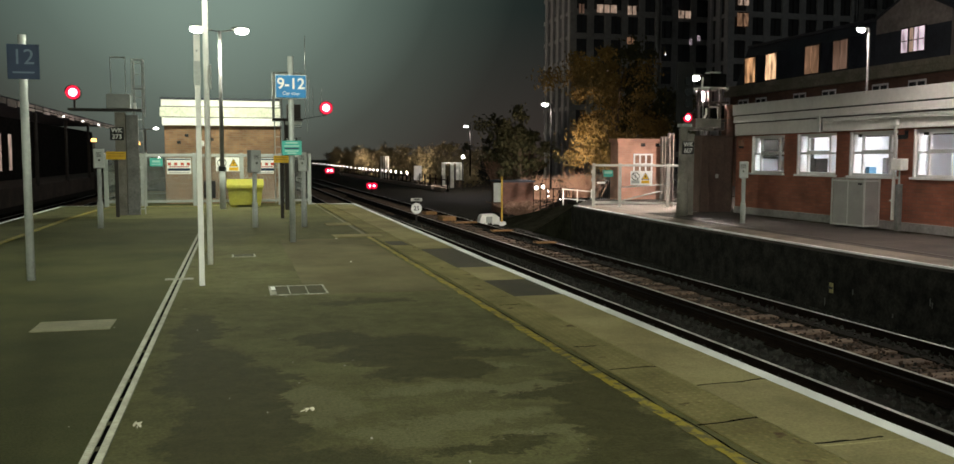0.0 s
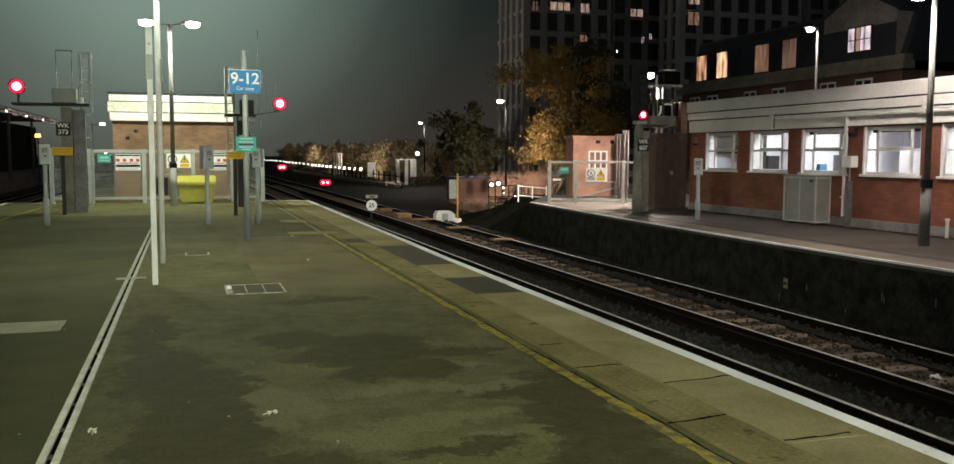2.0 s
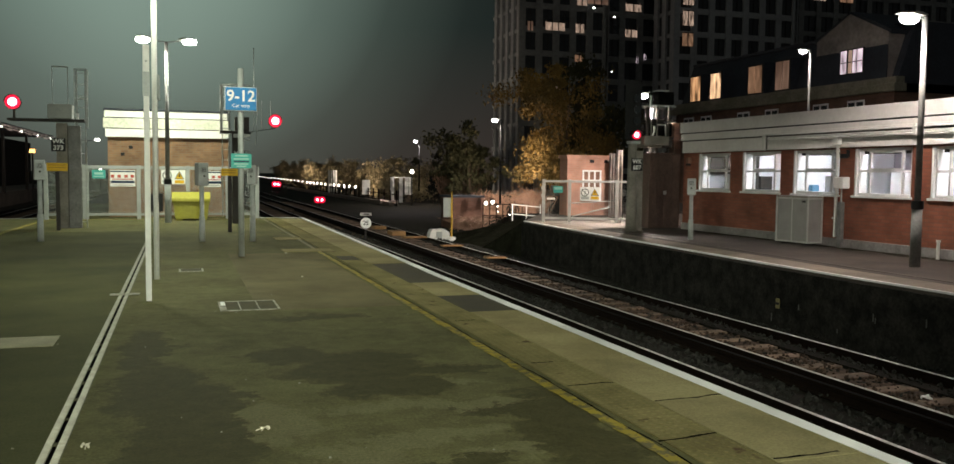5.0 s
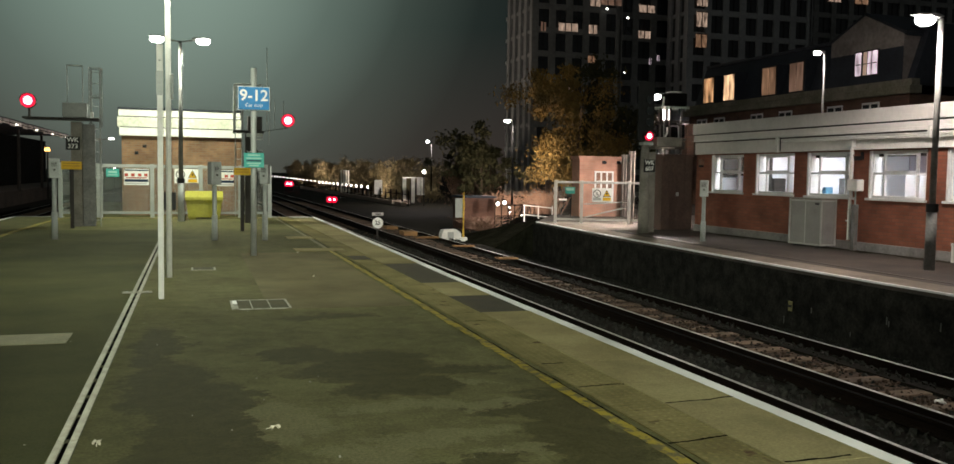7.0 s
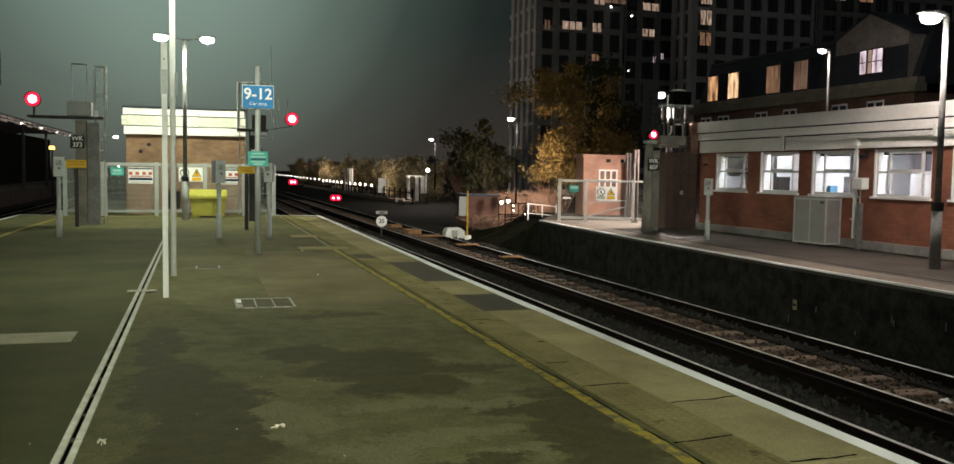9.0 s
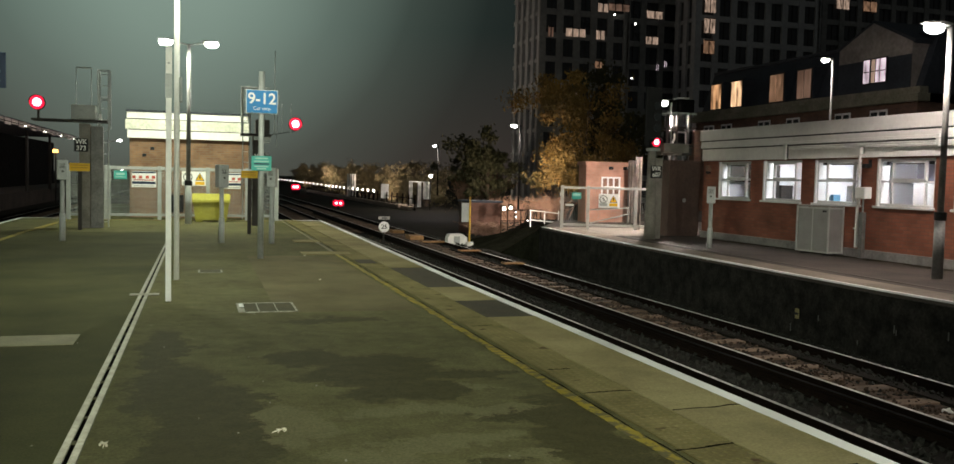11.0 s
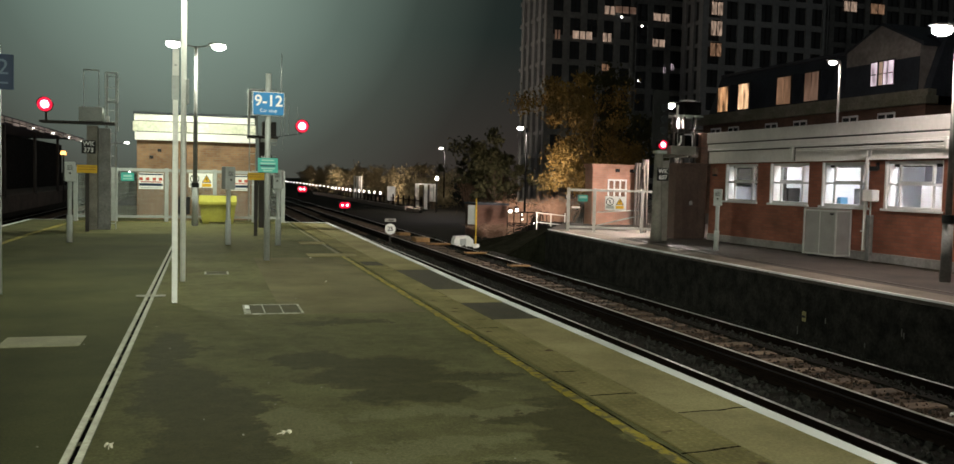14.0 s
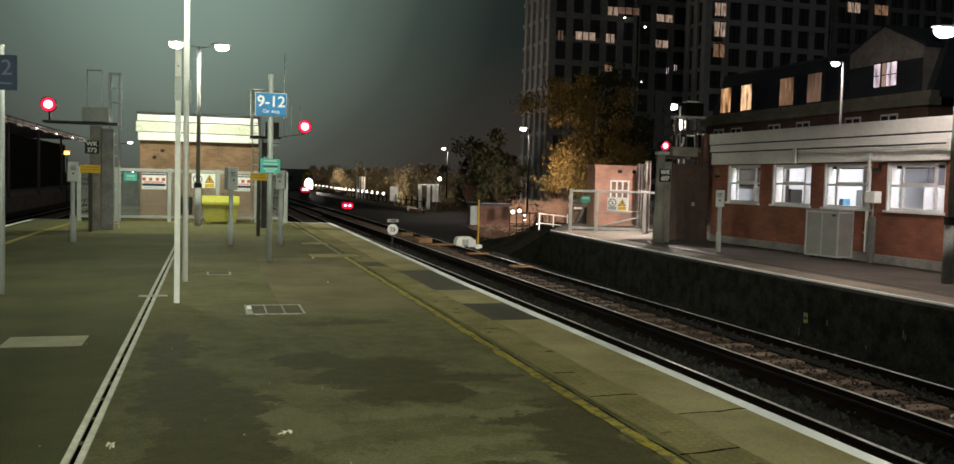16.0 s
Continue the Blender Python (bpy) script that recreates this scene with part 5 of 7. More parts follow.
def station_building():
    b = thing("station_building", pose(0, 0, 0), "single-storey red brick station building with white fascia", "building")
    y_end, y_start = 22.82, -6.0
    part("wall", box(X0, X0 + 0.3, y_start, y_end, 0.19, SILL), RED_BRICK, b, "red brick wall below the windows")
    part("wall_head", box(X0 + 0.003, X0 + 0.3, y_start, y_end, HEAD, 2.92), RED_BRICK, b)
    edges = [y_end] + [e for w in WINDOWS for e in (w[1], w[0])] + [y_start]
    for hi, lo in zip(edges[::2], edges[1::2]):
        part("pier", box(X0, X0 + 0.3, lo, hi, SILL, HEAD), RED_BRICK, b)
    part("plinth", box(X0 - 0.03, X0 + 0.3, y_start, y_end + 0.03, 0, 0.19, 0.012), PLINTH, b, "grey rendered plinth")
    part("end_wall", box(X0 + 0.3, X0 + 7, y_end - 0.3, y_end, 0, 2.92), RED_BRICK, b)
    part("back_wall", box(X0 + 6.7, X0 + 7, y_start, y_end - 0.3, 0, 2.92), RED_BRICK, b)
    part("start_wall", box(X0 + 0.3, X0 + 6.7, y_start, y_start + 0.3, 0, 2.92), RED_BRICK, b)
    part("roof", box(X0 - 0.05, X0 + 7.1, y_start, y_end + 0.08, 2.92, 3.0), SLATE, b, "flat felt roof")
    # fascia in stepped boards
    part("fascia_lower", box(X0 - 0.08, X0, y_start, y_end - 0.03, 2.18, 2.50, 0.008), FASCIA, b)
    part("fascia_gap", box(X0 - 0.06, X0, y_start, y_end - 0.05, 2.50, 2.535), FASCIA_GROOVE, b)
    part("fascia_ledge", box(X0 - 0.15, X0, y_start, y_end - 0.04, 2.535, 2.60, 0.008), FASCIA, b)
    part("fascia_middle", box(X0 - 0.135, X0, y_start, y_end - 0.04, 2.602, 2.71, 0.005), FASCIA, b)
    part("fascia_gap", box(X0 - 0.12, X0, y_start, y_end - 0.06, 2.71, 2.74), FASCIA_GROOVE, b)
    part("fascia_upper", box(X0 - 0.17, X0, y_start, y_end - 0.03, 2.74, 3.035, 0.008), FASCIA, b, "broad white fascia board")
    part("end_fascia", box(X0, X0 + 7, y_end + 0.003, y_end + 0.05, 2.18, 3.035, 0.008), FASCIA, b)
    # inside
    part("room_floor", box(X0 + 0.3, X0 + 6.7, y_start + 0.3, y_end - 0.3, 0, 0.08), ROOM_GREY, b)
    part("room_ceiling", box(X0 + 0.3, X0 + 6.7, y_start + 0.3, y_end - 0.3, 2.50, 2.58), ROOM_WHITE, b)
    part("room_back", box(X0 + 3.1, X0 + 3.2, y_start + 0.3, y_end - 0.3, 0.08, 2.50), ROOM_LAVENDER, b)
    part("room_end", box(X0 + 0.3, X0 + 3.1, y_end - 0.36, y_end - 0.32, 0.08, 2.50), ROOM_WHITE, b)
    for y in (20.22, 18.15, 14.08, 9.93):
        part("partition", box(X0 + 0.45, X0 + 3.1, y - 0.05, y + 0.05, 0.08, 2.50), ROOM_WHITE, b)
    for y in (21.24, 19.21, 17.09, 15.23, 12.93, 10.98, 8.9):
        part("ceiling_panel", box(X0 + 0.32, X0 + 0.54, y - 0.55, y + 0.55, 2.478, 2.492), CEILING_LIGHT, b, "lit ceiling panel")
    for i, (a, c) in enumerate(WINDOWS):
        window(b, a, c, i)


def window(b, a, c, i):
    w = part("window", box(X0 + 0.05, X0 + 0.12, a, c, SILL, SILL + 0.055, 0.004), FRAME, b, "white-framed window")
    part("frame_bar", box(X0 + 0.05, X0 + 0.12, a, c, HEAD - 0.06, HEAD, 0.004), FRAME, w)
    for y in (a + 0.035, c - 0.035):
        part("frame_bar", box(X0 + 0.05, X0 + 0.12, y - 0.035, y + 0.035, SILL + 0.055, HEAD - 0.06, 0.004), FRAME, w)
    part("lining", box(X0 + 0.12, X0 + 0.305, c - 0.012, c - 0.001, SILL, HEAD), FRAME, w)
    part("reveal", box(X0 - 0.005, X0 + 0.05, c - 0.045, c, SILL, HEAD), FRAME, w)
    m1, m2 = a + (c - a) * 0.2, c - (c - a) * 0.24
    for y in (m1, m2):
        part("mullion", box(X0 + 0.055, X0 + 0.115, y - 0.022, y + 0.022, SILL + 0.055, HEAD - 0.06), FRAME, w)
    part("transom", box(X0 + 0.057, X0 + 0.113, a + 0.07, c - 0.07, 1.645, 1.69), FRAME, w)
    # the opening fanlight stands a little proud of the frame
    for z0, z1 in ((1.69, 1.73), (HEAD - 0.10, HEAD - 0.062)):
        part("fanlight_bar", box(X0 + 0.04, X0 + 0.075, m1 + 0.022, m2 - 0.022, z0, z1), FRAME, w)
    part("sill", box(X0 - 0.06, X0 + 0.05, a - 0.04, c + 0.04, SILL - 0.05, SILL, 0.008), FRAME, w)
    bm = bmesh.new()
    bm.faces.new([bm.verts.new((X0 + 0.084, y, z)) for y, z in ((c - 0.045, SILL + 0.05), (c - 0.045, HEAD - 0.05), (a + 0.045, HEAD - 0.05), (a + 0.045, SILL + 0.05))])
    for f in bm.faces:
        f.normal_update()
        if f.normal.x > 0:
            f.normal_flip()
    g = part("pane", bm, GLASS, w)
    g.visible_shadow = False


def office_things():
    def cupboard(y, w, z, h, mat, x=X0 + 3.0, d=0.38, label="plain office cupboard seen through the window"):
        t = thing("cupboard", pose(x, y, 0.08), label, "cupboard", "office cupboards")
        part("body", box(0, d, -w / 2, w / 2, z, z + h, 0.01), mat, t)
        part("door", box(-0.02, -0.002, -w / 2 + 0.02, -0.01, z + 0.03, z + h - 0.03), mat, t)
        part("door", box(-0.02, -0.002, 0.01, w / 2 - 0.02, z + 0.03, z + h - 0.03), mat, t)
    cupboard(22.2, 0.46, 1.52, 0.6, DARK_POST, X0 + 0.34, 0.75, label="dark wall cupboard hung at the end of the office")
    cupboard(22.25, 0.44, 0, 1.46, ROOM_GREY, X0 + 0.34, 0.55, label="grey low cupboard at the end of the office")
    cupboard(21.2, 0.9, 1.64, 0.5, DARK_POST, X0 + 0.62, 0.3, label="dark wall cupboard hung in the office")
    cupboard(20.02, 0.27, 0, 2.0, DARK_POST, X0 + 0.32, 0.13, label="dark narrow cupboard beside the office partition")
    cupboard(20.0, 0.3, 0, 1.46, DARK_POST, X0 + 0.47, 0.36, label="dark brown office cupboard beside the partition")
    cupboard(19.25, 0.8, 0, 1.5, ROOM_GREY, X0 + 1.1)
    cupboard(18.6, 0.45, 0, 1.52, ROOM_WHITE, X0 + 1.1, label="white office cupboard seen through the window")
    cupboard(15.02, 1.25, 0, 1.56, ROOM_WHITE, X0 + 0.72, 0.3, label="wide white office cupboard behind the window")
    cupboard(12.93, 1.6, 0, 1.42, ROOM_WHITE, X0 + 1.1, label="white office cupboard seen through the window")
    for wy, wa in ((15.1, 1.5), (17.17, 1.46), (21.24, 1.36), (13.0, 1.46)):
        t = thing("roller_blind", pose(X0 + 0.2, wy, 1.94), "raised dark roller blind at the window head", "blind", "roller blinds")
        part("cloth", box(-0.01, 0.01, -wa / 2, wa / 2, 0.09, 0.18), DARK_POST, t)
        part("roll", tube((0, -wa / 2, 0.18), (0, wa / 2, 0.18), 0.027, n=8), DARK_POST, t)
    t = thing("office_desk", pose(X0 + 0.66, 17.3, 0.08), "pale office desk under the window", "desk")
    part("desktop", box(-0.33, 0.36, -0.75, 0.75, 0.98, 1.02, 0.005), ROOM_WHITE, t)
    for y in (-0.7, 0.7):
        part("leg", box(-0.28, 0.32, y - 0.03, y + 0.03, 0, 0.98), ROOM_GREY, t)
    t = thing("monitor", pose(X0 + 0.52, 17.42, 1.10), "dark computer monitor standing on the desk", "monitor")
    part("screen", box(-0.02, 0.02, -0.42, 0.02, 0.09, 0.46, 0.008), ROOM_GREY, t)
    part("stand", box(-0.06, 0.06, -0.26, -0.14, 0, 0.1), BLACK, t)
    t = thing("desk_files", pose(X0 + 0.42, 17.78, 1.10), "blue box file and crate on the desk", "box file")
    part("file", box(-0.1, 0.1, -0.12, 0.0, 0, 0.25, 0.01), ROOM_BLUE, t)
    part("crate", box(-0.1, 0.12, 0.03, 0.12, 0, 0.2, 0.02), DARK_POST, t)


def wall_services():
    t = thing("cable_conduit", pose(0, 0, 0), "white conduit run along the fascia with drops", "conduit")
    for z, y1 in ((2.40, 18.7), (2.44, 18.85), (2.52, 22.5)):
        part("run", tube((X0 - 0.19, -5, z), (X0 - 0.19, y1, z + 0.02), 0.018, n=8), WHITE_STEEL, t)
    part("drop", box(X0 - 0.22, X0 - 0.17, 18.78, 18.9, 2.16, 2.56, 0.01), WHITE_STEEL, t)
    part("cable", tube((X0 - 0.2, 18.72, 2.2), (X0 - 0.2, 18.72, 2.5), 0.012, n=6), BLACK, t)
    for y in (14.1, 11.4, 8):
        part("drop", box(X0 - 0.22, X0 - 0.17, y - 0.04, y + 0.04, 2.36, 2.6, 0.01), WHITE_STEEL, t)
    t = thing("downpipe", pose(X0 - 0.09, 16.36, 0), "white rainwater downpipe with hopper on the wall", "downpipe")
    part("pipe", tube((0, 0, 0.22), (0, 0, 2.3), 0.036, n=10), WHITE_STEEL, t)
    part("hopper", box(-0.08, 0.05, -0.1, 0.1, 2.24, 2.5, 0.02), WHITE_STEEL, t)
    for z in (0.62, 1.5, 2.0):
        part("bracket", box(-0.045, 0.085, -0.055, 0.055, z, z + 0.035), WHITE_STEEL, t)
    t = thing("meter_post", pose(X0 - 0.14, 16.13, 0), "grey post with a pale switch box beside the wall", "post")
    part("post", box(-0.05, 0.05, -0.06, 0.06, 0, 1.0, 0.01), POLE_GREY, t)
    part("switch_box", box(-0.11, 0.09, -0.15, 0.15, 1.29, 1.54, 0.02), WHITE_STEEL, t)
    part("cable", tube((0, 0, 0.98), (0, 0, 1.33), 0.018), GREY_PAINT, t)
    t = thing("wall_camera", pose(X0 - 0.11, 16.1, 1.95), "small dark camera on a brick pier", "camera")
    part("body", box(-0.1, 0.05, -0.05, 0.05, 0, 0.09, 0.01), BLACK, t)
    part("arm", box(0.05, 0.11, -0.02, 0.02, 0.02, 0.18), BLACK, t)
    t = thing("wall_bell", pose(X0 - 0.05, 22.48, 1.93), "small reddish alarm box on brick wall", "alarm box")
    part("box", box(-0.06, 0.05, -0.07, 0.07, -0.05, 0.12, 0.01), HUT_PANE, t)
    part("lip", box(-0.07, 0.05, -0.03, 0.03, -0.11, -0.05), BLACK, t)


def standpipe():
    t = thing("standpipe", pose(X0 - 0.2, 13.4, 0), "short white standpipe by the building plinth", "standpipe")
    part("pipe", tube((0, 0, 0), (0, 0, 0.34), 0.03, n=10), WHITE_STEEL, t)
    part("cap", tube((0, 0, 0.33), (0, 0, 0.37), 0.042, n=10), WHITE_STEEL, t)


def cabinet():
    t = thing("equipment_cage", pose(9.52, 16.78, 0, 0, 0, 6), "pale grey perforated steel equipment enclosure beside the wall", "enclosure")
    w, d, h = 0.42, 0.97, 1.08
    part("core", box(0.02, w - 0.02, 0.02, d - 0.02, 0.06, h - 0.03), GREY_PAINT, t)
    for i in range(2):
        part("perforated_panel", box(-0.004, 0.014, 0.03 + 0.465 * i, 0.465 + 0.465 * i, 0.08, h - 0.04), MESH_GREY, t)
    part("perforated_panel", box(0.03, w - 0.03, -0.004, 0.014, 0.08, h - 0.04), MESH_GREY, t)
    for x, y in ((0, 0), (w, 0), (0, d), (w, d)):
        part("corner_post", box(x - 0.016, x + 0.016, y - 0.016, y + 0.016, 0.04, h, 0.004), PALE_GREY, t)
    part("panel_joint", box(-0.006, 0.014, 0.466, 0.494, 0.06, h - 0.03), PALE_GREY, t)
    for z in (0.045, h - 0.05):
        part("side_rail", box(-0.009, 0.018, 0.017, d - 0.017, z, z + 0.04), PALE_GREY, t)
        part("side_rail", box(0.017, w - 0.017, -0.009, 0.018, z, z + 0.04), PALE_GREY, t)
    part("top", box(-0.02, w + 0.02, -0.02, d + 0.02, h, h + 0.025, 0.005), MESH_GREY, t)
    part("lock", box(-0.02, -0.004, 0.07, 0.17, h - 0.12, h - 0.08), BLACK, t)
    for y in (0.1, 0.8):
        part("foot", box(0.04, w - 0.04, y, y + 0.08, 0, 0.045), BLACK, t)


def platform_lamp(x, y, h, s, label="tall grey lamp post with one lit lantern", group="single lamp posts", sleeve=True, glow=None, metal=None):
    t = thing("lamp_post", pose(x, y, 0), label, "lamp post", group)
    if sleeve:
        part("sleeve", tube((0, 0, 0), (0, 0, 1.02), 0.09, 0.085, 16), POLE_GREY, t, smooth=True)
        part("collar", tube((0, 0, 1.0), (0, 0, 1.14), 0.1, 0.1, 16), BLACK, t)
    part("column", tube((0, 0, 0.9 if sleeve else 0), (0, 0, h), 0.055, 0.045, 14), metal or POLE_GREY, t, smooth=True)
    part("arm", tube((0, 0, h - 0.03), (s * 0.15, 0, h), 0.025), STEEL, t)
    lantern(t, s * 0.12, 0, h, s, glow or LANTERN_RIGHT, 0.8 if sleeve else 0.7)
    return t


def signal_right():
    t = thing("railway_signal", pose(7.95, 22.0, 0), "concrete signal post with red light and access platform", "signal", "signals")
    part("post", tube((-0.05, 0, 0), (-0.05, 0, 2.42), 0.15, 0.11, 16), CONCRETE, t, smooth=True)
    part("concrete_column", prism([(0.06, 0.15), (0.36, 0.15), (0.36, 0.42), (0.06, 0.42)], "z", 0, 2.2), CONCRETE, t)
    part("cap", box(-0.16, 0.12, -0.14, 0.14, 2.38, 2.46), GREY_PAINT, t)
    red_signal(t, 0.0, -0.1, 2.62, 0.085)
    part("back_board", box(-0.24, 0.24, 0.06, 0.12, 2.5, 4.1, 0.01), BLACK, t, "black signal backing board")
    for z in (3.0, 3.3, 3.6):
        part("dark_lens", disc(0.1, 20, 0.03, pose(0.02, -0.1, z)), TOWER_DARK, t)
    part("deck", box(0.2, 0.95, -0.2, 0.5, 2.36, 2.6, 0.01), CONCRETE, t)
    part("deck_rail", tube((0.25, -0.15, 2.95), (0.92, -0.15, 2.95), 0.012, n=8), DARK_POST, t)
    for x in (0.28, 0.6, 0.9):
        part("deck_stanchion", tube((x, -0.15, 2.6), (x, -0.15, 2.95), 0.012, n=8), DARK_POST, t)
    id_plate(t, -0.0, -0.17, 1.82, ("WK", "607"))


def far_gate():
    at = pose(7.27, 26.7, 0, 0, 0, -24.08)
    f = thing("platform_gate", at, "pale grey steel gate and fence at platform end", "gate")
    posts = (0.0, 0.824, 2.314, 3.187)
    for x in posts:
        part("post", box(x - 0.05, x + 0.05, -0.05, 0.05, 0, 1.38, 0.006), PALE_GREY, f)
    for a, b in zip(posts, posts[1:]):
        for z in (0.1, 1.28):
            part("rail", box(a + 0.05, b - 0.05, -0.03, 0.03, z, z + 0.07, 0.005), PALE_GREY, f)
        bm = bmesh.new()
        x = a + 0.1
        while x < b - 0.06:
            tube((x, 0, 0.15), (x, 0, 1.30), 0.0025, n=4, bm=bm)
            x += 0.06
        part("mesh_panel", bm, GREY_PAINT, f)
    part("brace", tube((0.9, 0.03, 0.2), (2.26, 0.03, 0.55), 0.02), PALE_GREY, f)
    part("brace", tube((0.9, 0.03, 0.62), (2.26, 0.03, 0.72), 0.018), PALE_GREY, f)
    for z in (0.8, 1.05):
        part("latch", box(-0.08, 0.0, -0.08, -0.05, z, z + 0.1), PALE_GREY, f)

    def notice(x, label):
        return thing("notice_board", at @ pose(x, -0.047, 0), label, "sign", "gate notices")
    n = notice(1.461, "white prohibition and electric warning notice on gate")
    part("plate", box(-0.31, 0.31, 0, 0.012, 0.70, 1.14, 0.003), WHITE_SIGN, n)
    warning_marks(n, -0.155, 0.155, 0.97, 0.125)
    n = notice(0.455, "small teal notice on the gate")
    part("plate", box(-0.15, 0.15, 0, 0.012, 0.95, 1.16, 0.003), TEAL_SIGN, n)
    part("print_bar", box(-0.12, 0.12, -0.004, 0, 1.05, 1.13), PALE_TEAL, n)
    n = notice(0.235, "narrow white notice on the gate")
    part("plate", box(-0.13, 0.13, 0, 0.012, 0.73, 0.79, 0.003), WHITE_SIGN, n)
    n = notice(2.815, "narrow white and red notice on fence")
    part("plate", box(-0.09, 0.09, 0, 0.012, 0.80, 1.11, 0.003), WHITE_SIGN, n)
    part("red_mark", box(-0.07, 0.07, -0.004, 0, 0.94, 1.01), RED_BAR, n)


def corrugated(x0, x1, y, z0, z1, pitch, depth):
    bm = bmesh.new()
    prev = None
    n = int((x1 - x0) / pitch * 4)
    for i in range(n + 1):
        x = x0 + (x1 - x0) * i / n
        d = depth * (0 if (i // 2) % 2 else 1)
        a, b = bm.verts.new((x, y - d, z0)), bm.verts.new((x, y - d, z1))
        if prev:
            bm.faces.new((prev[0], a, b, prev[1]))
        prev = (a, b)
    bmesh.ops.solidify(bm, geom=bm.faces[:], thickness=0.01)
    return bm


def far_sheds():
    h = thing("brick_hut", pose(0, 0, 0), "pale red brick hut with small white barred window", "hut")
    part("wall", box(10.0, 12.15, 31.0, 31.7, -0.4, 2.15), PINK_BRICK, h)
    part("roof", box(9.94, 12.2, 30.94, 31.75, 2.15, 2.27, 0.01), PINK_BRICK, h)
    w = part("window", box(10.62, 11.36, 30.95, 30.99, 0.55, 1.68), HUT_PANE, h)
    for x in (10.62, 10.86, 11.1, 11.34):
        part("bar", box(x - 0.03, x + 0.03, 30.92, 30.95, 0.55, 1.7), FRAME, w)
    for z in (0.57, 0.95, 1.32, 1.68):
        part("bar", box(10.6, 11.38, 30.925, 30.952, z - 0.03, z + 0.03), FRAME, w)
    for x in (11.0, 11.6, 11.85):
        part("vent", box(x - 0.09, x + 0.09, 30.98, 31.0, 1.98, 2.1), BLACK, h)
    s = thing("steel_shed", pose(0, 0, 0), "dark brown boarded steel shed beside the building", "shed")
    for k in range(4):
        part("front_board", box(9.11 + 0.247 * k, 9.352 + 0.247 * k, 23.2, 23.23, 0.02, 2.14), BROWN_SHED, s)
    part("body", box(9.11, 10.095, 23.232, 23.65, 0.0, 2.14), BROWN_SHED, s)
    part("roof", box(9.07, 10.12, 23.14, 23.7, 2.14, 2.19, 0.01), BROWN_SHED, s)
    part("lock_plate", box(9.57, 9.66, 23.18, 23.2, 0.98, 1.09), STEEL, s)
    for x0, x1, yy in ((11.3, 11.75, 30.2), (12.25, 12.7, 30.2), (9.42, 9.66, 25.95)):
        p = thing("corrugated_screen", pose(0, yy, 0), "pale corrugated sheet screen behind the gate", "screen", "corrugated screens")
        part("sheet", corrugated(x0, x1, 0, 0, 2.33, 0.11, 0.03), PALE_SHED, p)
        part("rail", box(x0, x1, 0.03, 0.07, 2.0, 2.08), STEEL, p)


station_building()
office_things()
wall_services()
cabinet()
standpipe()
platform_lamp(8.28, 12.4, 4.27, -1)
platform_lamp(8.28, -4.5, 4.27, -1)
help_post(7.9, 18.98, 1.07, -35, 0.2, 0.4, "pale grey help point on a thin post")
signal_right()
far_gate()
far_sheds()


# ---- trackside ----
def speed_sign():
    t = thing("speed_sign", pose(2.95, 34.0, -1.12), "round white speed sign reading 25 beside the track", "sign")
    part("post", box(-0.03, 0.03, -0.02, 0.02, 0, 1.15), DARK_POST, t)
    d = part("disc", disc(0.21, 28, 0.02, pose(0, -0.04, 0.72)), WHITE_SIGN, t, "round white plate")
    words("25", 0.22, d, BLACK, 0, -0.055, 0.72, bold=0.004)
    part("name_plate", box(-0.22, 0.22, -0.05, -0.03, 1.0, 1.12, 0.004), DULL_WHITE, t)
    part("print_bar", box(-0.1, 0.12, -0.053, -0.05, 1.04, 1.08), BLACK, t)
    part("base_stone", box(-0.1, 0.35, -0.15, 0.2, -0.05, 0.06, 0.03), CONCRETE, t)


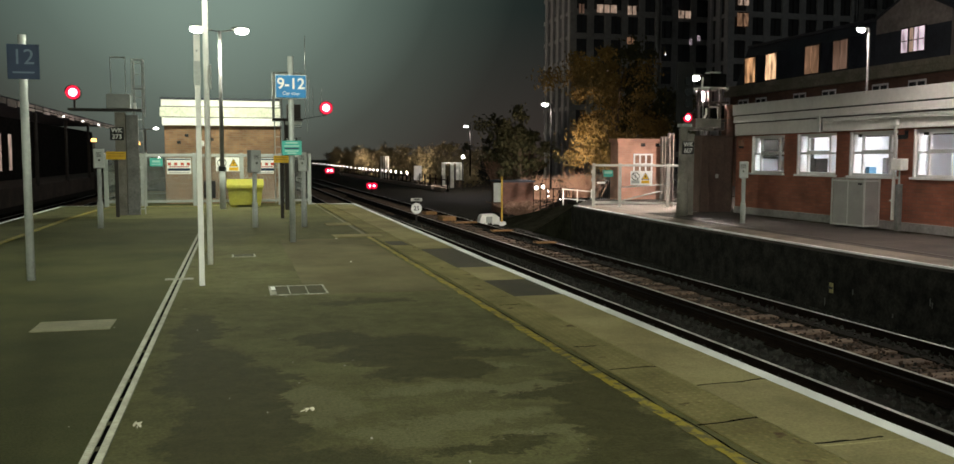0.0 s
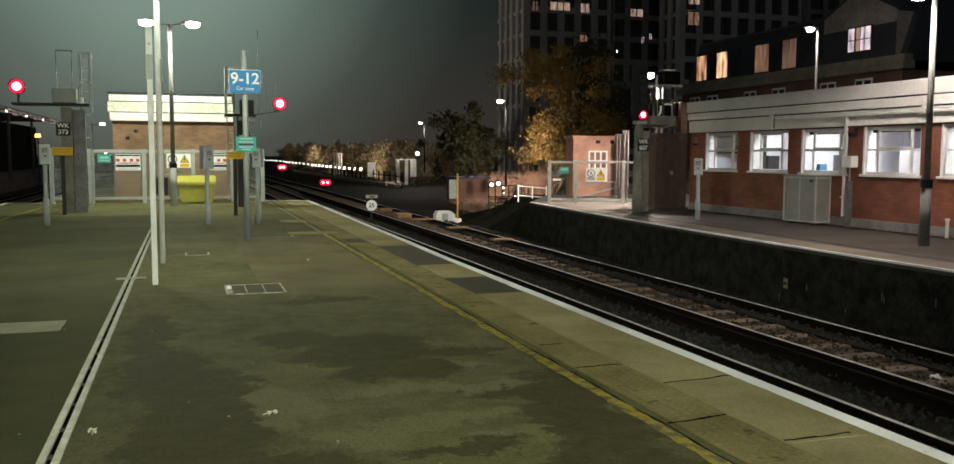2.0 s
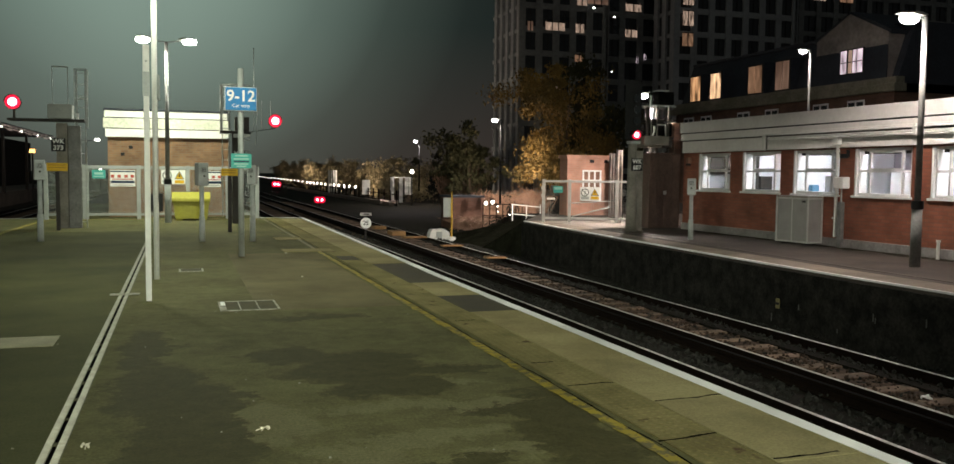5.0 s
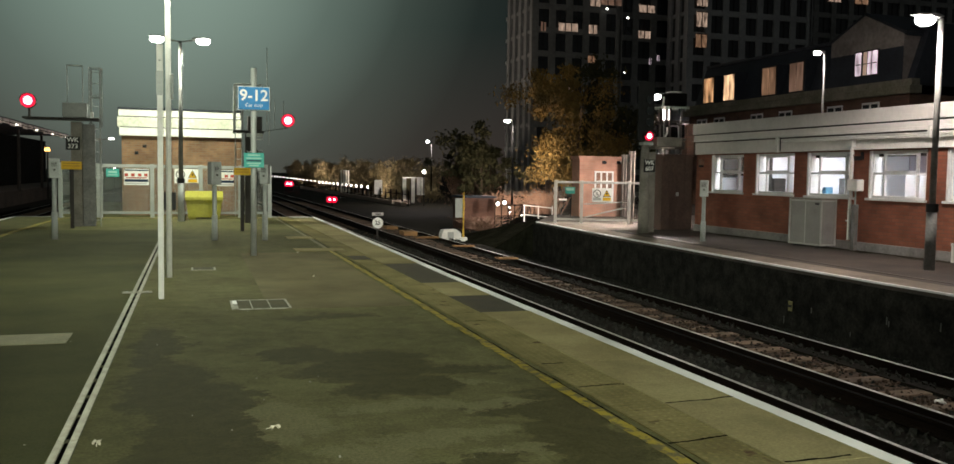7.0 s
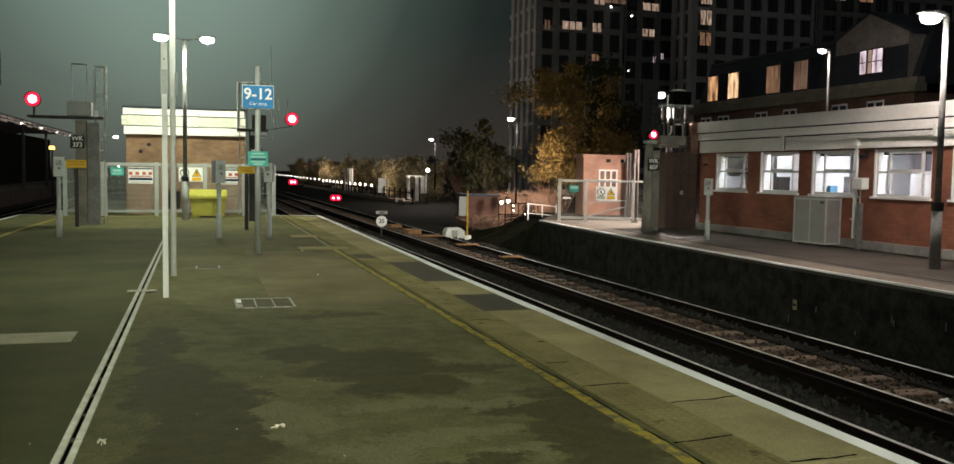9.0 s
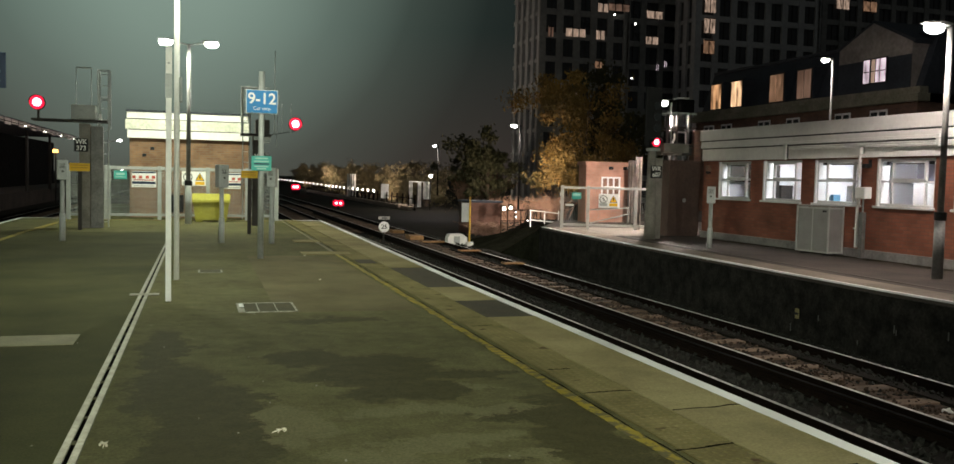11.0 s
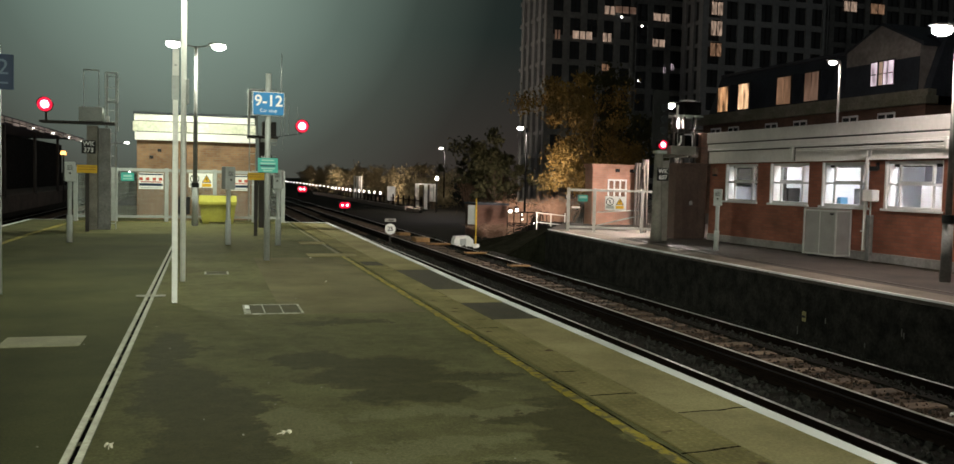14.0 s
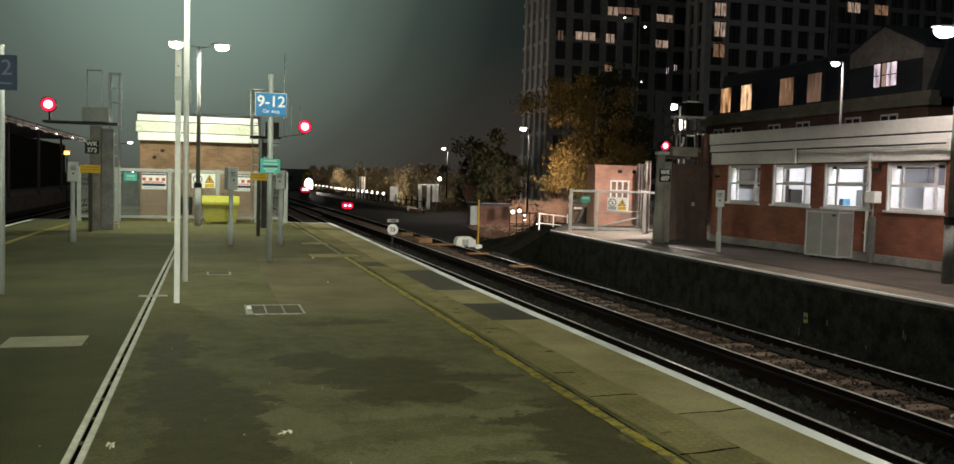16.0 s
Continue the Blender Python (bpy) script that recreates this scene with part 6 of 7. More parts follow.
def trackside_boxes():
    for x, y, w, d, h in ((4.45, 38.6, 0.5, 0.8, 0.12), (4.3, 34.6, 0.55, 0.9, 0.17), (4.62, 33.0, 0.9, 0.5, 0.06), (4.9, 29.0, 0.7, 0.4, 0.05), (4.9, 24.6, 0.6, 0.4, 0.05)):
        t = thing("point_machine_cover", pose(x, y, -0.92), "worn orange timber cover between the rails", "cover", "track covers")
        part("lid", box(-w / 2, w / 2, -d / 2, d / 2, 0, h, 0.02), ORANGE_BOX, t)
        part("strap", box(-w / 2 - 0.005, w / 2 + 0.005, -0.04, 0.04, h - 0.01, h + 0.008), RAIL_SIDE, t)
    t = thing("equipment_housing", pose(5.9, 34.2, -1.12), "low white equipment housing by the track", "housing")
    part("body", prism([(-0.4, 0), (0.42, 0), (0.40, 0.32), (0.2, 0.46), (-0.3, 0.44), (-0.38, 0.3)], "y", -0.2, 0.25), WHITE_STEEL, t)
    part("hatch", box(-0.15, 0.1, -0.215, -0.2, 0.1, 0.36, 0.01), GREY_PAINT, t)
    t = thing("marker_post", pose(6.27, 33.6, -1.1), "yellow pole with pale grey panel and white foot", "marker post")
    part("pole", tube((0, 0, 0), (0, 0, 1.92), 0.035, n=12), YELLOW_POLE, t)
    part("panel", box(-0.33, -0.02, 0.03, 0.06, 0.92, 1.68, 0.01), GREY_PAINT, t)
    part("foot", tube((0, 0, 0), (0, 0, 0.16), 0.2, 0.14, 14), WHITE_STEEL, t)
    t = thing("relay_wall", pose(0, 0, 0), "low red brick lineside block with dark coping", "wall")
    part("brickwork", box(9.4, 11.05, 44.0, 46.0, -1.3, 0.30), PINK_DARK, t)
    part("coping", box(9.3, 11.12, 43.9, 46.1, 0.30, 0.40), SLATE, t)
    t = thing("ground_signal", pose(7.2, 75, -1.3), "small ground signal with two red lights", "signal", "ground signals")
    part("stand", box(-0.1, 0.1, 0, 0.1, 0, 0.4), BLACK, t)
    part("case", box(-0.5, 0.5, 0, 0.2, 0.2, 0.84, 0.02), BLACK, t)
    # Wide red discs take in the glow round the two small lights.
    for x in (-0.19, 0.19):
        part("red_glow_disc", disc(0.27, 20, 0.05, pose(x, -0.02, 0.52)), RED_RIM, t)
        part("lens_core", disc(0.09, 20, 0.05, pose(x, -0.035, 0.52)), RED_CORE, t)
    t = thing("ground_signal", pose(9.14, 130, -1.3), "small ground signal with two red lights", "signal", "ground signals")
    part("case", box(-0.6, 0.6, 0, 0.2, 0, 1.4, 0.02), BLACK, t)
    for x in (-0.24, 0.24):
        part("red_glow_disc", disc(0.42, 20, 0.05, pose(x, -0.02, 1.04)), RED_RIM, t)
        part("lens_core", disc(0.15, 20, 0.05, pose(x, -0.035, 1.04)), RED_CORE, t)


def path_fence():
    f = thing("lineside_fence", pose(13.5, 0, -1.3), "long lineside fence with small bright panel lights", "fence")
    post = mesh_of("post", box(-0.06, 0.06, -0.06, 0.06, 0, 1.35), RAIL_SIDE)
    light = mesh_of("panel_light", box(-0.08, 0.08, -0.05, 0.05, 1.18, 1.42, 0.03), PATH_LIGHT)
    far = mesh_of("panel_light", box(-0.06, 0.06, -0.05, 0.05, 1.28, 1.46, 0.02), PATH_LIGHT)
    y = 74
    while y < 150:
        o = new("post", post)
        o.parent, o.location = f, (0, y, 0)
        y += 2.4
    y = 92.4
    while y < 215:
        o = new("panel_light", light if y < 130 else far)
        o.parent, o.location = f, (-0.08, y, 0.02 + max(0, (y - 130)) * 0.003)
        y += 3.4 if y < 128 else 5.0 if y < 165 else 7.0
    for z in (0.35, 0.95):
        part("rail", box(-0.03, 0.03, 74, 215, z, z + 0.08), RAIL_SIDE, f)
    part("kerb", box(-0.6, -0.2, 74, 150, 0, 0.35), PATH_KERB, f, "pale lit kerb along the fence foot")
    for k in range(4):
        p = thing("white_post", pose(13.3 + 0.32 * k, 109 + 0.2 * k, -1.3), "tall pale post by the lineside fence", "post", "white posts")
        part("post", box(-0.09, 0.09, -0.05, 0.05, 0, 3.0, 0.01), WHITE_STEEL, p)
        part("cap", box(-0.11, 0.11, -0.07, 0.07, 3.0, 3.05), WHITE_STEEL, p)
    p = thing("upright_board", pose(13.4, 86.5, -1.3), "white upright panel by the fence", "panel")
    part("panel", box(-0.38, 0.38, 0, 0.1, 0.7, 2.1, 0.01), WHITE_STEEL, p)
    part("leg", box(-0.3, -0.2, 0, 0.1, 0, 0.7), RAIL_SIDE, p)
    part("leg", box(0.2, 0.3, 0, 0.1, 0, 0.7), RAIL_SIDE, p)
    g = thing("lineside_gate", pose(14.5, 77.5, -1.3), "white corrugated gate leaves standing open", "gate")
    for x0, x1, z0 in ((-0.75, -0.4, 0.45), (0.05, 0.38, 0.2), (0.55, 0.9, 0.9), (0.92, 1.25, 0.9)):
        part("leaf", corrugated(x0, x1, 0, z0, 2.45, 0.12, 0.04), WHITE_STEEL, g)
    part("dark_panel", box(0.0, 0.55, 0.1, 0.15, 0.9, 2.0), BLACK, g)
    part("head_rail", box(-0.75, 1.25, 0.02, 0.08, 2.38, 2.46), WHITE_STEEL, g)
    part("step", box(-1.8, -0.2, -0.6, 0.4, 0.1, 0.45, 0.03), PATH_KERB, g)


def handrails():
    f = thing("white_handrail", pose(0, 42, -1.3), "white tubular handrail beside the lit path", "handrail")
    for x in (11.95, 12.7, 13.45):
        part("post", tube((x, 0, 0), (x, 0, 1.3), 0.03, n=8), WHITE_STEEL, f)
    for z in (0.75, 1.22):
        part("rail", tube((11.9, 0, z + 0.1), (13.5, 0, z - 0.05), 0.025, n=8), WHITE_STEEL, f)
    f = thing("rusty_fence", pose(0, 42.6, -1.3), "rusty steel fence with white reflectors", "fence")
    for k in range(7):
        part("post", tube((10.6 + 0.35 * k, 0, 0), (10.6 + 0.35 * k, 0, 1.35), 0.025, n=6), RAIL_SIDE, f)
    part("rail", tube((10.6, 0, 1.3), (12.8, 0, 1.3), 0.025, n=6), RAIL_SIDE, f)
    part("rail", tube((10.6, 0, 0.75), (12.8, 0, 0.75), 0.025, n=6), RAIL_SIDE, f)
    for x, z, w, h in ((10.68, 1.36, 0.085, 0.16), (11.03, 1.42, 0.085, 0.18), (11.3, 1.2, 0.035, 0.08), (11.32, 0.95, 0.03, 0.10), (11.95, 0.78, 0.025, 0.09)):
        p = thing("path_lamp", pose(x, 42.4, -1.3 + z), "small bright white lamp fixed on rusty fence", "lamp", "path lamps")
        part("lens", disc(w * 0.95, 18, 0.05, pose(0, 0.0, 0)), SMALL_WHITE, p)
        part("back", box(-w * 0.7, w * 0.7, 0.03, 0.2, -w * 0.7, h), RAIL_SIDE, p)


# ---- planting ----
def tree(x, y, z, height, spread, leaves, mat, seed, label, leaf=0.16, crown_from=0.25, squash=0.8):
    rng = random.Random(seed)
    t = thing("tree", pose(x, y, z), label, "tree", "trees")
    bm = tube((0, 0, 0), (0.1, 0, height * 0.55), spread * 0.06, spread * 0.03, 9)
    tips = []
    for k in range(11):
        a = rng.uniform(0, 6.28)
        z0 = height * rng.uniform(crown_from, 0.55)
        r = spread * rng.uniform(0.4, 0.85)
        tip = (r * math.cos(a), r * math.sin(a) * 0.8, min(height * 0.95, z0 + height * rng.uniform(0.1, 0.42)))
        mid = (tip[0] * 0.45, tip[1] * 0.45, z0 + (tip[2] - z0) * 0.65)
        tube((0.05, 0, z0), mid, spread * 0.025, spread * 0.016, 6, bm)
        tube(mid, tip, spread * 0.016, spread * 0.005, 6, bm)
        tips += [tip, mid]
    part("trunk", bm, BARK, t)
    verts, faces = [], []
    clumps = []
    for k in range(80):
        c = Vector(rng.choice(tips)) + Vector((rng.gauss(0, 0.22), rng.gauss(0, 0.22), rng.gauss(0, 0.16))) * spread
        c.z = min(max(c.z, height * crown_from), height * 1.02)
        clumps.append((c, spread * rng.uniform(0.07, 0.22)))
    for k in range(leaves):
        c, r = clumps[rng.randrange(len(clumps))]
        d = Vector((rng.gauss(0, 1), rng.gauss(0, 1), rng.gauss(0, 1) * squash)) * r * 0.62
        m = Matrix.Translation(c + d) @ pose(0, 0, 0, rng.uniform(0, 360), rng.uniform(0, 360), rng.uniform(0, 360))
        s = leaf * rng.uniform(0.6, 1.3)
        i = len(verts)
        for q in ((-s, 0, 0), (0, -s * 0.5, s * 0.15), (s, 0, 0), (0, s * 0.5, s * 0.15)):
            verts.append(tuple(m @ Vector(q)))
        faces.append((i, i + 1, i + 2, i + 3))
    me = bpy.data.meshes.new("crown")
    me.from_pydata(verts, [], faces)
    me.materials.append(mat)
    o = new("crown", me)
    o.parent = t
    return t


def scrub(x, y, z, w, h, n, mat, seed, label):
    """A dense thicket of thin bare twigs and dry leaves."""
    rng = random.Random(seed)
    t = thing("bush", pose(x, y, z), label, "bush", "lineside scrub")
    bm = bmesh.new()
    for k in range(n):
        a = rng.uniform(-w, w) * 0.6
        b = Vector((a, rng.uniform(-0.6, 0.6), 0))
        p1 = b + Vector((rng.gauss(0, 0.25), rng.gauss(0, 0.2), h * rng.uniform(0.3, 0.6)))
        p2 = p1 + Vector((rng.gauss(0, 0.4), rng.gauss(0, 0.3), h * rng.uniform(0.15, 0.45)))
        tube(b, p1, 0.026, 0.016, 4, bm)
        tube(p1, p2, 0.016, 0.007, 4, bm)
        for q in range(2):
            p3 = p1 + Vector((rng.gauss(0, 0.5), rng.gauss(0, 0.3), h * rng.uniform(0.1, 0.4)))
            tube(p1, p3, 0.012, 0.005, 4, bm)
    part("twig_tangle", bm, mat, t)
    verts, faces = [], []
    for k in range(n * 12):
        c = Vector((rng.gauss(0, 0.42) * w, rng.gauss(0, 0.5), h * abs(rng.gauss(0.35, 0.26))))
        m = Matrix.Translation(c) @ pose(0, 0, 0, rng.uniform(0, 360), rng.uniform(0, 360), rng.uniform(0, 360))
        s = rng.uniform(0.025, 0.06)
        i = len(verts)
        for q in ((-s, 0, 0), (0, -s * 0.5, 0), (s, 0, 0), (0, s * 0.5, 0)):
            verts.append(tuple(m @ Vector(q)))
        faces.append((i, i + 1, i + 2, i + 3))
    me = bpy.data.meshes.new("leaves")
    me.from_pydata(verts, [], faces)
    me.materials.append(mat)
    o = new("leaves", me)
    o.parent = t


def planting():
    tree(16.3, 45.5, -0.6, 7.6, 3.6, 24000, LEAF_GOLD, 3, "golden autumn tree lit by a lamp behind the platform", 0.10, 0.12)
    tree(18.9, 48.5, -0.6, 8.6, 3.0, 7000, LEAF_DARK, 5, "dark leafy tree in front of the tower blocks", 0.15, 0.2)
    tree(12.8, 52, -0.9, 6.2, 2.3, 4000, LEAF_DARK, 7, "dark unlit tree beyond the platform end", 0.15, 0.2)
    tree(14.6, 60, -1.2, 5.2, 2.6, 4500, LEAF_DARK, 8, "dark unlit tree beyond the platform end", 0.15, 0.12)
    for k in range(13):
        y = 85 + 10.5 * k
        tree(17.2 + (k * 37 % 5) * 0.5, y, -1.3, 3.6 + (k * 53 % 7) * 0.28, 3.0, 6500, LEAF_GREEN, 20 + k, "dull green lineside tree behind the fence", 0.13, 0.05)
    scrub(13.0, 54, -0.6, 1.9, 2.9, 210, LEAF_PALE, 31, "dry bare scrub lit warmly from a path lamp")
    scrub(12.6, 47, -0.8, 1.1, 1.5, 90, LEAF_PALE, 32, "dry scrub beside the path")
    scrub(10.2, 43.2, -1.3, 0.9, 0.75, 80, LEAF_PALE, 33, "low dead weeds in front of the brick block")
    scrub(14.6, 46, -0.6, 1.4, 1.5, 90, LEAF_PALE, 34, "dry scrub beside the path")


# ---- distance ----
def mansard_building():
    b = thing("mansard_block", pose(25.8, 0, 0), "old brown brick block with slate mansard roof", "building")
    part("wall", box(0, 0.4, 31.8, 49.9, -1.3, 5.3), OLD_BRICK, b)
    part("end_wall", box(0.4, 10, 31.8, 32.2, -1.3, 5.3), OLD_BRICK, b)
    part("far_end_wall", box(0.4, 10, 49.5, 49.9, -1.3, 5.3), OLD_BRICK, b)
    part("cornice", box(-0.28, 0.4, 31.5, 50.2, 5.3, 5.66, 0.03), STUCCO, b, "stained pale stone cornice")
    part("parapet", box(-0.1, 0.35, 31.6, 50.1, 5.66, 5.95), STUCCO, b)
    part("mansard_roof", prism([(0.2, 5.7), (10, 5.7), (8.5, 8.3), (1.1, 8.3)], "y", 31.9, 49.8), SLATE, b, "dark slate mansard roof")
    part("roof_top", box(1.0, 8.6, 32, 49.7, 8.3, 8.45), SLATE, b)
    for i, (a, c, m) in enumerate(((47.26, 48.28, WIN_WARM), (45.11, 46.12, WIN_WARM2), (41.26, 42.42, WIN_DIM), (39.0, 40.06, WIN_DIM2))):
        d = part("dormer", box(0.05, 1.5, a - 0.14, c + 0.14, 5.95, 7.6), SLATE, b, "slate-hung dormer")
        part("frame", box(0.0, 0.04, a - 0.06, c + 0.06, 5.98, 7.55), DARK_POST, d)
        part("pane", box(-0.03, 0.0, a, (a + c) / 2 - 0.03, 6.04, 7.48), m, d)
        part("pane", box(-0.03, 0.0, (a + c) / 2 + 0.03, c, 6.04, 7.48), m, d)
    part("gable", prism([(32.3, 5.9), (37.0, 5.9), (37.0, 8.1), (34.75, 9.1), (32.3, 7.95)], "x", 0.05, 3.0), GABLE, b, "pale rendered gable")
    part("gable_roof", prism([(32.15, 7.85), (34.75, 8.98), (37.15, 8.0), (37.15, 8.2), (34.75, 9.22), (32.15, 8.05)], "x", 0.06, 3.1), SLATE, b)
    part("gable_dark_panel", box(0.042, 0.06, 32.3, 37.0, 6.3, 7.42), SLATE, b, "dark panel round the gable window")
    part("gable_foot", box(-0.02, 0.04, 32.3, 37.0, 5.9, 6.3), SLATE, b)
    w = part("gable_window", box(-0.02, 0.04, 33.72, 35.25, 6.3, 7.48), FRAME_DARK, b)
    for a, c, m in ((33.78, 34.1, WIN_COOL), (34.16, 34.38, WIN_COOL), (34.46, 34.66, WIN_PINK), (34.82, 35.18, WIN_COOL)):
        part("pane", box(-0.05, -0.02, a, c, 6.36, 7.42), m, w)
        part("glazing_bar", box(-0.06, -0.05, a, c, 6.85, 6.89), FRAME_DARK, w)
    for y in (48.4, 46.5, 42.8, 40.3, 36.5, 34.1):
        w = part("window", box(-0.03, 0.0, y - 0.55, y + 0.55, 3.5, 5.08), FRAME, b, "white sash window")
        for s in (-0.27, 0.27):
            part("pane", box(-0.045, -0.03, y + s - 0.2, y + s + 0.2, 3.6, 4.98), TOWER_DARK, w)


def tower(x0, x1, y, depth, top, lit, bays, wall, label, flank=None):
    """A block of flats: floor bands, piers and recessed windows, some of them lit."""
    t = thing("tower_block", pose(0, 0, -1.3), label, "tower block", "tower blocks")
    part("core", box(x0, x1, y + 0.3, y + depth, 0, top), TOWER_DARK, t, "dark recessed facade")
    n_floor = int(top / 3.05)
    pitch = (x1 - x0) / bays
    band = mesh_of("floor_band", box(x0, x1, y + 0.05, y + 0.3, 0, 0.75), wall)
    pier = mesh_of("pier", box(-0.45, 0.45, y, y + 0.3, 0, top), wall)
    for i in range(n_floor + 1):
        o = new("floor_band", band)
        o.parent, o.location = t, (0, 0, 3.05 * i)
    for k in range(bays + 1):
        o = new("pier", pier)
        o.parent, o.location = t, (x0 + pitch * k, 0, 0)
    bar = mesh_of("mullion", box(-0.05, 0.05, y + 0.18, y + 0.29, 0.75, 3.05), FRAME_DARK)
    for i in range(n_floor):
        for k in range(bays):
            o = new("mullion", bar)
            o.parent, o.location = t, (x0 + pitch * (k + 0.5), 0, 3.05 * i)
    part("side_wall", box(x1, x1 + 0.3, y, y + depth, 0, top), wall, t)
    for k in range(int(depth / 2.2)):
        part("side_pier", box(x0 - 0.35, x0 - 0.01, y + 0.2 + 2.2 * k, y + 1.2 + 2.2 * k, 0, top), flank or wall, t)
    for i in range(n_floor):
        part("side_band", box(x0 - 0.2, x0 - 0.012, y + 0.2, y + depth, 3.05 * i, 3.05 * i + 0.5), flank or wall, t)
    for cx, z, w, h, m in lit:
        o = part("lit_window", box(cx - w / 2, cx + w / 2, y - 0.06, y - 0.01, z + 1.3, z + h + 1.3), m, t, "lit flat window")
        for q in range(1, max(2, int(w / 0.9))):
            xx = cx - w / 2 + w * q / max(2, int(w / 0.9))
            part("mullion", box(xx - 0.07, xx + 0.07, y - 0.09, y - 0.06, z + 1.3, z + h + 1.3), FRAME_DARK, o)
        part("frame_head", box(cx - w / 2, cx + w / 2, y - 0.08, y - 0.06, z + h + 1.18, z + h + 1.3), FRAME_DARK, o)


def towers():
    left = [(43.1, 20.4, 2.7, 1.15, WIN_PINK), (46.65, 20.3, 1.2, 1.25, WIN_PINK), (46.6, 16.5, 1.15, 1.0, WIN_DIM), (43.1, 12.6, 2.0, 1.0, WIN_PINK), (46.9, 23.9, 1.4, 1.2, WIN_PINK), (39.6, 20.2, 0.7, 1.3, WIN_DIM2), (46.6, 27.5, 1.3, 1.2, WIN_PINK), (49.2, 24.2, 3, 1.0, WIN_DIM2)]
    tower(38.5, 50.5, 110, 11, 62, left, 5, TOWER_SHADE, "dark tower block with a few lit flats at night", TOWER_WALL)
    mid = [(55.6, 24.0, 2.4, 1.1, WIN_PINK), (55.3, 20.5, 1.8, 1.1, WIN_PINK), (60.4, 23.8, 2.8, 1.0, WIN_DIM), (60.6, 22.0, 2.8, 1.2, WIN_PINK), (60.6, 15.8, 2.4, 0.9, WIN_DIM2), (60.8, 12.5, 2.2, 0.5, WIN_PINK), (56.3, 17.0, 0.3, 0.9, WIN_COOL), (57.5, 17.5, 0.3, 0.9, WIN_COOL)]
    tower(51.2, 62.2, 112, 20, 58, mid, 4, TOWER_SHADE, "very dark tower block with balconies and lit rooms")
    right = [(60.55, 24.2, 1.6, 1.8, WIN_PINK), (60.55, 21.5, 1.6, 2.0, WIN_PINK), (60.55, 18.8, 1.6, 1.8, WIN_DIM), (60.55, 27.1, 1.6, 1.8, WIN_PINK)]
    tower(58.9, 77.5, 106, 9, 60, right, 7, TOWER_WALL, "pale-clad tower block with one lit stair of windows")
    tower(80, 118, 116, 20, 56, [(89.5, 28.6, 2.2, 1.6, WIN_PINK), (94.5, 28.6, 2.4, 1.6, WIN_DIM)], 12, TOWER_SHADE, "broad dark tower block behind the old roofs")
    lamps = [(51.0, 109, 15.3), (48.4, 109.5, 23.6), (52.2, 111, 22.9)]
    for x, y, z in lamps:
        t = thing("wall_light", pose(x, y, z), "small white outdoor light on a tower block", "light", "tower lights")
        part("lens", globe(0.15), SMALL_WHITE, t)
        part("bracket", box(-0.1, 0.1, 0.1, 1.2, -0.1, 0.1), BLACK, t)


def steel_gantry():
    t = thing("roof_plant", pose(0, 24.1, 0), "dark steel frame with tanks, pipes and pale cabinets behind the shed", "plant frame")
    for x in (9.5, 9.83, 10.2):
        for y in (0.0, 0.7):
            part("leg", box(x - 0.025, x + 0.025, y - 0.025, y + 0.025, 0, 3.62), DARK_POST, t)
    for z in (2.62, 3.16, 3.58):
        for y in (0.0, 0.7):
            part("beam", box(9.45, 10.45, y - 0.03, y + 0.03, z, z + 0.06), STEEL if z > 3.5 else DARK_POST, t)
    part("upper_tank", box(9.85, 10.42, 0.05, 0.65, 3.66, 4.05, 0.03), UNLIT_BLACK, t)
    part("tank_lid", box(9.83, 10.2, -0.02, 0.3, 4.055, 4.09, 0.01), WHITE_STEEL, t, "pale tank lid catching the lamp")
    part("tank", box(9.72, 10.5, 0.05, 0.65, 2.72, 3.12, 0.03), UNLIT_BLACK, t)
    part("cabinet", box(9.28, 9.95, -0.12, 0.3, 2.36, 2.66, 0.02), CONCRETE, t)
    part("cabinet", box(9.98, 10.3, -0.1, 0.3, 2.36, 2.6, 0.02), DARK_POST, t)
    part("flue", box(10.36, 10.6, -0.1, 0.2, 0.0, 3.12, 0.01), OLD_BRICK, t, "brown brick flue")
    bm = tube((9.62, -0.1, 2.72), (9.68, -0.1, 2.84), 0.03, n=8)
    tube((9.68, -0.1, 2.84), (9.68, -0.1, 3.0), 0.03, n=8, bm=bm)
    part("pipe", bm, WHITE_STEEL, t, "white bent pipe")
    bm = tube((9.8, -0.1, 3.05), (10.05, -0.1, 3.05), 0.022, n=8)
    tube((10.05, -0.1, 3.05), (10.08, -0.1, 2.7), 0.022, n=8, bm=bm)
    part("pipe", bm, STEEL, t)
    part("conduit", tube((9.52, -0.1, 3.55), (9.54, -0.1, 3.9), 0.03, n=8), WHITE_STEEL, t)
    part("cable", tube((9.58, -0.1, 2.4), (9.56, -0.1, 3.6), 0.014, n=6), STEEL, t)
    part("rail_bar", tube((9.25, -0.1, 3.58), (9.5, -0.1, 3.58), 0.02, n=8), WHITE_STEEL, t)


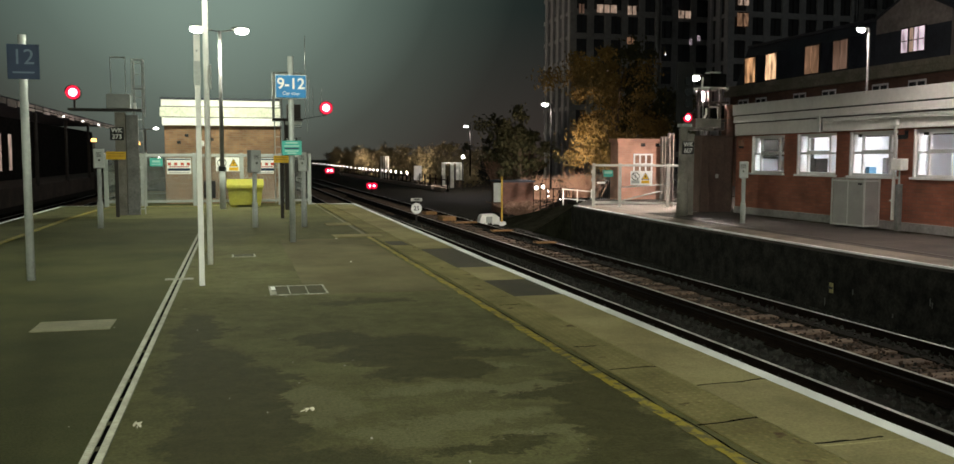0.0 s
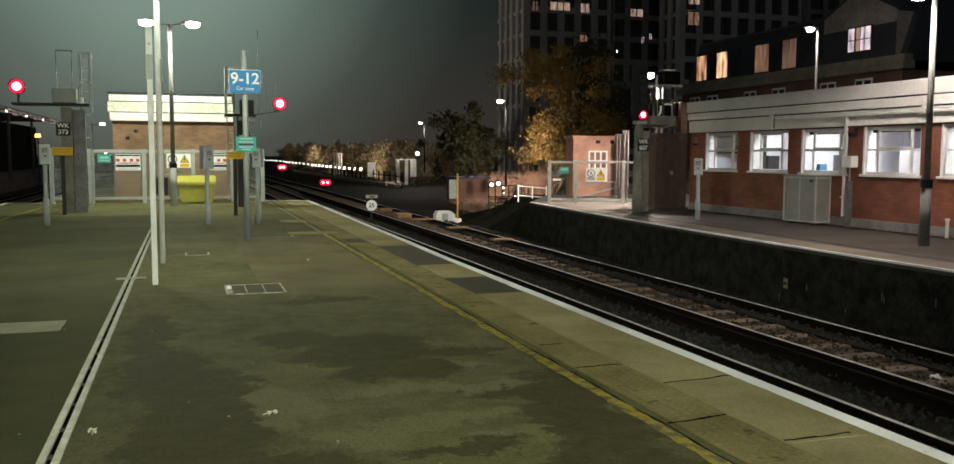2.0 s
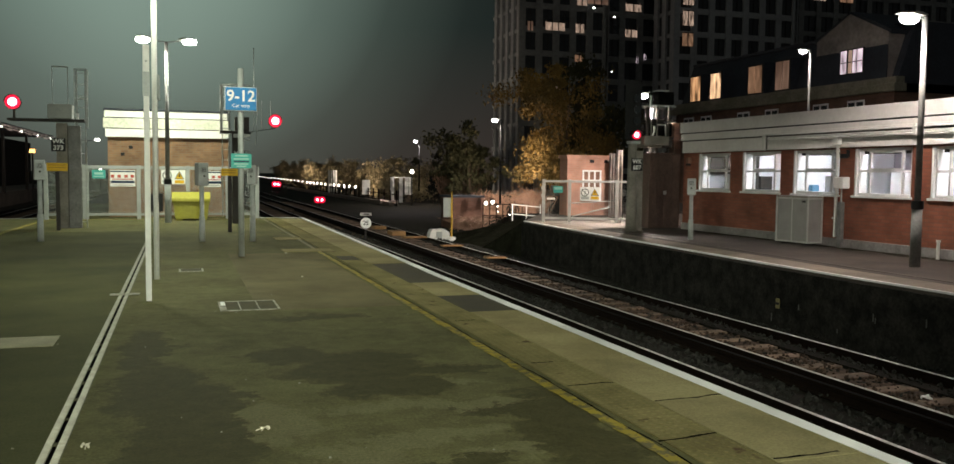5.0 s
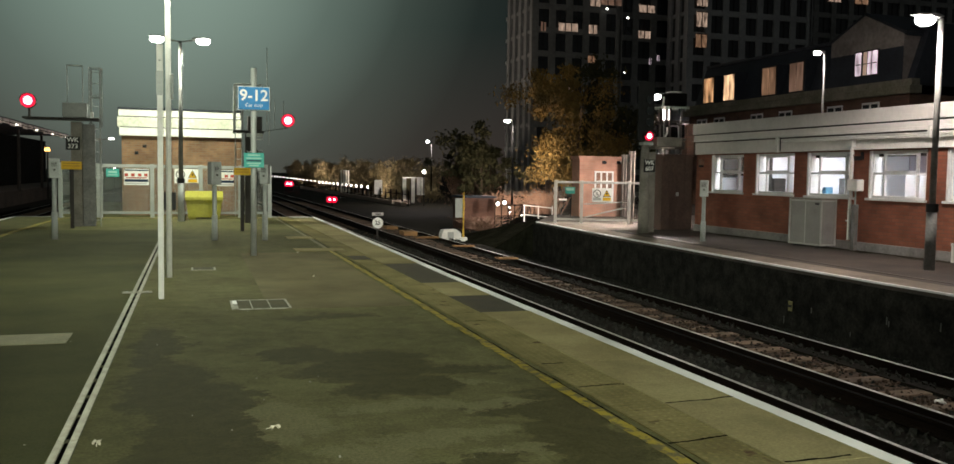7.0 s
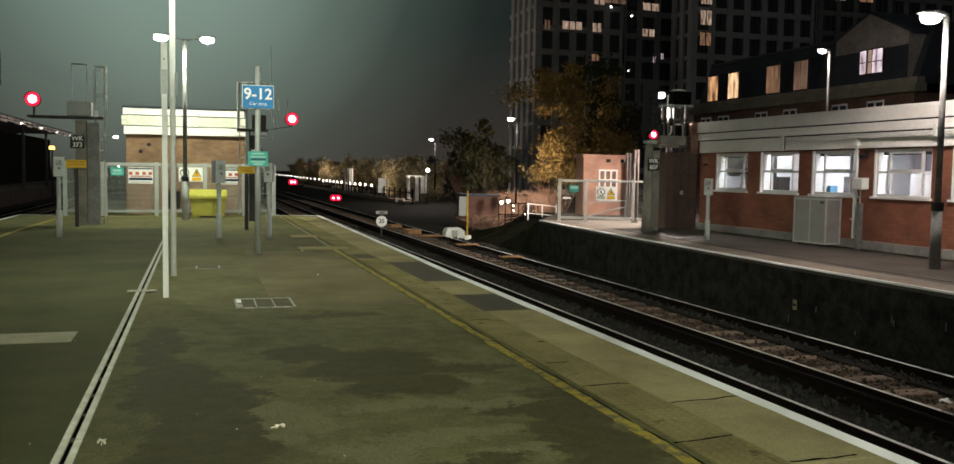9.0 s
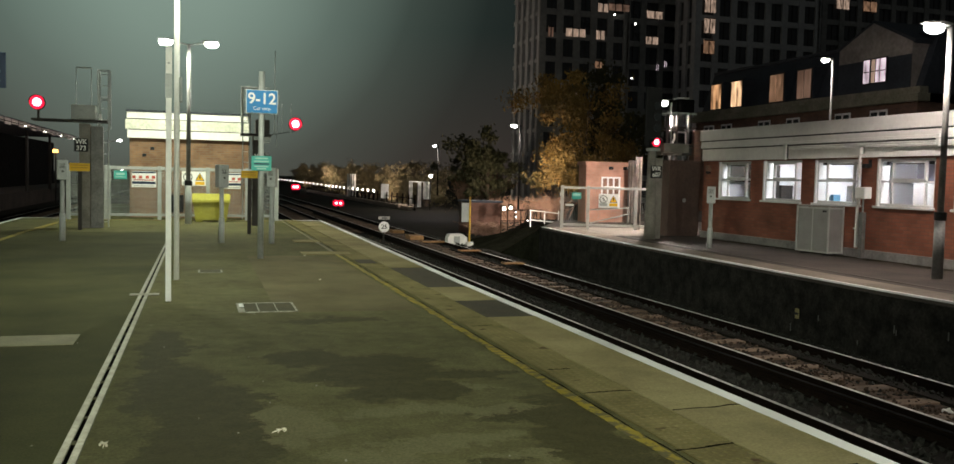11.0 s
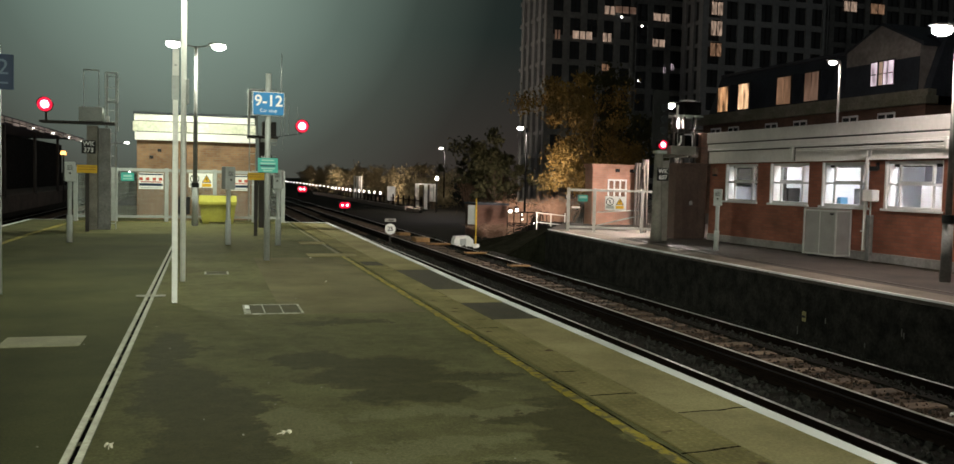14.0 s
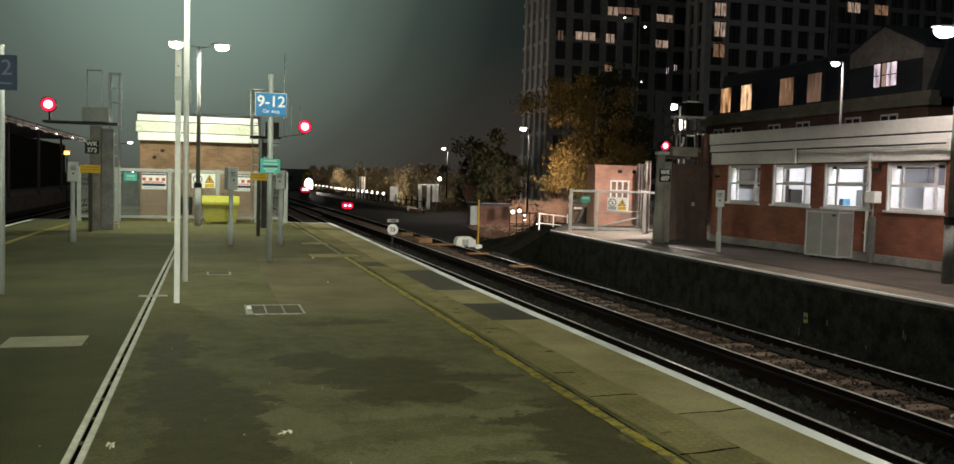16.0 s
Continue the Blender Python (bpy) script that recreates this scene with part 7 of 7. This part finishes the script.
def left_side():
    c = thing("platform_canopy", pose(-14, 0, 0), "old platform canopy with pale boarded valance", "canopy")
    part("roof", box(-4.5, 0.0, 30, 84, 4.2, 4.35), SLATE, c)
    for k in range(27):
        y = 84 - 2.0 * k
        part("valance_board", box(0.05, 0.08, y - 1.75, y - 0.1, 3.92 + 0.08 * (k % 2), 4.26), VALANCE, c)
    for y in (40, 50, 60, 70, 80):
        part("column", tube((-1.5, y, -0.2), (-1.5, y, 4.2), 0.12, 0.1, 10), DARK_POST, c)
    part("fascia", box(-0.02, 0.05, 30, 84, 4.0, 4.28), DARK_POST, c)
    # Added arms and lamps: fixtures for the valance fill spots.
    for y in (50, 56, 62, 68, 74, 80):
        t = thing("valance_fill", pose(-12.2, y, 3.6), "small lit lamp on a long arm, added to light the valance", "lamp", "canopy lamps")
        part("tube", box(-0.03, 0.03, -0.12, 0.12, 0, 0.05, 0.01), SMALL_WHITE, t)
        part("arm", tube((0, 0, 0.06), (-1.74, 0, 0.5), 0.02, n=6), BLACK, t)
    b = thing("far_platform_building", pose(-20.5, 0, 0), "dark station range with dim lit openings", "building")
    part("wall", box(0, 1, 28, 110, -1.3, 4.4), PLATFORM_WALL, b)
    for y, w in ((45, 3), (50.5, 3), (56, 1), (58, 0.6), (63, 2.4), (68, 0.7), (71, 0.7), (76, 1)):
        part("window", box(1.0, 1.06, y, y + w, 0.6, 3.2), WIN_GREY, b, "dimly lit opening")
    p = solid("platform_beyond", box(-20.4, -15.5, 28, 110, -1.3, -0.1), FAR_ASPHALT, "unlit platform beyond the side tracks", "platform", kind="structure")
    for x, y, z, m, s in ((-14.6, 76.7, 2.92, AMBER_LIGHT, 0.22), (-14.6, 109, 3.2, AMBER_LIGHT, 0.3), (-14.5, 100, 5.1, SMALL_WHITE, 0.26)):
        t = thing("yard_lamp", pose(x, y, -1.3), "small yard lamp glowing at night", "lamp", "yard lamps")
        part("column", tube((0, 0, 0), (0, 0, z + 1.2), 0.06, n=8), DARK_POST, t)
        part("lens", tube((0, -0.1, z + 1.3 - s * 0.6), (0, -0.1, z + 1.3 + s * 0.6), s, s * 0.8, 12), m, t)
    t = thing("yard_lamp", pose(-14, 111.6, -1.3), "twin-armed pale lamp post in the yard", "lamp", "yard lamps")
    part("column", box(-0.12, 0.12, -0.1, 0.1, 0, 6.2), STEEL, t)
    for s in (-1, 1):
        part("arm", box(min(0, s * 1.3), max(0, s * 1.3), -0.05, 0.05, 6.1, 6.2), STEEL, t)
        part("lens", globe(0.3, s * 1.2, 0, 6.25, 0.5), SMALL_WHITE, t)
    for k in range(9):
        t = thing("distant_light", pose(-22 + 1.35 * k, 125 + (k * 31 % 7), 1.6 + (k * 17 % 3) * 0.25), "tiny distant street light", "light", "distant lights")
        part("lens", globe(0.14), AMBER_LIGHT if k % 3 else SMALL_WHITE, t)
        part("post", box(-0.04, 0.04, 0.1, 0.2, -2.9 - (k * 17 % 3) * 0.25, 0.2), DARK_POST, t)


DULL_WHITE = material("dull_white_plate", (0.42, 0.41, 0.38), 0.6, grain=8, stain=2, bump=0.0)
PINK_DARK = brick_material("lineside_brick", (0.20, 0.095, 0.065), (0.16, 0.075, 0.05), (0.14, 0.09, 0.07))
PATH_KERB = material("path_kerb", (0.36, 0.29, 0.24), 0.85, grain=10, stain=1, bump=0.1)
LEAF_GREEN = foliage_material("lineside_leaves", (0.15, 0.12, 0.062), (0.10, 0.085, 0.045))
# Fronts kept darker than TOWER_WALL, with some haze put into the colour.
TOWER_SHADE = material("hazed_dark_cladding", (0.22, 0.225, 0.215), 0.8, grain=2, stain=0.2, bump=0.0)
FRAME_DARK = material("dark_frame", (0.03, 0.028, 0.026), 0.6, grain=10, stain=2, bump=0.0)
GABLE = material("gable_render", (0.35, 0.315, 0.29), 0.85, grain=5, stain=0.7, bump=0.1)
VALANCE = material("valance_boards", (0.62, 0.55, 0.50), 0.8, grain=6, stain=0.8, bump=0.05)
WIN_WARM2 = lit_window("lit_window_bright", (1.0, 0.62, 0.34), 0.75)
WIN_DIM = lit_window("lit_window_dim", (1.0, 0.55, 0.32), 0.14)
WIN_DIM2 = lit_window("lit_window_faint", (1.0, 0.60, 0.42), 0.07)
WIN_GREY = lit_window("dim_opening", (0.85, 0.62, 0.5), 0.3)
bm = bmesh.new()
bmesh.ops.create_icosphere(bm, subdivisions=2, radius=0.06)
for v in bm.verts:
    v.co *= 1 + 0.6 * noise.noise(v.co * 30)
    v.co.z *= 0.6
solid("litter", bm, WHITE_SIGN, "crumpled white paper litter on the track", "litter", m=pose(4.55, 8.35, -1.05))
speed_sign()
trackside_boxes()
path_fence()
handrails()
planting()
mansard_building()
towers()
steel_gantry()
left_side()
platform_lamp(10.25, 25.2, 4.05, -1)
platform_lamp(11.82, 43.49, 4.30, -1, "lit lamp post beyond the platform end", "lineside lamp posts", False, None, UNLIT_BLACK)
platform_lamp(15.74, 75.1, 4.30, -1, "lit lamp post beside the lineside gate", "lineside lamp posts", False, None, UNLIT_BLACK)
platform_lamp(19.6, 29.6, 6.45, -1, "tall lit street lamp behind the station building", "street lamps", False)
t = thing("globe_lamp", pose(15.08, 75, -1.3), "round white globe light on a low post", "lamp")
part("post", tube((0, 0.1, 0), (0, 0.1, 2.9), 0.05, n=8), DARK_POST, t)
part("globe", globe(0.16, 0, 0, 2.95, 1.0), SMALL_WHITE, t)


# ---- the arriving train ----
def train():
    t = thing("train", pose(-20, 300, -0.915), "dark electric train with bright headlights approaching on the curve", "train")
    prof = [(-1.38, 0.3), (1.38, 0.3), (1.42, 1.2), (1.36, 2.6), (1.0, 3.45), (0.5, 3.72), (-0.5, 3.72), (-1.0, 3.45), (-1.36, 2.6), (-1.42, 1.2)]
    part("body", prism(prof, "y", 0.4, 20.0), TRAIN_BODY, t)
    cab = [(-1.32, 0.35), (1.32, 0.35), (1.36, 1.2), (1.26, 2.5), (0.9, 3.3), (-0.9, 3.3), (-1.26, 2.5), (-1.36, 1.2)]
    part("cab_front", prism(cab, "y", 0.0, 0.4), TRAIN_FRONT, t, "dark yellow cab front")
    for x in (-0.82, 0.82):
        part("windscreen", box(x - 0.36, x + 0.36, -0.03, 0.0, 1.75, 2.75, 0.01), TOWER_DARK, t)
        h = part("headlight", disc(0.2, 20, 0.08, pose(x * 0.85, -0.05, 1.1)), HEADLIGHT, t, "white headlight glow")
    part("gangway_door", box(-0.4, 0.4, -0.06, 0.0, 0.5, 2.8, 0.02), TRAIN_BODY, t)
    # Wide glowing disc whose size takes in the headlights' glare.
    part("headlight_glare", disc(0.95, 24, 0.08, pose(0, -0.1, 1.2)), HEADLIGHT, t, "white headlight glow")
    part("coupler", box(-0.2, 0.2, -0.5, 0.0, 0.1, 0.45, 0.04), BLACK, t)
    for y in (2.6, 4.9, 15.1, 17.4):
        w = part("wheelset", tube((-0.8, y, 0.42), (0.8, y, 0.42), 0.08, n=8), BLACK, t)
        for x in (-0.72, 0.72):
            part("wheel", tube((x - 0.06, y, 0.42), (x + 0.06, y, 0.42), 0.42, n=20), RAIL_SIDE, w)
    for k in range(7):
        for s in (-1.41, 1.41):
            part("window", box(s - 0.03, s + 0.03, 2.2 + 2.5 * k, 3.9 + 2.5 * k, 1.6, 2.5), TOWER_DARK, t)
    return t


TRAIN_FRONT = material("cab_paint", (0.35, 0.28, 0.03), 0.5, grain=6, stain=1, bump=0.0)
TRAIN = train()


def unseen_rear_canopy():
    # Unseen canopy, added as the carrier of the front light.
    c = thing("platform_canopy", pose(-4.2, -10.2, 0), "unseen flat steel canopy added to carry the front light", "canopy")
    part("roof", box(-3.4, 3.4, -3.0, 2.9, 3.78, 3.9, 0.01), GREY_PAINT, c)
    part("edge_board", box(-3.45, 3.45, 2.905, 2.95, 3.72, 3.95, 0.006), WHITE_STEEL, c)
    for x in (-2.2, 2.2):
        for y in (-2.4, 1.6):
            part("post", tube((x, y, 0), (x, y, 3.78), 0.07, n=14), GREY_PAINT, c, smooth=True)
    for x in (-2.2, 1.0, 2.7):
        part("added_strip", box(x - 0.6, x + 0.6, 2.72, 2.86, 3.66, 3.779, 0.01), LANTERN_LEFT, c, "added lit strip, out of view")


unseen_rear_canopy()


def motions():
    rows = [(0, -20.0, 300.0, 8), (5, -14.5, 252.0, 7), (10, -8.8, 205.0, 8), (13, -3.6, 177.0, 14), (14, -0.9, 168.0, 24), (15, 4.3, 157.6, 42), (15.3, 6.4, 155.2, 47), (15.7, 9.0, 152.2, 50), (16, 11.65, 150.0, 52)]
    walk(TRAIN, [(t, pose(x, y, -0.915, 0, 0, a)) for t, x, y, a in rows])


motions()
